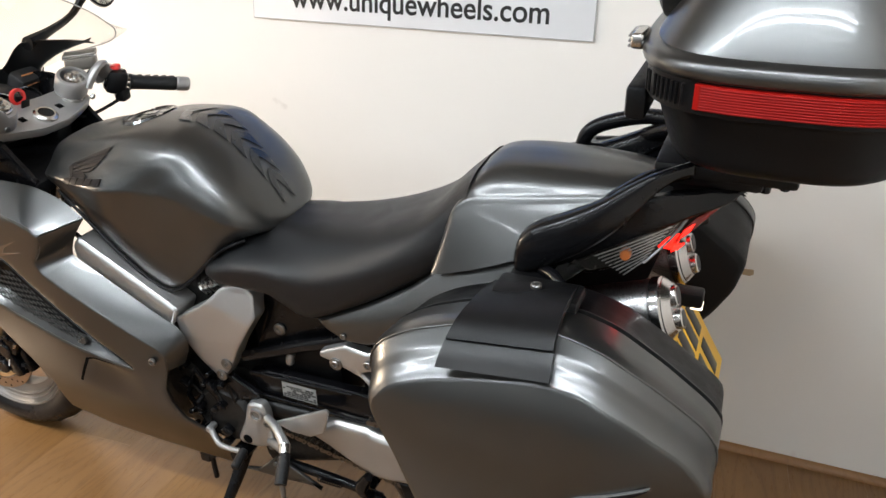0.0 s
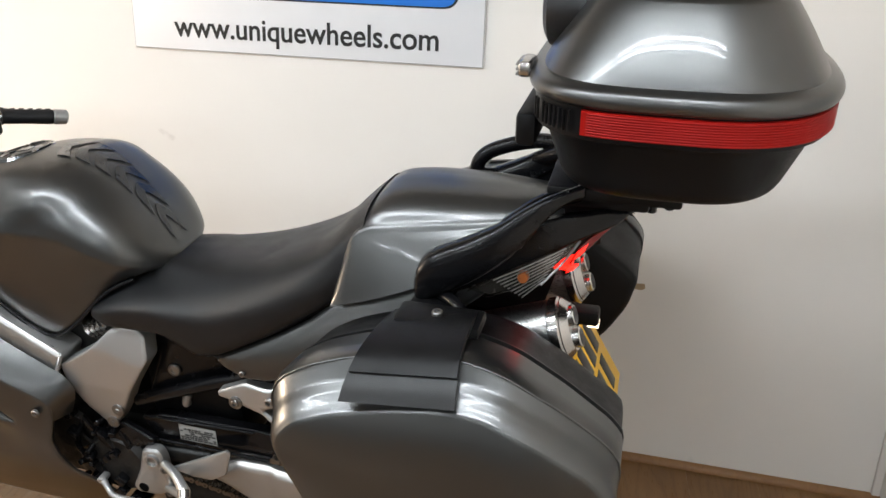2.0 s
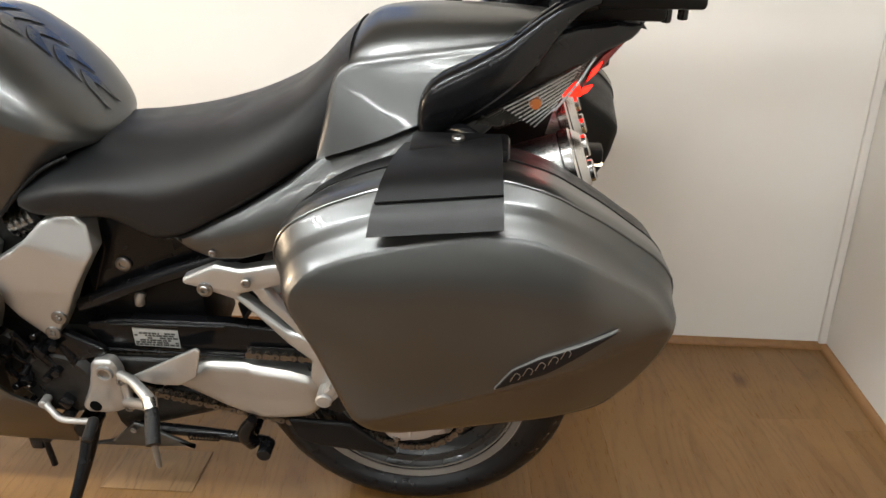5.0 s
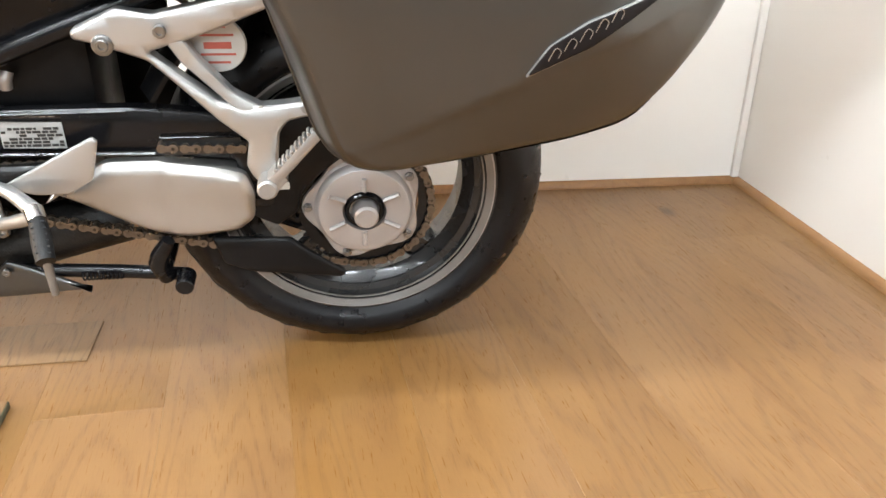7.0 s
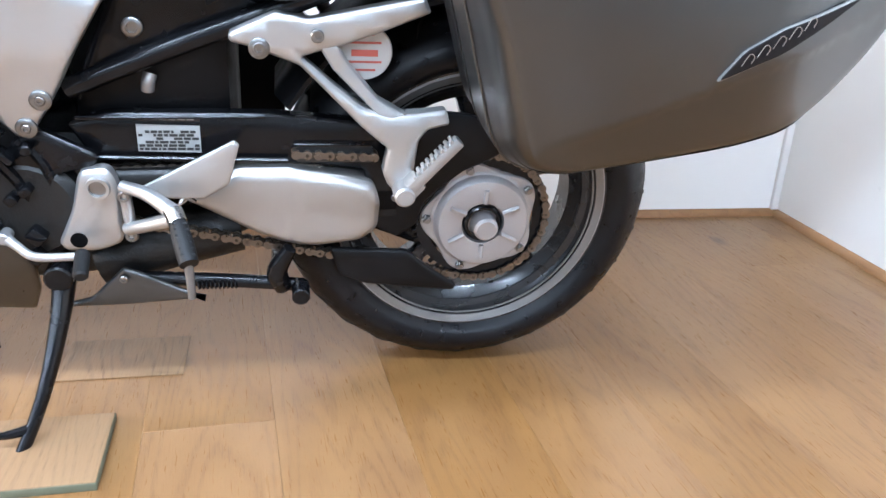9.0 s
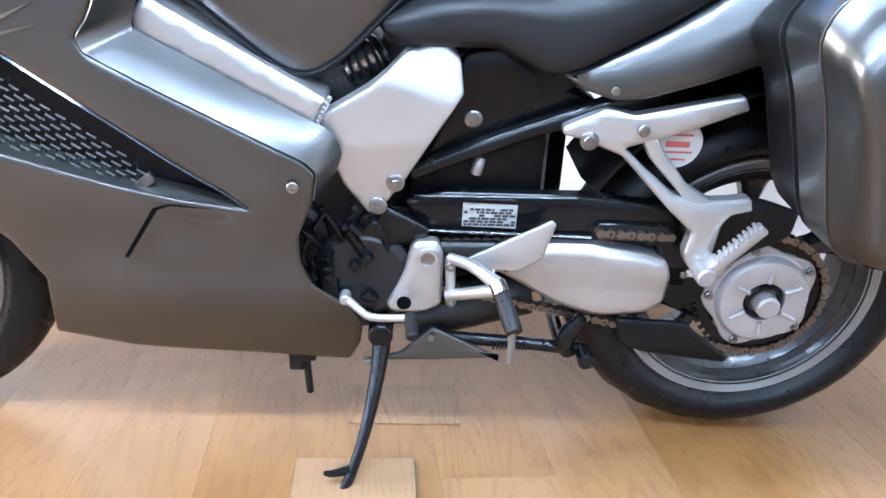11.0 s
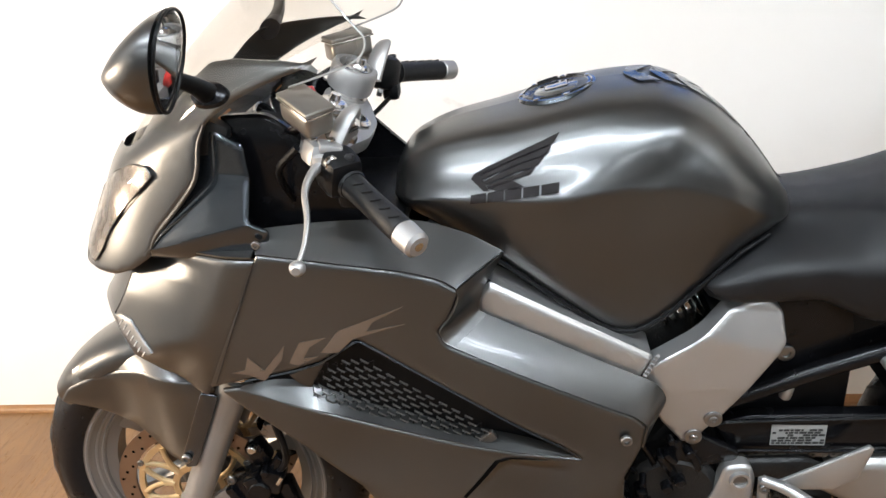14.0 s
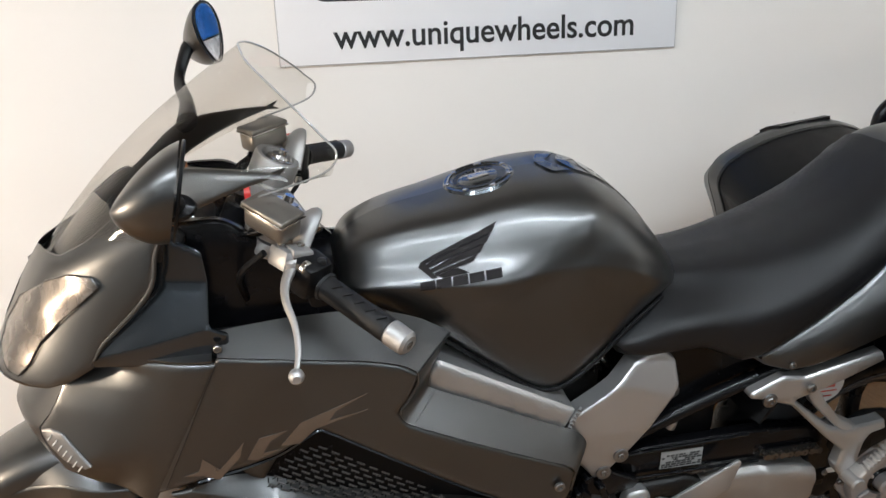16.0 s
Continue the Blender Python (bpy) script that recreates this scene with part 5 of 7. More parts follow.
S_C = [(0.108, 0.735), (0.18, 0.79), (0.24, 0.812), (0.3, 0.816), (0.4, 0.832), (0.5, 0.864), (0.58, 0.908), (0.62, 0.948), (0.66, 0.984)]


def seat():
    rings = []
    for i in range(41):
        x = 0.108 + 0.552 * i / 40
        w, zb, zs, sw, zc = (cr(x, t) for t in (S_W, S_BOT, S_SH, S_SW, S_C))
        half = [tuple(p) for p in curve([(w * 0.86, zb), (w * 0.97, zb + 0.012), (w, zb + 0.42 * (zs - zb)), (w * 0.95, zb + 0.72 * (zs - zb)), (sw, zs), (sw * 0.62, zs + 0.8 * (zc - zs)), (0.0, zc)], 5)]
        rings.append([(x, -y, z) for y, z in half] + [(x, y, z) for y, z in half[-2::-1]])
    return loft(rings)


part("rider_seat", seat(), VINYL, bike, "black vinyl rider seat", 60)

C_B = [(0.612, 0.82), (0.70, 0.852), (0.777, 0.885), (0.87, 0.925), (0.98, 0.975)]
C_BW = [(0.612, 0.160), (0.70, 0.165), (0.80, 0.156), (0.90, 0.126), (0.98, 0.09)]
C_S = [(0.612, 0.84), (0.625, 0.890), (0.638, 0.928), (0.66, 0.948), (0.70, 0.956), (0.80, 0.969), (0.90, 0.978), (0.98, 0.986)]
C_SW = [(0.612, 0.138), (0.64, 0.122), (0.70, 0.116), (0.80, 0.110), (0.90, 0.092), (0.98, 0.065)]
C_T = [(0.612, 0.845), (0.625, 0.905), (0.64, 0.948), (0.66, 0.980), (0.68, 0.997), (0.72, 1.007), (0.82, 1.010), (0.90, 1.007), (0.98, 0.999)]


def seat_cowl():
    rings = []
    for i in range(33):
        x = 0.612 + 0.368 * (i / 32) ** 1.3
        zb, wb, zs, ws, zt = (cr(x, t) for t in (C_B, C_BW, C_S, C_SW, C_T))
        h = zt - zs
        side = curve([(wb, zb), (wb * 0.66 + ws * 0.34 + 0.001, zb * 0.64 + zs * 0.36), (wb * 0.30 + ws * 0.70 + 0.001, zb * 0.28 + zs * 0.72), (ws + 0.0015, zs - 0.0045)], 4)
        top = curve([(ws - 0.0045, zs + min(0.003, 0.2 * h)), (ws * 0.80, zs + 0.52 * h), (ws * 0.50, zs + 0.86 * h), (0.0, zt)], 4)
        half = [tuple(p) for p in side] + [(ws, zs)] + [tuple(p) for p in top]
        rings.append([(x, -y, z) for y, z in half] + [(x, y, z) for y, z in half[-2::-1]])
    return loft(rings)


part("seat_cowl", seat_cowl(), PAINT, bike, "metallic grey single-seat cowl", 50)

TAIL = fillet([(0.356, 0.674), (0.392, 0.652), (0.433, 0.641), (0.480, 0.646), (0.560, 0.672), (0.640, 0.702), (0.730, 0.760), (0.850, 0.850), (0.960, 0.945), (0.955, 0.968), (0.860, 0.925), (0.775, 0.884), (0.690, 0.848), (0.612, 0.815), (0.560, 0.772), (0.500, 0.736), (0.450, 0.710), (0.385, 0.678)], 0.008)


def tail_f(x, z):
    mid = cr(x, [(0.356, 0.664), (0.5, 0.700), (0.64, 0.765), (0.78, 0.835), (0.96, 0.955)])
    return cr(x, [(0.356, 0.150), (0.45, 0.166), (0.6, 0.168), (0.75, 0.160), (0.85, 0.140), (0.96, 0.10)]) - 0.9 * max(0, z - mid) * 0.6


both("tail_panel", lambda: panel(TAIL, tail_f, 0.005, 0.005, 0.008, 0.02), PAINT, label="metallic grey tail side panel")
bolt(0.432, -0.166, 0.655, me=BOLT_S)
TAILL = fillet([(0.846, 0.884), (0.951, 0.940), (1.008, 0.963), (0.995, 0.938), (0.955, 0.896), (0.876, 0.867)], 0.004)


def ind_f(x, z):
    return cr(x, [(0.84, 0.156), (0.95, 0.130), (1.01, 0.104)])


HAUNCH = fillet([(0.820, 0.872), (0.860, 0.930), (0.910, 0.975), (0.951, 1.004), (0.990, 1.012), (1.040, 1.010), (1.086, 0.998), (1.068, 0.981), (1.022, 0.971), (0.949, 0.939), (0.846, 0.883)], 0.006)
both("tail_haunch", lambda: panel(HAUNCH, lambda x, z: cr(x, [(0.82, 0.158), (0.95, 0.138), (1.02, 0.105), (1.09, 0.045)]), 0.012, 0.005, 0.008, 0.012), BLACK_M, label="black moulding over the tail lamp")
both("indicator_bowl", lambda: panel(TAILL, lambda x, z: ind_f(x, z) - 0.014, 0.004, 0, 0, 0.03), SMOKED)
both("indicator_lens", lambda: panel(TAILL, ind_f, 0.002, 0.004, 0.006, 0.012), LENS, label="ribbed clear rear indicator lens")


def indicator_ribs():
    ribs = []
    for k in range(9):
        o = 0.007 * k
        a, c = (0.885 + 0.8 * o, 0.900 - 0.55 * o), (0.992 - 0.60 * o, 0.953 - 1.02 * o)
        ribs.append(tube([(x, -ind_f(x, z) + 0.003, z) for x, z in ((a[0] + (c[0] - a[0]) * u, a[1] + (c[1] - a[1]) * u) for u in (0, 0.33, 0.66, 1))], 0.0011, 5, 2))
    return joined(*ribs)


both("indicator_rib", indicator_ribs, BOLT_M, label="bright ribs inside the indicator lens")
both("indicator_bulb", lambda: moved(spin([(0, -0.012), (0.008, -0.009), (0.010, 0.0), (0.008, 0.009), (0, 0.012)], (0, 0, 0), 16), Matrix.Translation((0.930, -0.128, 0.905))), ORANGE, label="amber bulb")
both("lamp_divider", lambda: tube([(1.012, -0.104, 0.966), (0.990, -0.112, 0.930), (0.958, -0.128, 0.893)], 0.0022, 6, 3), BOLT_M, label="dull strip between the lamps")
# tail lamp: a thin wedge of lit red lens that runs up to the tip of the tail
TLAMP = fillet([(0.999, 0.924), (1.008, 0.948), (1.026, 0.966), (1.072, 0.986), (1.046, 0.966), (1.022, 0.944)], 0.003)


def lamp_f(x, z):
    return cr(x, [(0.99, 0.108), (1.02, 0.096), (1.07, 0.048)])


both("tail_lamp", lambda: panel(TLAMP, lamp_f, 0.006, 0.002, 0.003, 0.01), RED_DARK, label="red tail lamp lens")
both("tail_lamp_glow", lambda: joined(panel([(1.003, 0.930), (1.009, 0.945), (1.024, 0.957), (1.018, 0.944)], lambda x, z: lamp_f(x, z) + 0.0015, 0.004, 0.001, 0.002, 0.01),
                                      panel([(0.994, 0.909), (0.999, 0.920), (1.012, 0.922), (1.004, 0.913)], lambda x, z: lamp_f(x, z) + 0.0015, 0.006, 0.001, 0.002, 0.01)), RED_GLOW, label="lit red lamp")
part("tail_lamp_foot", block((0.985, 0, 0.900), (0.030, 0.15, 0.010), 0.004), RED_GLOW, bike, "lit red underside of the tail lamp")
part("tail_underside", loft([[(x, -w, z), (x, w, z), (x, w * 0.8, z - h), (x, -w * 0.8, z - h)] for x, w, z, h in ((0.62, 0.13, 0.80, 0.05), (0.78, 0.12, 0.875, 0.045), (0.92, 0.10, 0.93, 0.05), (1.04, 0.05, 0.965, 0.03))]), BLACK, bike, "black tail underside")
part("tail_core", loft([[(x, -w, z), (x, w, z), (x, w, z - h), (x, -w, z - h)] for x, w, z, h in ((0.30, 0.10, 0.70, 0.10), (0.5, 0.12, 0.80, 0.10), (0.66, 0.13, 0.90, 0.10), (0.80, 0.11, 0.95, 0.06), (0.96, 0.08, 0.985, 0.04))]), BLACK, bike, "black tail core")


# ---- exhaust silencers ----
def silencer(s):
    y = s * 0.098
    a, b = Vector((0.70, y, 0.700)), Vector((0.985, y, 0.798))
    d = (b - a).normalized()
    c = part("silencer", rod(a, b, 0.050, n=36), BRUSHED, bike, "brushed steel underseat silencer")
    part("silencer_band", rod(b - d * 0.004, b + d * 0.016, 0.053, n=36, bevel=0.003), STEEL, c, "polished end band")
    part("silencer_cap", rod(b + d * 0.014, b + d * 0.030, 0.050, 0.043, 36, 0.004), STEEL, c)
    u = d.cross(Vector((0, 1, 0))).normalized()
    for o in (-0.021, 0.021):
        p = b + u * o
        bm = joined(rod(p + d * 0.020, p + d * 0.038, 0.0175, n=20, bevel=0.002))
        part("outlet", bm, STEEL, c, "polished outlet tip")
        part("outlet_bore", rod(p + d * 0.035, p + d * 0.0388, 0.0140, n=18), INK, c)
    part("silencer_strap", rod(a + d * 0.12, a + d * 0.135, 0.0525, n=36, bevel=0.002), BLACK_M, c)


# Added plate that blacks out the far silencer's body.
part("silencer_blind", plate(fillet([(0.70, 0.70), (0.70, 0.84), (0.86, 0.895), (0.962, 0.91), (0.972, 0.86), (0.95, 0.78), (0.86, 0.72)], 0.01), 0.018, 0.024), BLACK, bike, "black plate added between the silencers to hide the far one")
silencer(-1)
silencer(1)
part("plate_bracket", block((1.012, 0.0, 0.775), (0.075, 0.035, 0.028), 0.006), BLACK, bike, "black number plate lamp holder")
part("plate_lamp", block((1.040, 0.0, 0.7605), (0.020, 0.028, 0.006), 0.002), WHITE_GLOW, bike, "lit number plate lamp")
pm = Matrix.Translation((1.050, 0.0, 0.660)) @ Matrix.Rotation(radians(-30), 4, "Y")
np_ob = part("number_plate", moved(block((0, 0, 0), (0.004, 0.229, 0.178), 0.0015), pm), YELLOW, bike, "yellow rear number plate with black bars")
for zz, ws in ((0.035, (-0.075, -0.028, 0.02, 0.068)), (-0.04, (-0.055, 0.0, 0.055))):
    for yy in ws:
        part("plate_bar", moved(block((0.0026, yy, zz), (0.0014, 0.034, 0.062), 0.0003), pm), INK, np_ob)
part("mud_flap", moved(block((-0.02, 0, 0.03), (0.012, 0.16, 0.20), 0.005), pm), BLACK, bike)

# ---- rack and grab rails ----
def grab_rail():
    """A thick moulded handle: deep at its front end, thinning towards the carrier."""
    rows = []
    for x, y, zb, zt, w in curve([(0.766, 0.172, 0.876, 0.906, 0.012), (0.772, 0.172, 0.868, 0.930, 0.021), (0.784, 0.172, 0.868, 0.948, 0.025), (0.806, 0.172, 0.880, 0.963, 0.027), (0.845, 0.170, 0.902, 0.981, 0.026), (0.890, 0.163, 0.932, 1.004, 0.022),
                                  (0.930, 0.150, 0.968, 1.030, 0.017), (0.960, 0.138, 1.008, 1.046, 0.013), (0.990, 0.122, 1.034, 1.056, 0.011), (1.015, 0.105, 1.040, 1.062, 0.010)], 4):
        c, h = (zb + zt) / 2, (zt - zb) / 2
        rows.append([(x, -y + w * math.copysign(abs(math.cos(a)) ** 0.75, math.cos(a)), c + h * math.copysign(abs(math.sin(a)) ** 0.75, math.sin(a))) for a in (2 * math.pi * k / 28 for k in range(28))])
    return loft(rows)


both("grab_rail", grab_rail, BLACK_M, label="black side grab rail", sharp=60)
both("rack_arm", lambda: tube([(0.905, -0.155, 1.000), (0.955, -0.115, 1.028), (1.010, -0.095, 1.043)], 0.014, 10), BLACK_M)
part("grab_handle", mirrored(tube([(0.785, -0.165, 0.945), (0.795, -0.168, 0.985), (0.830, -0.168, 1.010), (0.900, -0.160, 1.032), (0.960, -0.13, 1.040)], 0.014, 12)), BLACK_M, bike, "black tubular carrier rail")
part("carrier_bar", mirrored(tube([(0.79, -0.165, 0.952), (0.88, -0.158, 0.962), (0.96, -0.14, 0.975)], 0.016, 12)), BLACK_M, bike)
part("rack_plate", joined(block((1.055, 0, 1.044), (0.20, 0.22, 0.022), 0.006), block((1.04, 0, 1.022), (0.14, 0.15, 0.03), 0.008), block((1.00, 0, 0.995), (0.10, 0.10, 0.04), 0.008)), BLACK, bike, "black top box carrier plate")
for bx, by in ((1.113, -0.048), (1.140, -0.03), (1.113, 0.05)):
    part("carrier_bolt", rod((bx, by, 1.036), (bx, by, 1.002), 0.008, n=8, bevel=0.001), BLACK_M, bike)
both("pannier_rail", lambda: tube([(0.80, -0.17, 0.878), (0.835, -0.20, 0.885), (0.862, -0.225, 0.868), (0.885, -0.235, 0.82), (0.90, -0.23, 0.76)], 0.0095, 10), BLACK_M, label="black pannier rail")
both("pannier_mount", lambda: joined(block((0.80, -0.20, 0.862), (0.075, 0.08, 0.03), 0.008), block((0.835, -0.225, 0.845), (0.03, 0.06, 0.05), 0.006)), BLACK)

# ---- frame ----
SPAR = fillet([(-0.203, 0.735), (-0.186, 0.756), (0.044, 0.628), (0.034, 0.606), (0.020, 0.583), (-0.202, 0.704)], 0.008)
both("frame_spar", lambda: panel(SPAR, lambda x, z: 0.172, 0.06, 0.008, 0.010, 0.02), SILVER, label="silver aluminium frame spar")
# Black tube stands in for the shade in the gap under the tank.
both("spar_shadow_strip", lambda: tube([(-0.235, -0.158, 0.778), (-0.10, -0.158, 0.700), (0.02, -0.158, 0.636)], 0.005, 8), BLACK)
PIVOT = fillet([(0.032, 0.604), (0.061, 0.622), (0.097, 0.645), (0.121, 0.665), (0.148, 0.692), (0.175, 0.702), (0.202, 0.704), (0.222, 0.686), (0.228, 0.641), (0.183, 0.569), (0.153, 0.515), (0.114, 0.456), (0.098, 0.452), (0.063, 0.500), (0.045, 0.545)], 0.005)
both("pivot_plate", lambda: panel(PIVOT, lambda x, z: 0.166 - 0.22 * max(0, 0.566 - z) - 0.30 * max(0, 0.30 * (x - 0.10) + z - 0.660), 0.035, 0.003, 0.004, 0.008), SILVER, label="silver frame pivot plate")
for bx, bz in ((0.137, 0.508), (0.112, 0.468)):
    by = 0.166 - 0.22 * (0.566 - bz)
    bolt(bx, -by - 0.004, bz, me=BOLT_S)
    bolt(bx, -by, bz, me=BOLT_L)
part("weld_bead", joined(*[rod((0.027 + 0.003 * k, -0.176, 0.592 + 0.0065 * k), (0.030 + 0.003 * k, -0.170, 0.594 + 0.0065 * k), 0.0035, n=8) for k in range(7)]), CAST, bike, "weld bead")
BP = fillet([(0.205, 0.655), (0.236, 0.690), (0.290, 0.698), (0.345, 0.655), (0.425, 0.625), (0.425, 0.600), (0.20, 0.515), (0.165, 0.50), (0.215, 0.62)], 0.01)
both("side_plate", lambda: panel(BP, lambda x, z: 0.104, 0.02, 0.006, 0.010, 0.03), BLACK_M, label="black frame side plate")
bolt(0.247, -0.105, 0.591, me=BOLT_L)
both("subframe_tube", lambda: tube([(0.16, -0.118, 0.512), (0.30, -0.122, 0.572), (0.44, -0.128, 0.628), (0.60, -0.14, 0.70)], 0.014, 10), BLACK_M, label="black subframe tube")

# ---- engine and the dark middle ----
part("engine_block", joined(block((-0.10, 0, 0.42), (0.42, 0.17, 0.40), 0.05), block((0.05, 0, 0.33), (0.28, 0.18, 0.24), 0.05), block((-0.05, 0, 0.62), (0.34, 0.20, 0.14), 0.03)), DARK, bike, "grimy black engine block")
part("clutch_cover", joined(rod((0.09, -0.14, 0.345), (0.09, -0.08, 0.345), 0.075, n=32, bevel=0.012), rod((-0.02, -0.125, 0.40), (-0.02, -0.08, 0.40), 0.055, n=32, bevel=0.01)), DARK, bike, "black engine side cover")
random.seed(5)
for k in range(9):
    x0, z0 = random.uniform(0.01, 0.10), random.uniform(0.30, 0.47)
    part("engine_hose", tube([(x0, -0.12 - random.uniform(0, 0.03), z0), (x0 + random.uniform(-0.03, 0.03), -0.135, z0 - 0.05), (x0 + random.uniform(-0.02, 0.05), -0.12, z0 - 0.11)], random.uniform(0.004, 0.009), 8, 4), BLACK_M, bike, "black rubber hose")
for k in range(16):
    x0, z0 = random.uniform(0.005, 0.105), random.uniform(0.275, 0.470)
    if k % 2:
        part("engine_fitting", block((x0, -0.146, z0), (random.uniform(0.012, 0.028), 0.024, random.uniform(0.010, 0.022)), 0.004, Matrix.Rotation(random.uniform(-0.9, 0.9), 4, "Y")), BLACK_M, bike, "black engine fitting")
    else:
        part("engine_union", rod((x0, -0.138, z0), (x0 + random.uniform(-0.004, 0.004), -0.160, z0 + random.uniform(-0.01, 0.01)), random.uniform(0.005, 0.010), n=12, bevel=0.002), BLACK_M, bike, "pipe union on the engine")
for k in range(5):
    part("shock_coil", moved(spin([(0.022, -0.005), (0.030, 0), (0.022, 0.005)], (0, 0, 0), 28, "z"), Matrix.Translation((0.065 + 0.012 * k, -0.085, 0.655 + 0.005 * k)) @ Matrix.Rotation(radians(60), 4, "Y")), STEEL, bike, "steel spring coil")
part("inner_shell", joined(block((0.26, 0, 0.50), (0.22, 0.16, 0.24), 0.03), block((0.20, 0.06, 0.36), (0.30, 0.06, 0.30), 0.02)), BLACK, bike, "black battery box")
part("inner_mudguard", loft([[(0.73 + (0.335 + d) * math.cos(radians(a)), y, 0.315 + (0.335 + d) * math.sin(radians(a))) for y, d in ((-0.10, 0.0), (-0.07, 0.02), (0.07, 0.02), (0.10, 0.0), (0.10, -0.006), (-0.10, -0.006))] for a in range(150, 60, -8)]), BLACK, bike, "black rear hugger mudguard")
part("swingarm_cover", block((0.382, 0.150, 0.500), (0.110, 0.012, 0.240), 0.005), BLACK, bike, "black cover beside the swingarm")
part("cable", tube([(0.262, -0.098, 0.528), (0.259, -0.102, 0.518), (0.257, -0.10, 0.506)], 0.009, 10), CAST, bike, "dull metal reservoir cap")

# chain guard with its labels
GUARD = fillet([(0.150, 0.462), (0.205, 0.477), (0.42, 0.478), (0.56, 0.466), (0.60, 0.42), (0.62, 0.35), (0.62, 0.30), (0.55, 0.31), (0.55, 0.395), (0.44, 0.405), (0.18, 0.410)], 0.008)
part("chain_guard", panel(GUARD, lambda x, z: 0.113, 0.02, 0.004, 0.006, 0.04), BLACK_M, bike, "black chain guard")
part("guard_rib", joined(tube([(0.165, -0.118, 0.472), (0.41, -0.118, 0.476)], 0.003, 6, 0), tube([(0.18, -0.118, 0.416), (0.44, -0.118, 0.411)], 0.003, 6, 0)), BLACK_M, bike)
lab = part("guard_sticker", plate([(0.239, 0.424), (0.239, 0.463), (0.322, 0.461), (0.322, 0.422)], -0.1138, -0.1150, 0), SPEC_LABEL, bike, "white specification label with fine black print")
bars = []
random.seed(3)
for r in range(6):
    x = 0.241
    while x < 0.316:
        w = random.uniform(0.003, 0.012)
        if random.random() < 0.9:
            bars.append(plate([(x, 0.4255 + 0.005 * r), (min(x + w, 0.320), 0.4255 + 0.005 * r), (min(x + w, 0.320), 0.4292 + 0.005 * r), (x, 0.4292 + 0.005 * r)], -0.1149, -0.1154, 0))
        x += w + 0.0016
part("label_print", joined(*bars), INK, lab, "rows of fine black bars")
lab2 = part("guard_sticker", plate([(0.243, 0.468), (0.243, 0.476), (0.322, 0.476), (0.322, 0.467)], -0.1138, -0.1150, 0), INK, bike, "narrow black label with pale print")
part("label_print", joined(*[plate([(0.246 + 0.012 * k, 0.4695), (0.255 + 0.012 * k, 0.4695), (0.255 + 0.012 * k, 0.4735), (0.246 + 0.012 * k, 0.4735)], -0.1149, -0.1154, 0) for k in range(6)]), LABEL, lab2)

# ---- swingarm, chain, sprocket ----
SW = fillet([(0.286, 0.358), (0.330, 0.374), (0.368, 0.401), (0.444, 0.402), (0.520, 0.391), (0.562, 0.380), (0.573, 0.348), (0.570, 0.304), (0.545, 0.284), (0.480, 0.276), (0.434, 0.279), (0.392, 0.297), (0.327, 0.334)], 0.010)
part("swingarm_pivot", panel(fillet([(0.16, 0.392), (0.30, 0.398), (0.34, 0.372), (0.30, 0.350), (0.16, 0.358)], 0.01), lambda x, z: 0.118, 0.05, 0.008, 0.010, 0.03), DARK, bike, "near-black swingarm pivot end")
part("swingarm", panel(SW, lambda x, z: 0.134 + 0.004 * sstep(0.33, 0.36, z) - 0.005 * sstep(0.455, 0.440, x), 0.07, 0.012, 0.014, 0.012), SWING, bike, "bare aluminium swingarm")
part("swingarm_rear", panel(fillet([(0.54, 0.395), (0.64, 0.395), (0.70, 0.37), (0.72, 0.26), (0.67, 0.24), (0.55, 0.29)], 0.02), lambda x, z: 0.090, 0.06, 0.010, 0.014, 0.04), BLACK_M, bike, "black swingarm end")
part("chain_shield", panel(fillet([(0.500, 0.262), (0.62, 0.256), (0.655, 0.225), (0.705, 0.190), (0.70, 0.180), (0.555, 0.198), (0.515, 0.215)], 0.006), lambda x, z: 0.112, 0.006, 0.004, 0.006, 0.03), BLACK, bike, "black lower chain shield")
part("hugger_bracket", panel(fillet([(0.562, 0.352), (0.580, 0.410), (0.600, 0.452), (0.656, 0.484), (0.700, 0.480), (0.760, 0.462), (0.755, 0.420), (0.730, 0.405), (0.700, 0.392), (0.668, 0.366), (0.640, 0.338), (0.634, 0.305), (0.602, 0.282), (0.553, 0.308)], 0.008), lambda x, z: 0.113, 0.006, 0.003, 0.005, 0.03), BLACK, bike, "black plastic chain guard end")
bolt(0.596, -0.116, 0.351, me=BOLT_S)
part("tyre_sticker", plate(fillet([(0.601, 0.346), (0.624, 0.346), (0.624, 0.358), (0.601, 0.358)], 0.002), -0.1140, -0.1150, 0), LABEL, bike, "small pale sticker")
HX, HZ = 0.735, 0.307
part("sprocket", spin([(0.086, -0.094), (0.1025, -0.094), (0.1025, -0.099), (0.086, -0.099)], (HX, 0, HZ), 88), BLACK_M, bike, "dark chain sprocket")
part("sprocket_tooth", joined(*[moved(block((0, 0, 0), (0.009, 0.005, 0.007), 0.0015), Matrix.Translation((HX + 0.1055 * math.cos(a), -0.0965, HZ + 0.1055 * math.sin(a))) @ Matrix.Rotation(-a, 4, "Y")) for a in (2 * math.pi * k / 43 for k in range(43))]), BLACK_M, bike)
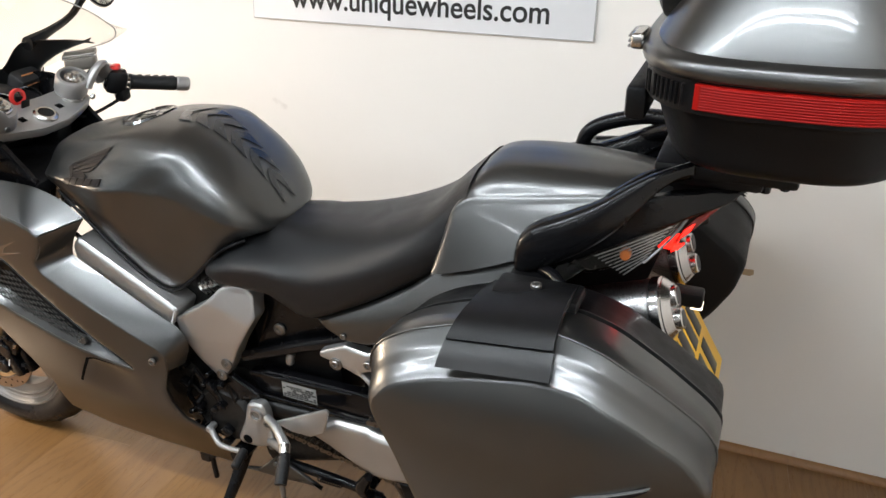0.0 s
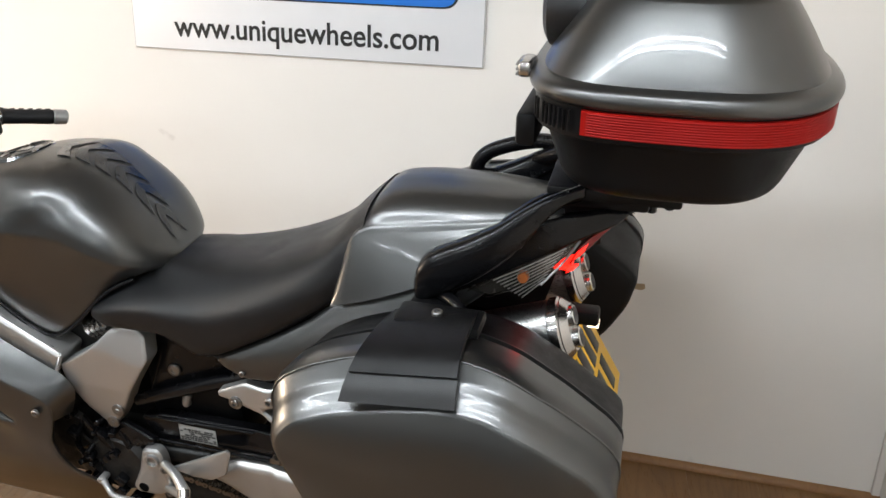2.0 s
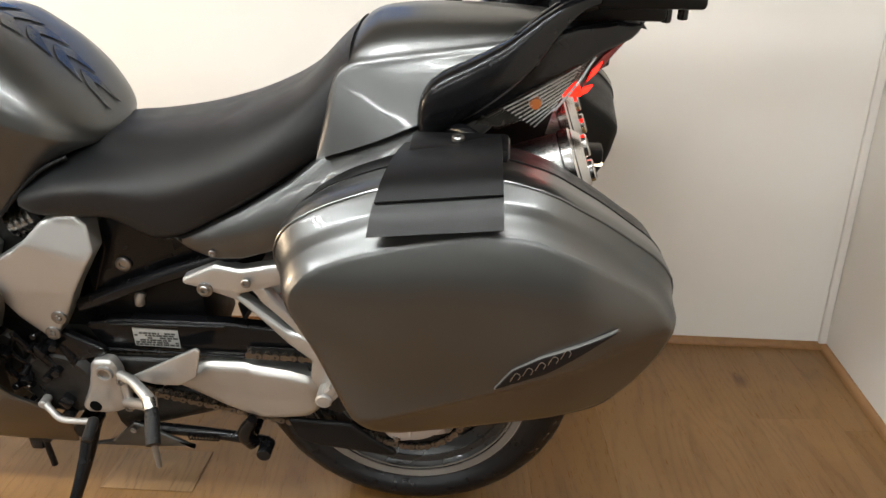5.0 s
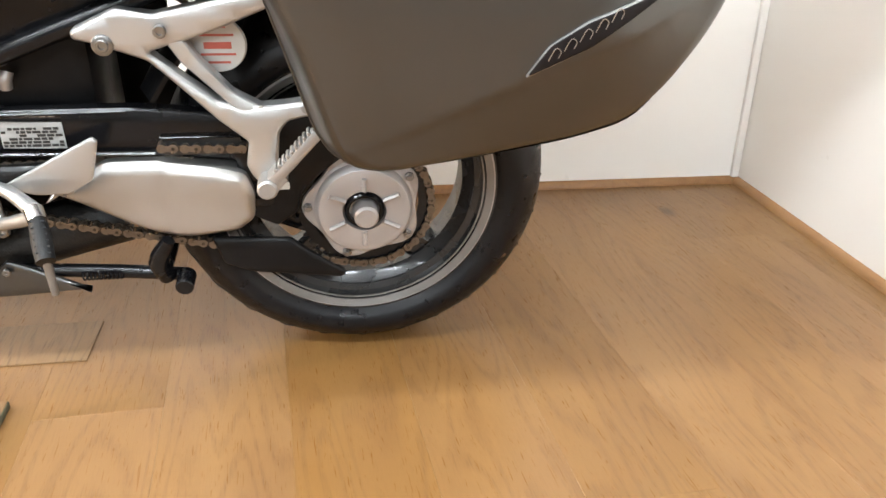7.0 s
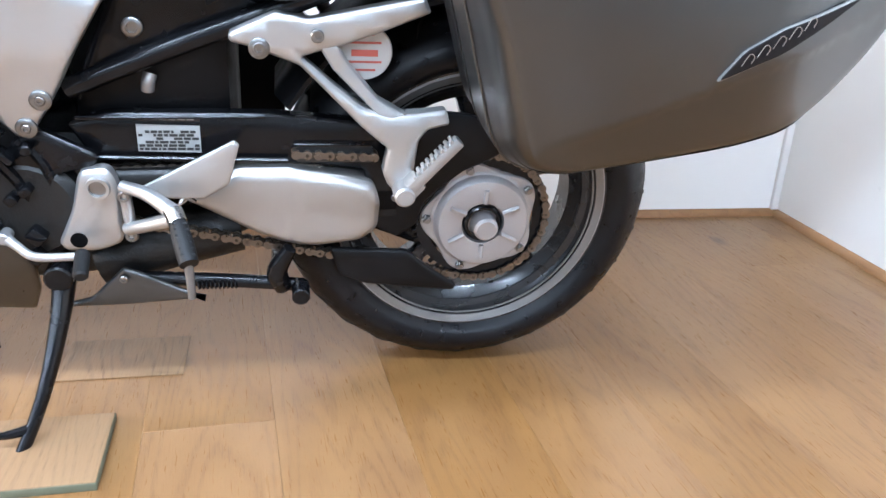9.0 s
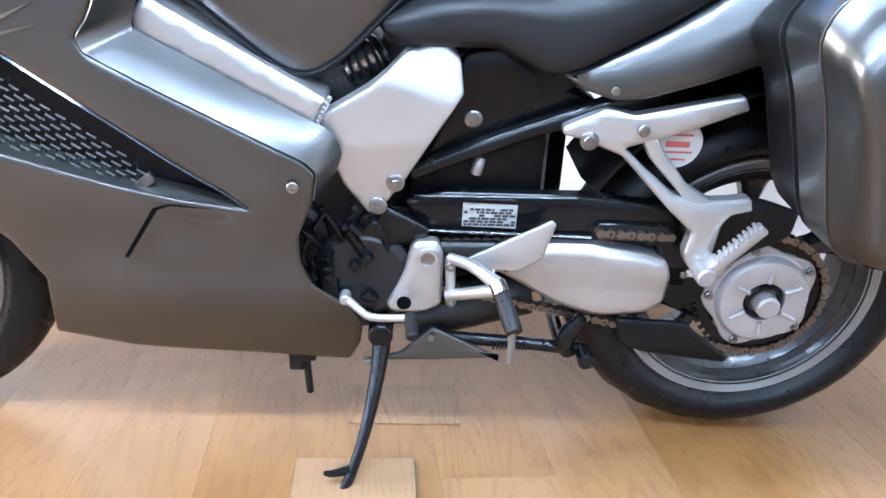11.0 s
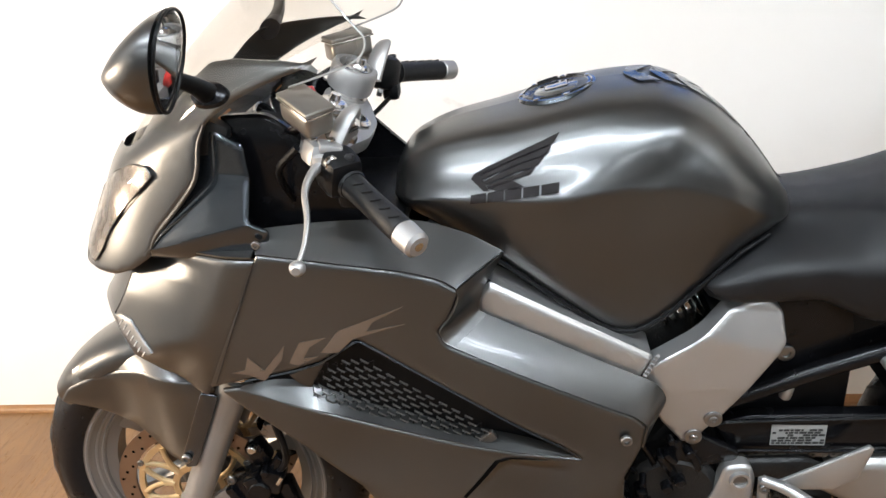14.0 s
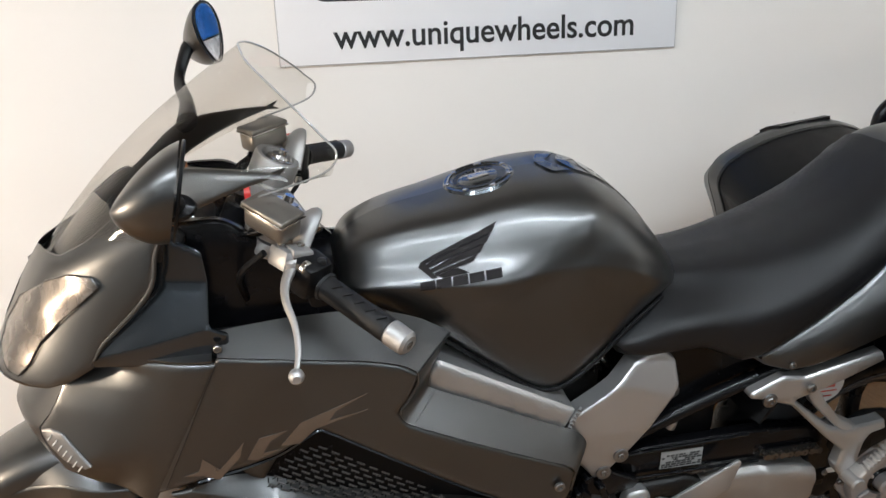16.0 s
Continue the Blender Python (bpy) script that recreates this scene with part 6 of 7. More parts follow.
hub = part("sprocket_carrier", spin([(0.0, -0.09), (0.080, -0.09), (0.080, -0.104), (0.076, -0.106), (0.0745, -0.116), (0.070, -0.122), (0.060, -0.1245), (0.034, -0.121), (0.032, -0.110), (0.0, -0.110)], (HX, 0, HZ), 72), HUB_M, bike, "cast silver sprocket carrier")
lobes = [0.0885 + 0.0075 * math.cos(5 * (2 * math.pi * k / 80 - radians(35))) for k in range(80)]
part("lobed_flange", loft([[(HX + (r - d) * math.cos(2 * math.pi * k / 80), y, HZ + (r - d) * math.sin(2 * math.pi * k / 80)) for k, r in enumerate(lobes)] for y, d in ((-0.092, 0.0), (-0.1015, 0.0), (-0.1035, 0.002), (-0.1035, 0.012))]), HUB_M, hub, "cast flange with five lobes")
part("axle_socket", spin([(0.024, -0.110), (0.031, -0.110), (0.031, -0.118), (0.027, -0.1225), (0.024, -0.1225)], (HX, 0, HZ), 36), BLACK_M, hub, "dark axle ring")
part("axle_stub", joined(rod((HX + 0.002, -0.105, HZ - 0.003), (HX + 0.002, -0.140, HZ - 0.003), 0.0205, 0.019, 28, 0.004)), HUB_M, hub, "axle stub")
for k in range(6):
    a = 2 * math.pi * k / 6 + radians(30)
    part("carrier_rib", tube([(HX + 0.034 * math.cos(a), -0.124, HZ + 0.036 * math.sin(a)), (HX + 0.062 * math.cos(a), -0.1262, HZ + 0.058 * math.sin(a))], 0.0042, 6, 0), HUB_M, hub)
for k in range(5):
    a = 2 * math.pi * k / 5 + radians(35)
    x, z = HX + 0.0865 * math.cos(a), HZ + 0.0865 * math.sin(a)
    part("carrier_nut", rod((x, -0.102, z), (x, -0.110, z), 0.0075, n=6, bevel=0.0012), BOLT_M, hub)
    part("carrier_stud", rod((x, -0.109, z), (x, -0.114, z), 0.0042, n=10), BOLT_M, hub)


def link_mesh(outer):
    o = 0.0048 if outer else 0.0032
    rings = []
    for s in (-1, 1):
        outl = []
        for k in range(20):
            side = 1 if k < 10 else -1
            a = radians(-140 + 280 * (k % 10) / 9)
            outl.append((side * (0.0079 + 0.0068 * math.cos(a)), side * 0.0068 * math.sin(a)))
        rings.append(plate(outl, s * o * 1.4, s * (o * 1.4 + 0.0018), 0))
    for sx in (-0.0079, 0.0079):
        rings.append(rod((sx, -0.009, 0), (sx, 0.009, 0), 0.0026, n=8))
        rings.append(rod((sx, -0.004, 0), (sx, 0.004, 0), 0.0052, n=10))
    return mesh_of("link", joined(*rings), CHAIN_M if outer else CHAIN_D)


chain = new("drive_chain")
chain.parent = bike
tagged(chain, "rusty-gold drive chain")
LINKS = (link_mesh(True), link_mesh(False))
FX, FZ2, FR, RR = 0.155, 0.355, 0.034, 0.106
path = []
ang = math.atan2(HZ - FZ2, HX - FX)
dd = math.hypot(HX - FX, HZ - FZ2)
off = math.asin((RR - FR) / dd)
top, bot = ang + math.pi / 2 + off, ang - math.pi / 2 - off
p_a, p_b = (FX + FR * math.cos(top), FZ2 + FR * math.sin(top)), (HX + RR * math.cos(top), HZ + RR * math.sin(top))
q_a, q_b = (HX + RR * math.cos(bot), HZ + RR * math.sin(bot)), (FX + FR * math.cos(bot), FZ2 + FR * math.sin(bot))
path += [p_a, p_b]
for k in range(1, 40):
    a = top + (bot - top) * k / 40
    path.append((HX + RR * math.cos(a), HZ + RR * math.sin(a)))
path += [q_a, q_b]
for k in range(1, 12):
    a = bot + (top - 2 * math.pi - bot) * k / 12
    path.append((FX + FR * math.cos(a), FZ2 + FR * math.sin(a)))
path.append(p_a)
lens = [0]
for a, b in zip(path, path[1:]):
    lens.append(lens[-1] + math.hypot(b[0] - a[0], b[1] - a[1]))
count = 2 * round(lens[-1] / 0.01588 / 2)
for k in range(count):
    s = lens[-1] * (k + 0.5) / count
    x, z = np.interp(s, lens, [p[0] for p in path]), np.interp(s, lens, [p[1] for p in path])
    x2, z2 = np.interp(s + 0.001, lens, [p[0] for p in path]), np.interp(s + 0.001, lens, [p[1] for p in path])
    shared("link", LINKS[k % 2], chain, Matrix.Translation((x, -0.0965, z)) @ Matrix.Rotation(-math.atan2(z2 - z, x2 - x), 4, "Y"))

# a slot in the guard above the swingarm shows a length of the upper run
part("guard_slot", panel(fillet([(0.452, 0.434), (0.560, 0.434), (0.561, 0.409), (0.451, 0.409)], 0.004), lambda x, z: 0.1185, 0.002, 0, 0, 0.05), INK, bike, "dark slot in the chain guard")
part("slot_lip", tube([(0.449, -0.120, 0.436), (0.562, -0.120, 0.436)], 0.0015, 6, 0), BLACK_M, bike)
slot_links = new("guard_slot_links")
slot_links.parent = bike
tagged(slot_links, "rusty-gold upper run showing through the slot")
for k in range(7):
    shared("link", LINKS[k % 2], slot_links, Matrix.Translation((0.459 + 0.0158 * k, -0.1215, 0.4235 - 0.0005 * k)) @ Matrix.Rotation(radians(2), 4, "Y"))

# ---- foot controls and stands ----
BR_OUT = fillet([(0.370, 0.588), (0.369, 0.599), (0.398, 0.613), (0.428, 0.627), (0.470, 0.619), (0.548, 0.636), (0.618, 0.651), (0.627, 0.632), (0.560, 0.604), (0.505, 0.584), (0.484, 0.579), (0.460, 0.571), (0.500, 0.536), (0.540, 0.505), (0.577, 0.496), (0.625, 0.499), (0.656, 0.503), (0.661, 0.483), (0.630, 0.476), (0.618, 0.460), (0.612, 0.400), (0.592, 0.379), (0.577, 0.395), (0.570, 0.412), (0.576, 0.448), (0.538, 0.480), (0.457, 0.560), (0.394, 0.583)], 0.005)
BR_ARM = fillet([(0.480, 0.588), (0.506, 0.588), (0.522, 0.562), (0.560, 0.518), (0.600, 0.496), (0.570, 0.486), (0.548, 0.507), (0.500, 0.555)], 0.004)


def bracket_y(x, z):
    return 0.160 + 0.01 * sstep(0.55, 0.45, z)


both("passenger_bracket", lambda: joined(panel(BR_OUT, bracket_y, 0.020, 0.005, 0.006, 0.015), panel(BR_ARM, lambda x, z: bracket_y(x, z) - 0.001, 0.016, 0.004, 0.004, 0.015)), SILVER, label="silver cast passenger footrest bracket")
bolt(0.407, -0.161, 0.582)
bolt(0.480, -0.165, 0.601)
bolt(0.407, -0.158, 0.582, me=BOLT_L)
def folded_peg():
    """A flat bar on a pivot, with a row of low teeth along its upper edge."""
    c48, s48 = math.cos(radians(48)), math.sin(radians(48))
    bar = moved(block((0, 0, 0), (0.098, 0.020, 0.017), 0.004), Matrix.Translation((0.638, -0.190, 0.435)) @ Matrix.Rotation(radians(-48), 4, "Y"))
    teeth = []
    for k in range(9):
        s = -0.030 + 0.0088 * k
        teeth.append(moved(block((0, 0, 0), (0.0052, 0.020, 0.005), 0.001), Matrix.Translation((0.638 + s * c48 - 0.0095 * s48, -0.190, 0.435 + s * s48 + 0.0095 * c48)) @ Matrix.Rotation(radians(-48), 4, "Y")))
    knuckle = joined(rod((0.598, -0.204, 0.390), (0.598, -0.160, 0.390), 0.0145, n=18, bevel=0.003), block((0.610, -0.182, 0.400), (0.030, 0.034, 0.024), 0.005, Matrix.Rotation(radians(-48), 4, "Y")))
    return joined(bar, knuckle, *teeth)


both("passenger_footrest", folded_peg, CAST, label="folded aluminium passenger footrest")
FB = fillet([(0.165, 0.408), (0.203, 0.412), (0.213, 0.385), (0.212, 0.300), (0.180, 0.287), (0.135, 0.287), (0.126, 0.300), (0.150, 0.350)], 0.012)
both("footrest_bracket", lambda: panel(FB, lambda x, z: 0.150, 0.018, 0.006, 0.008, 0.03), SILVER, label="silver footrest bracket")
for bx, bz, m_ in ((0.188, 0.385, BOLT_M), (0.154, 0.306, MATT)):
    part("bracket_hole", rod((bx, -0.151, bz), (bx, -0.145, bz), 0.0115, n=20), m_, bike)
part("bracket_boss", spin([(0.0115, -0.150), (0.0165, -0.150), (0.0155, -0.156), (0.0115, -0.156)], (0.188, 0, 0.385), 24), SILVER, bike)
for bx, bz in ((0.222, 0.378), (0.226, 0.318)):
    bolt(bx, -0.160, bz)
both("footrest_hanger", lambda: joined(tube([(0.220, -0.156, 0.390), (0.255, -0.175, 0.386), (0.292, -0.203, 0.371)], [0.0085, 0.0095, 0.0115], 12, 4), tube([(0.221, -0.157, 0.326), (0.252, -0.178, 0.342), (0.288, -0.203, 0.362)], [0.0095, 0.0095, 0.0105], 12, 4), rod((0.222, -0.155, 0.39), (0.226, -0.155, 0.31), 0.008, n=12)), SILVER, label="silver footrest hanger")
both("footrest_collar", lambda: tube([(0.289, -0.199, 0.372), (0.296, -0.214, 0.362)], [0.0135, 0.0125], 14, 0), STEEL, label="bright footrest collar")
FOOT_A, FOOT_B = Vector((0.296, -0.213, 0.362)), Vector((0.312, -0.262, 0.327))
both("footrest", lambda: tube([FOOT_A, FOOT_A.lerp(FOOT_B, 0.5), FOOT_B], [0.0115, 0.0135, 0.0125], 14, 4), RUBBER_G, label="black ribbed rubber rider footrest")
for u in (0.15, 0.3, 0.45, 0.6, 0.75, 0.9):
    p = FOOT_A.lerp(FOOT_B, u)
    both("footrest_rib", lambda: tube([p + Vector((-0.008, -0.004, 0.011)), p + Vector((0.010, -0.002, 0.009))], 0.0016, 6, 0), RUBBER_G)
both("footrest_feeler", lambda: tube([(0.310, -0.254, 0.326), (0.311, -0.256, 0.295), (0.311, -0.256, 0.272)], [0.0065, 0.0055, 0.0050], 10, 3), RIM, label="steel footrest feeler bolt")
HEEL = fillet([(0.236, 0.384), (0.369, 0.456), (0.376, 0.450), (0.360, 0.393), (0.326, 0.372), (0.283, 0.372)], 0.003)
both("heel_guard", lambda: panel(HEEL, lambda x, z: 0.160, 0.004, 0.002, 0.004, 0.04), SILVER, label="silver heel guard")
part("gear_lever", joined(tube([(0.064, -0.16, 0.318), (0.082, -0.173, 0.310), (0.106, -0.183, 0.299), (0.162, -0.185, 0.300)], [0.008, 0.0062, 0.0062, 0.006], 10, 4), rod((0.064, -0.17, 0.318), (0.064, -0.145, 0.318), 0.0085, n=16, bevel=0.002)), CAST, bike, "steel gear lever")
part("gear_lever_rubber", rod((0.164, -0.180, 0.303), (0.168, -0.225, 0.290), 0.010, n=14, bevel=0.003), RUBBER_G, bike, "black rubber toe piece")
part("linkage_plate", panel(fillet([(0.09, 0.45), (0.12, 0.462), (0.19, 0.425), (0.185, 0.41), (0.13, 0.395), (0.12, 0.33), (0.06, 0.33), (0.07, 0.42)], 0.008), lambda x, z: 0.136, 0.01, 0.004, 0.006, 0.04), BLACK_M, bike, "black sprocket cover")
both("belly_fin", lambda: panel(fillet([(0.095, 0.178), (0.150, 0.192), (0.200, 0.243), (0.225, 0.232), (0.310, 0.187), (0.20, 0.180)], 0.004), lambda x, z: 0.122, 0.005, 0.003, 0.005, 0.04), PAINT, label="metallic grey belly fin")
bolt(0.200, -0.126, 0.228, me=BOLT_S)
part("exhaust_pipe", joined(tube([(-0.35, 0.02, 0.24), (-0.1, 0.02, 0.19), (0.2, 0.03, 0.20), (0.36, 0.05, 0.25)], 0.032, 16), tube([(0.16, -0.05, 0.22), (0.25, -0.05, 0.25), (0.36, -0.03, 0.27)], 0.045, 16)), DARK, bike, "sooty exhaust pipe and catalyser")
part("centre_stand", joined(tube([(0.20, -0.10, 0.215), (0.35, -0.10, 0.205), (0.455, -0.105, 0.197)], 0.011, 10), tube([(0.20, 0.10, 0.215), (0.35, 0.10, 0.205), (0.455, 0.105, 0.197)], 0.011, 10), rod((0.455, -0.105, 0.197), (0.455, -0.145, 0.197), 0.014, n=12, bevel=0.002), rod((0.42, -0.10, 0.2), (0.42, 0.10, 0.2), 0.011, n=12), tube([(0.428, -0.115, 0.200), (0.420, -0.125, 0.235), (0.440, -0.130, 0.275)], [0.014, 0.016, 0.010], 10, 4)), BLACK_M, bike, "black centre stand folded up")
part("stand_spring", tube([(0.30 + 0.00075 * k, -0.112 + 0.0065 * math.cos(k * math.pi / 4), 0.206 + 0.0065 * math.sin(k * math.pi / 4)) for k in range(81)], 0.0016, 6, 0), BLACK_M, bike)
part("chin_pegs", joined(rod((-0.008, -0.10, 0.185), (-0.002, -0.102, 0.097), 0.0065, n=10, bevel=0.001), block((-0.022, -0.10, 0.168), (0.026, 0.02, 0.045), 0.004), block((-0.005, -0.10, 0.172), (0.030, 0.018, 0.016), 0.003)), BLACK_M, bike, "black stand peg under the fairing")
# side stand, folded out: its foot meets the board
part("side_stand", joined(tube([(0.122, -0.125, 0.245), (0.116, -0.165, 0.19), (0.102, -0.215, 0.125), (0.082, -0.258, 0.068), (0.058, -0.290, 0.024), (0.026, -0.308, -0.012)], [0.019, 0.015, 0.0115, 0.010, 0.0095, 0.010], 12, 6, 0.75),
                          tube([(0.082, -0.258, 0.068), (0.052, -0.272, 0.070), (0.040, -0.278, 0.076)], [0.008, 0.006, 0.004], 8, 3), block((0.022, -0.312, -0.0165), (0.055, 0.045, 0.008), 0.003, Matrix.Rotation(radians(-7), 4, "X")),
                          rod((0.118, -0.155, 0.245), (0.118, -0.10, 0.245), 0.020, n=18, bevel=0.003)), BLACK_M, bike, "black curved side stand folded out")

# round paper disc in its holder behind the bracket
part("tax_disc_holder", spin([(0, -0.120), (0.036, -0.120), (0.038, -0.124), (0.036, -0.128), (0, -0.128)], (0.544, 0, 0.571), 40), LABEL, bike, "round white paper disc in a holder")
part("disc_print", joined(*[plate([(0.544 - w, z), (0.544 + w, z), (0.544 + w, z + h), (0.544 - w, z + h)], -0.1281, -0.1286, 0) for w, z, h in ((0.012, 0.594, 0.004), (0.022, 0.583, 0.003), (0.018, 0.566, 0.009), (0.023, 0.557, 0.003), (0.015, 0.546, 0.003))]), STICK_R, bike, "red printed bars")

# ---- handlebars ----
YOKE = Matrix.Translation((-0.388, 0, 0.935)) @ Matrix.Rotation(radians(25), 4, "Y")
FLAT = Matrix.Rotation(radians(90), 4, "X")
yo = fillet([(-0.062, -0.060), (-0.062, 0.060), (-0.066, 0.110), (-0.040, 0.146), (-0.004, 0.142), (0.012, 0.105), (0.034, 0.035), (0.034, -0.035), (0.012, -0.105), (-0.004, -0.142), (-0.040, -0.146), (-0.066, -0.110)], 0.014)
part("top_yoke", moved(plate(yo, -0.011, 0.011, 0.004), YOKE @ FLAT), CAST, bike, "silver cast top yoke")
part("stem_nut", moved(spin([(0.017, 0.020), (0.021, 0.020), (0.026, 0.016), (0.027, 0.008), (0.017, 0.008)], (0, 0, 0), 36, "z"), YOKE), STEEL, bike, "polished steering stem nut")
part("stem_cap", moved(spin([(0, 0.017), (0.017, 0.017), (0.017, 0.008), (0, 0.008)], (0, 0, 0), 30, "z"), YOKE), BLACK, bike, "black stem cap")
for side in (-1, 1):
    part("yoke_recess", moved(block((-0.012, side * 0.052, 0.0105), (0.016, 0.016, 0.002), 0.0006), YOKE), MATT, bike, "dark square recess in the yoke")
    part("fork_cap", moved(spin([(0, 0.076), (0.007, 0.076), (0.008, 0.068), (0.016, 0.067), (0.018, 0.063), (0.023, 0.062), (0.024, 0.057), (0.027, 0.055), (0.027, 0.010), (0, 0.010)], (-0.026, side * 0.105, 0), 36, "z"), YOKE), STEEL, bike, "polished fork cap with an adjuster")
    part("clamp_bolt", moved(rod((0.012, side * 0.120, 0.030), (0.020, side * 0.122, 0.030), 0.007, n=6, bevel=0.001), YOKE), BOLT_M, bike, "clamp bolt")
part("ignition_switch", joined(rod((-0.468, 0, 0.940), (-0.452, 0, 0.972), 0.021, n=24, bevel=0.003)), BLACK, bike)
part("key_tag", joined(moved(block((0, 0, 0), (0.004, 0.022, 0.040), 0.002), Matrix.Translation((-0.425, -0.012, 0.962)) @ pose(0, 0, 0, 0, 20, 0)), rod((-0.452, 0, 0.970), (-0.448, 0, 0.985), 0.010, n=12)), BLACK, bike, "black key fob")
part("key_ring", moved(spin([(0.013, -0.004), (0.019, -0.004), (0.019, 0.004), (0.013, 0.004)], (0, 0, 0), 24, "x"), Matrix.Translation((-0.440, -0.012, 0.985))), RED, bike, "red key loop")


# the far bar stands a little higher, the steering being turned
RISE = Matrix(((1, 0, 0, 0), (0, 1, 0, 0), (0, 0.13, 1, 0), (0, 0, 0, 1)))


def bar_side(s):
    f = (lambda bm: bm) if s < 0 else (lambda bm: moved(mirrored(bm), RISE))
    part("clip_on", f(joined(moved(spin([(0.0275, 0.013), (0.036, 0.013), (0.0375, 0.018), (0.0375, 0.046), (0.035, 0.051), (0.0275, 0.051)], (-0.026, -0.105, 0), 32, "z"), YOKE), tube([(-0.372, -0.122, 0.962), (-0.360, -0.140, 0.990), (-0.354, -0.158, 1.002), (-0.362, -0.172, 0.990), (-0.376, -0.186, 0.962)], [0.022, 0.019, 0.016, 0.015, 0.014], 12, 4, 0.55))), CAST, bike, "silver cast clip-on bar mount")
    a, b = Vector((-0.385, -0.185, 0.948)), Vector((-0.264, -0.324, 0.897))
    d = (b - a).normalized()
    part("handlebar", f(rod(a, b, 0.011, n=16)), STEEL, bike)
    L = (b - a).length
    part("grip", f(tube([a + d * L * u for u in (0.32, 0.34, 0.36, 0.6, 0.85, 0.9)], [0.020, 0.0185, 0.0168, 0.0162, 0.0168, 0.0158], 20, 3)), RUBBER_G, bike, "black ribbed rubber grip")
    part("grip_rib", f(joined(*[tube([a + d * L * (0.42 + 0.1 * k) + Vector((0.008, -0.010, 0.0155)), a + d * L * (0.46 + 0.1 * k) + Vector((-0.010, -0.004, 0.0160))], 0.0014, 5, 0) for k in range(5)])), RUBBER_G, bike)
    part("bar_end", f(rod(b - d * 0.020, b + d * 0.014, 0.0175, 0.0165, 24, 0.004)), CAST, bike, "silver bar-end weight")
    part("bar_end_screw", f(rod(b + d * 0.013, b + d * 0.0148, 0.006, n=8)), STEEL, bike)
    part("switch_box", f(joined(moved(block((0, 0, 0), (0.050, 0.05, 0.056), 0.014), Matrix.Translation(a + d * 0.030 + Vector((0, 0, 0.002))) @ pose(0, 0, 0, 20, 0, 40)), moved(block((0, 0, 0), (0.030, 0.03, 0.03), 0.008), Matrix.Translation(a + d * 0.03 + Vector((0.012, 0.0, -0.03)))))), BLACK, bike, "black switch housing")
    if s > 0:
        part("kill_switch", f(moved(block((0, 0, 0), (0.02, 0.026, 0.014), 0.004), Matrix.Translation(a + d * 0.036 + Vector((-0.004, 0, 0.034))))), RED, bike, "red kill switch")
    else:
        for k in range(3):
            part("switch_mark", moved(block((0, 0, 0), (0.004, 0.0015, 0.005), 0.0005), Matrix.Translation(a + d * (0.018 + 0.012 * k) + Vector((0.022, -0.016, 0.012 - 0.006 * k)))), LABEL, bike)
    part("lever_perch", f(joined(moved(block((0, 0, 0), (0.035, 0.045, 0.03), 0.008), Matrix.Translation((-0.392, -0.195, 0.962)) @ pose(0, 0, 0, 0, 20, 30)), rod((-0.384, -0.211, 0.945), (-0.386, -0.209, 0.968), 0.014, n=18, bevel=0.003), moved(block((0, 0, 0), (0.03, 0.03, 0.012), 0.004), Matrix.Translation((-0.375, -0.20, 0.972)) @ pose(0, 0, 0, 0, 15, 20)))), CAST, bike, "cast lever perch")
    lev = tube([(-0.386, -0.212, 0.955), (-0.396, -0.235, 0.946), (-0.398, -0.262, 0.934), (-0.390, -0.295, 0.916), (-0.389, -0.325, 0.897), (-0.394, -0.347, 0.882)], [0.012, 0.009, 0.0062, 0.0052, 0.0046, 0.0042], 12, 5, 0.62)
    part("lever", f(joined(lev, spin([(0.0, -0.0098), (0.005, -0.0085), (0.0085, -0.005), (0.0098, 0.0), (0.0085, 0.005), (0.005, 0.0085), (0.0, 0.0098)], (-0.394, -0.350, 0.879), 18))), CAST, bike, "polished lever with a ball end")
    for k, (px, py, pz) in enumerate(((-0.384, -0.211, 0.969), (-0.372, -0.199, 0.979), (-0.397, -0.190, 0.978))):
        part("perch_screw", f(rod((px, py, pz), (px, py, pz + 0.004), 0.0055, n=8, bevel=0.001)), STEEL, bike, "steel perch screw")
    part("perch_clamp", f(joined(rod(a + d * 0.002, a + d * 0.018, 0.0185, n=22, bevel=0.003))), BLACK_M, bike, "black clamp band")
    part("adjuster_wheel", f(rod((-0.372, -0.222, 0.960), (-0.366, -0.229, 0.958), 0.010, n=12, bevel=0.002)), STEEL, bike, "knurled lever adjuster")
    part("hose_joint", f(joined(rod((-0.420, -0.150, 0.985), (-0.436, -0.140, 0.978), 0.007, n=10, bevel=0.001), tube([(-0.436, -0.140, 0.978), (-0.462, -0.120, 0.965), (-0.470, -0.095, 0.93), (-0.460, -0.08, 0.88)], 0.0045, 8))), BLACK_M, bike, "black fluid hose")
    part("switch_button", f(moved(block((0, 0, 0), (0.012, 0.012, 0.010), 0.003), Matrix.Translation(a + d * 0.030 + Vector((0.018, -0.010, 0.022))))), FLAP, bike, "black switch button")
    rx_, ry_, zz = (-0.405, -0.174, 1.008) if s < 0 else (-0.410, -0.157, 1.004)
    part("fluid_reservoir", f(moved(block((0, 0, 0), (0.072, 0.041, 0.034), 0.009, None, 3), Matrix.Translation((rx_, ry_, zz)) @ (pose(0, 0, 0, 6, 14, -46) if s < 0 else pose(0, 0, 0, 4, 0, -37)))), RESERVOIR, bike, "smoky grey fluid reservoir")
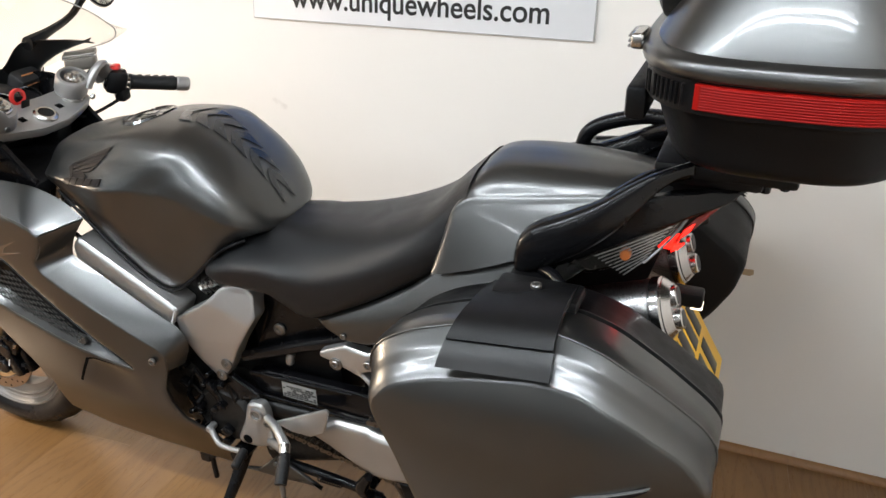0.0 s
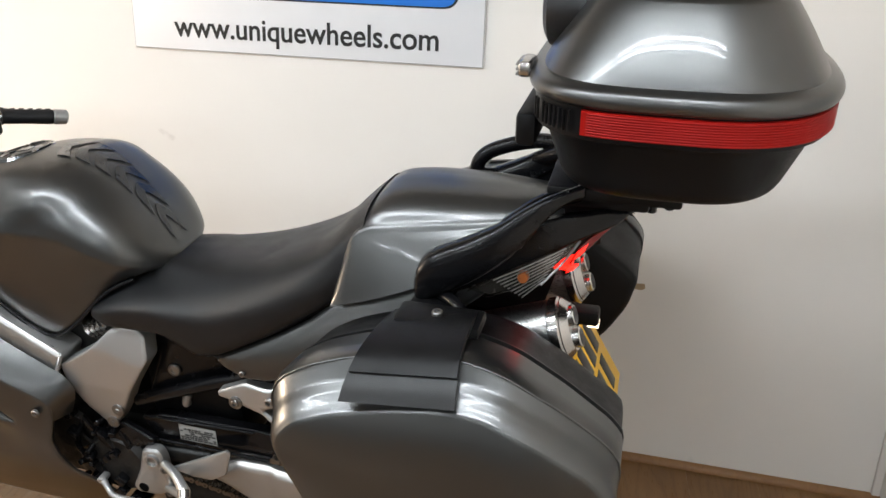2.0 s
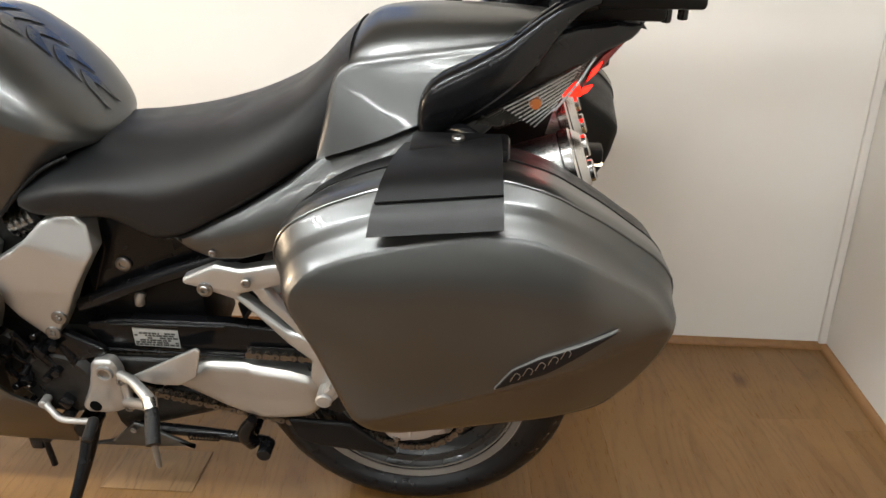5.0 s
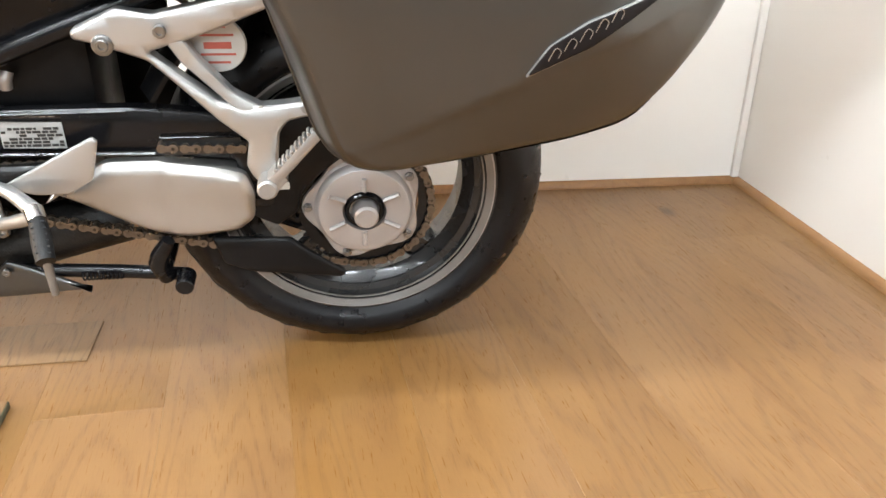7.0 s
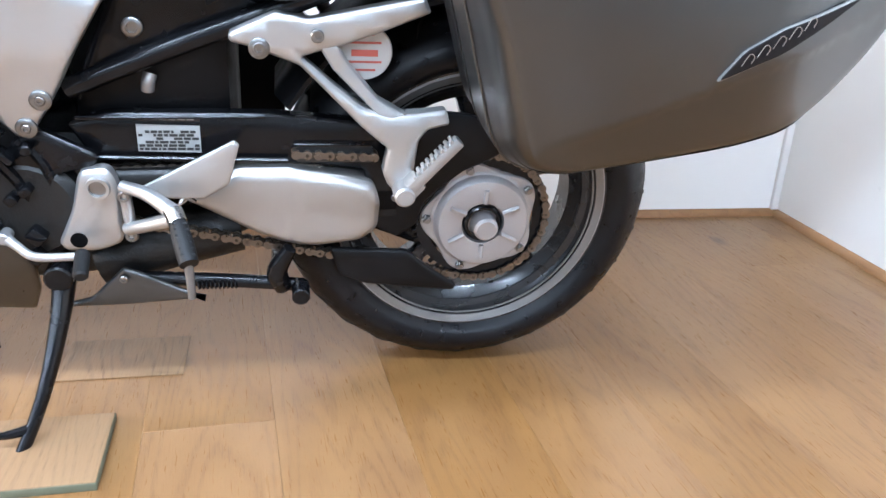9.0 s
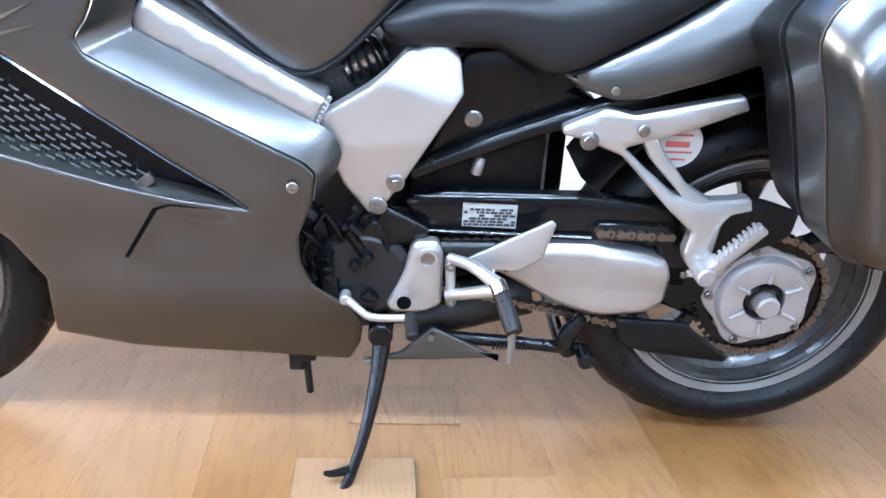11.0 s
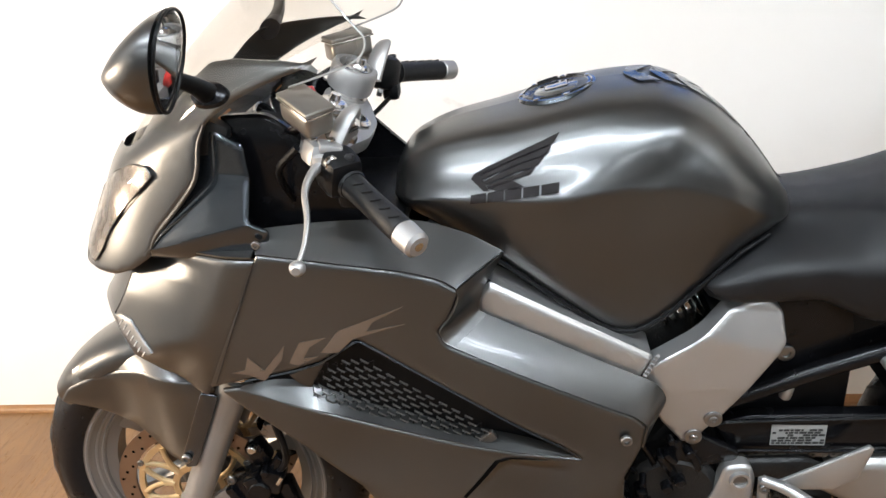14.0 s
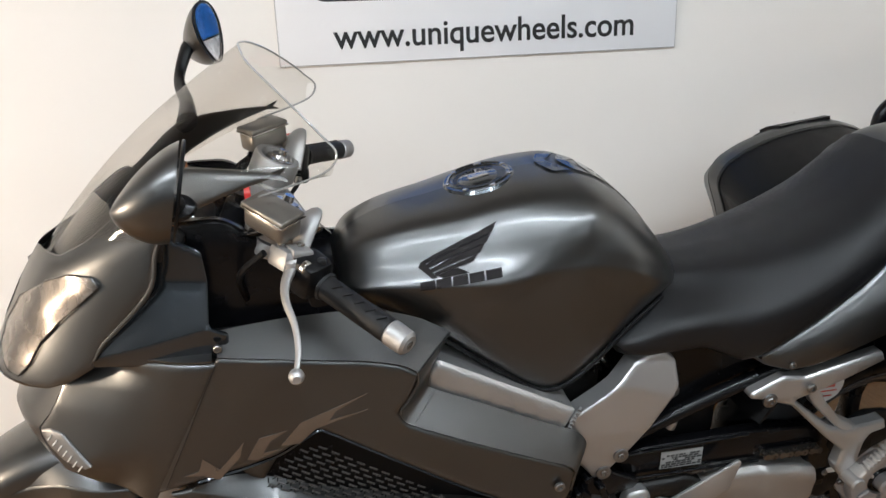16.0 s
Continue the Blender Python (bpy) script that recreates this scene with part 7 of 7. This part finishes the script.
    part("reservoir_lid", f(moved(block((0, 0, 0.019), (0.074, 0.043, 0.007), 0.003, None, 3), Matrix.Translation((rx_, ry_, zz)) @ (pose(0, 0, 0, 6, 14, -46) if s < 0 else pose(0, 0, 0, 4, 0, -37)))), RESERVOIR, bike, "dull metal reservoir lid")
    part("reservoir_rim", f(moved(block((0, 0, 0.0145), (0.0755, 0.0445, 0.003), 0.0012), Matrix.Translation((rx_, ry_, zz)) @ (pose(0, 0, 0, 6, 14, -46) if s < 0 else pose(0, 0, 0, 4, 0, -37)))), STEEL, bike, "bright reservoir rim")
    part("bar_cable", f(joined(tube([a + d * 0.03 + Vector((0.01, 0, -0.03)), (-0.36, -0.19, 0.90), (-0.40, -0.13, 0.885), (-0.44, -0.09, 0.90)], 0.004, 8), tube([(-0.42, -0.19, 0.97), (-0.455, -0.17, 0.93), (-0.45, -0.12, 0.86)], 0.005, 8))), BLACK, bike, "black control cables")


bar_side(-1)
bar_side(1)
part("bar_stub", rod((-0.385, -0.165, 0.976), (-0.343, -0.165, 0.992), 0.0085, n=16, bevel=0.002), STEEL, bike, "bright bar stub")


# ---- panniers ----
PO = [(0.59, 0.775), (0.607, 0.815), (0.66, 0.848), (0.73, 0.874), (0.8, 0.887), (0.885, 0.893), (0.95, 0.874), (1.02, 0.832), (1.088, 0.782), (1.108, 0.755), (1.11, 0.73), (1.098, 0.66), (1.058, 0.588), (1.028, 0.554), (0.935, 0.528), (0.835, 0.508), (0.733, 0.491), (0.69, 0.504), (0.668, 0.538), (0.62, 0.7)]
PF = [(0.618, 0.752), (0.645, 0.79), (0.7, 0.812), (0.78, 0.832), (0.87, 0.845), (0.93, 0.842), (1.0, 0.812), (1.08, 0.765), (1.106, 0.735), (1.112, 0.704), (1.098, 0.65), (1.074, 0.597), (1.045, 0.561), (1.022, 0.550), (0.95, 0.535), (0.84, 0.517), (0.745, 0.505), (0.705, 0.517), (0.688, 0.553), (0.655, 0.66), (0.622, 0.73)]
PC = (0.85, 0.70)


def radial(poly, n):
    """Radius of an outline about the pannier's middle, at n even angles."""
    p = fillet(poly, 0.022, 5)
    out = []
    for k in range(n):
        a = 2 * math.pi * k / n
        dx, dz = math.cos(a), math.sin(a)
        best = 0.1
        for (xa, za), (xb, zb) in zip(p, p[1:] + p[:1]):
            ex, ez = xb - xa, zb - za
            det = dx * -ez + dz * ex
            if abs(det) > 1e-12:
                wx, wz = xa - PC[0], za - PC[1]
                t = (wx * -ez + wz * ex) / det
                u = (dx * wz - dz * wx) / det
                if 0 <= u <= 1 and t > 0:
                    best = max(best, t)
        out.append(best)
    return out


def pannier(s, out=0.0, split=0.262):
    """One hard case: s is its side, out its distance further outboard, split where the black inner shell meets the lid."""
    n = 120
    ro, rf = radial(PO, n), radial(PF, n)
    t = thing("pannier", "metallic grey hard pannier with a black handle hung on the motorcycle", "pannier", LEAN @ Matrix.Translation((0.004 * (s > 0), s * out, 0)), "panniers")
    f = (lambda bm: bm) if s < 0 else mirrored
    levels = curve([(0.185, 0.0, 0.90), (0.20, 0.0, 0.985), (0.26, 0.0, 1.0), (0.335, 0.0, 1.0), (0.362, 0.05, 1.0), (0.366, 0.13, 1.0), (0.400, 0.55, 1.0), (0.425, 0.90, 1.0), (0.436, 1.0, 0.97)], 4)
    levels += [(0.437 + 0.010 * (1 - (k / 26) ** 4), 1.0, 0.965 * k / 26) for k in range(26, 0, -1)]

    def ring(y, mixv, sc):
        out = []
        for k in range(n):
            a = 2 * math.pi * k / n
            r = (ro[k] * (1 - mixv) + rf[k] * mixv) * sc
            x, z = PC[0] + r * math.cos(a), PC[1] + r * math.sin(a)
            yy = y - 0.05 * sstep(0.80, 0.50, z) * sstep(0.26, 0.44, y) * 0.55 - 0.02 * sstep(0.95, 1.10, x) * sstep(0.26, 0.44, y)
            z -= 0.20 * max(0, 0.335 - y) * sstep(0.66, 0.80, z)
            if y > 0.40:
                yy += 0.004 * sstep(0.0, 0.003, z - (0.531 + 0.44 * (x - 0.689))) - 0.24 * max(0, (0.531 + 0.44 * (x - 0.689)) - z)
            yy -= lean_back(z) * sstep(0.34, 0.44, y)
            out.append((x, -yy, z))
        return out

    def lean_back(z):
        """The outer face curves inwards towards its top."""
        return 0.032 * max(0.0, (z - 0.58) / 0.26) ** 2

    part("shell", f(loft([ring(*q) for q in levels if q[0] > split])), PAINT, t, "metallic grey lid", 45)
    part("lid_bead", f(tube(ring(0.364, 0.08, 1.001), 0.0016, 6, 0)), PAINT, t, "thin raised bead along the lid shoulder")
    part("back_shell", f(loft([ring(*q) for q in curve([(0.158, 0, 0.93), (0.164, 0, 0.968), (0.176, 0, 0.984), (0.21, 0, 0.988), (split + 0.002, 0, 0.990)], 4)])), BLACK, t, "black inner shell", 45)
    part("seal", f(loft([ring(split, 0, 1.003), ring(split + 0.004, 0, 1.003)])), INK, t)

    def strip(pts, x0, x1, x2, x3, th):
        rows = []
        for i, (y, z) in enumerate(curve(pts, 4)):
            u = i / (4 * (len(pts) - 1))
            rows.append([(x0 + (x2 - x0) * u + (x1 + (x3 - x1) * u - x0 - (x2 - x0) * u) * k / 8, -y, z + 0.016 * (k / 8) - (0.006 if s < 0 else 0.017)) for k in range(9)])
        return sheet(rows, th)

    h = part("handle", f(strip([(0.245, 0.884), (0.30, 0.893), (0.345, 0.893), (0.372, 0.886), (0.392, 0.872)][0 if s < 0 else 2:], 0.757, 0.884, 0.737, 0.889, 0.008)), BLACK, t, "black plastic carrying handle")
    part("handle_recess", f(strip([(0.388, 0.873), (0.405, 0.860), (0.418, 0.842)], 0.735, 0.889, 0.729, 0.891, 0.003)), FLAP, t, "dark handle recess")
    if s < 0:
        part("hinge_cover", f(joined(block((0.83, -0.265, 0.890), (0.13, 0.06, 0.022), 0.008))), BLACK, t, "black latch cover")
        shared("bolt", BOLT, t, Matrix.Translation((0.828, s * 0.270, 0.902)) @ Matrix.Rotation(radians(-90), 4, "X"))

    def out_y(x, z):
        return 0.449 - lean_back(z) - 0.05 * sstep(0.80, 0.50, z) * 0.55 - 0.02 * sstep(0.95, 1.10, x) + 0.004 * sstep(0.0, 0.003, z - (0.531 + 0.44 * (x - 0.689))) - 0.24 * max(0, (0.531 + 0.44 * (x - 0.689)) - z)

    leaf = fillet([(0.884, 0.630), (0.906, 0.664), (0.945, 0.690), (0.990, 0.708), (1.036, 0.727), (0.992, 0.694), (0.948, 0.662)], 0.006)
    e = part("emblem", f(panel(leaf, lambda x, z: out_y(x, z) + 0.0025, 0.004, 0.001, 0.002, 0.01)), RIM, t, "dark leaf-shaped badge with a grey outline")
    cx_, cz_ = 0.955, 0.679
    part("emblem_field", f(panel([(cx_ + (x - cx_) * 0.97, cz_ + (z - cz_) * 0.94) for x, z in leaf], lambda x, z: out_y(x, z) + 0.0036, 0.003, 0.0005, 0.001, 0.01)), DECAL, e, "black badge field")
    marks = []
    for k in range(5):
        x0, z0 = 0.906 + 0.015 * k, 0.650 + 0.0098 * k
        marks.append(tube([(x, -out_y(x, z) - 0.0040, z) for x, z in ((x0, z0), (x0 + 0.006, z0 + 0.013), (x0 + 0.012, z0 + 0.010), (x0 + 0.010, z0 + 0.003))], 0.0006, 5, 3))
    part("emblem_bar", f(joined(*marks)), DECAL_B, e)
    return t


pannier(-1)
pannier(1, 0.085, 0.312)


# ---- top box ----
BX0, BX1, BHW = 0.925, 1.338, 0.248


def box_ring(z, inset, n=96, tail=0.0):
    """A rounded plan outline, flat towards the rider and bowed at the tail."""
    out = []
    cx, hx, hy = (BX0 + BX1) / 2, (BX1 - BX0) / 2 - inset, BHW - inset
    tail = 0.10 * max(0, 1.170 - z) + tail
    for k in range(n):
        a = 2 * math.pi * k / n
        c, s = math.cos(a), math.sin(a)
        e = 3.6 if c < 0 else 2.65 + 0.3 * sstep(1.172, 1.085, z)
        r = (abs(c) ** e + abs(s) ** e) ** (-1 / e)
        out.append((cx + (hx - (tail if c > 0 else 0)) * r * c, hy * r * s, z))
    return out


def top_box():
    t = thing("top_box", "metallic grey top box with red reflector band on the carrier", "top box", LEAN)
    part("base", loft([box_ring(*q) for q in curve([(1.074, 0.085), (1.075, 0.070), (1.080, 0.056), (1.092, 0.044), (1.125, 0.032), (1.168, 0.016), (1.172, 0.006), (1.174, 0.004), (1.214, 0.004)], 4)]), BLACK, t, "black textured lower shell", 50)
    part("seam_band", loft([box_ring(*q) for q in curve([(1.212, 0.006), (1.216, -0.003), (1.226, -0.006), (1.236, -0.002), (1.241, 0.008), (1.2425, 0.014)], 4)]), PAINT, t, "rounded metallic grey lid rim", 50)
    part("lid", loft([box_ring(*q) for q in curve([(1.238, 0.012), (1.243, 0.014), (1.262, 0.0248), (1.285, 0.0390), (1.310, 0.0555), (1.332, 0.0715), (1.340, 0.081), (1.356, 0.116), (1.370, 0.155), (1.376, 0.190)], 5)]), PAINT, t, "domed metallic grey lid", 50)
    ring_a, ring_b = box_ring(1.177, 0.0005, 192), box_ring(1.211, 0.0005, 192)

    def pick(lo, hi):
        return [k for k in range(192) if lo <= ((k / 192 * 360) % 360) <= hi]

    # the reflector wraps round the tail, from flank to flank
    idx = [k % 192 for k in range(-78, 79)]
    cx = (BX0 + BX1) / 2
    rows = []
    for z, o in ((1.177, 0.0), (1.178, 0.004), (1.210, 0.004), (1.211, 0.0)):
        rr = box_ring(z, 0.003 - o, 192)
        rows.append([rr[k] for k in idx if rr[k][0] > 1.008])
    part("reflector", sheet(rows, 0.002), RED_LENS, t, "red ribbed reflector band")
    ribs = []
    for j in range(9):
        rr = box_ring(1.180 + 0.0034 * j, -0.0016, 192)
        ribs.append(tube([rr[k] for k in idx if rr[k][0] > 1.010][::3], 0.0011, 5, 0))
    part("reflector_rib", joined(*ribs), RED_LENS, t)
    for s in (-1, 1):
        ribs = []
        for j in range(10):
            x = 0.942 + 0.0058 * j
            rr = [p for p in box_ring(1.19, -0.001, 192) if p[1] * s > 0 and p[0] < 1.03]
            p = min(rr, key=lambda q: abs(q[0] - x))
            ribs.append(rod((p[0], p[1], 1.180), (p[0], p[1], 1.208), 0.0022, n=6))
        part("side_rib", joined(*ribs), BLACK, t, "ribbed black corner")
    part("backrest_pad", loft([[(0.945 - d, w * math.cos(a), 1.308 + h * math.sin(a)) for a in (2 * math.pi * k / 32 for k in range(32))] for d, w, h in ((-0.06, 0.104, 0.066), (-0.01, 0.106, 0.068), (0.006, 0.100, 0.064), (0.013, 0.086, 0.052))]), VINYL, t, "black padded backrest")
    latch = part("latch", moved(block((0, 0, 0), (0.020, 0.060, 0.022), 0.006, None, 3), Matrix.Translation((0.919, -0.115, 1.234))), STEEL, t, "chrome lid latch")
    for k in range(3):
        part("latch_rib", block((0.909, -0.115, 1.227 + 0.007 * k), (0.005, 0.056, 0.003), 0.001), BOLT_M, latch, "ridge of the latch")
    part("hinge_lug", block((0.925, 0, 1.15), (0.03, 0.30, 0.05), 0.008), BLACK, t)
    return t


top_box()

# ---- floor planks, last ----
PL_W, PL_L, YAW = 0.192, 1.285, 4.0


def plank_mesh(length):
    return mesh_of("plank", block((0, 0, -0.006), (PL_W - 0.0002, length - 0.0002, 0.012), 0.0002, None, 1), OAK)


plank_me = plank_mesh(PL_L)
turn = Matrix.Rotation(radians(YAW), 4, "Z")
random.seed(11)
for i in (*range(-10, 11), -11, -12, -13):
    shift = random.uniform(0, PL_L)
    for j in range(-4, 3):
        u, v = 0.107 + i * PL_W, j * PL_L + shift
        v0, v1 = v - PL_L / 2, v + PL_L / 2
        # the last plank of a row is cut off under the wall
        end = (WALL_Y + 0.05 - u * math.sin(radians(YAW))) / math.cos(radians(YAW))
        if v0 > end - 0.02:
            continue
        v1 = min(v1, end)
        c = turn @ Vector((u, (v0 + v1) / 2, 0))
        if not (WEST_X - 0.10 < c.x < EAST_X + 0.10 and c.y > -3.40):
            continue
        shared("plank", plank_me if v1 == v + PL_L / 2 else plank_mesh(v1 - v0), floor, Matrix.Translation(c) @ turn)
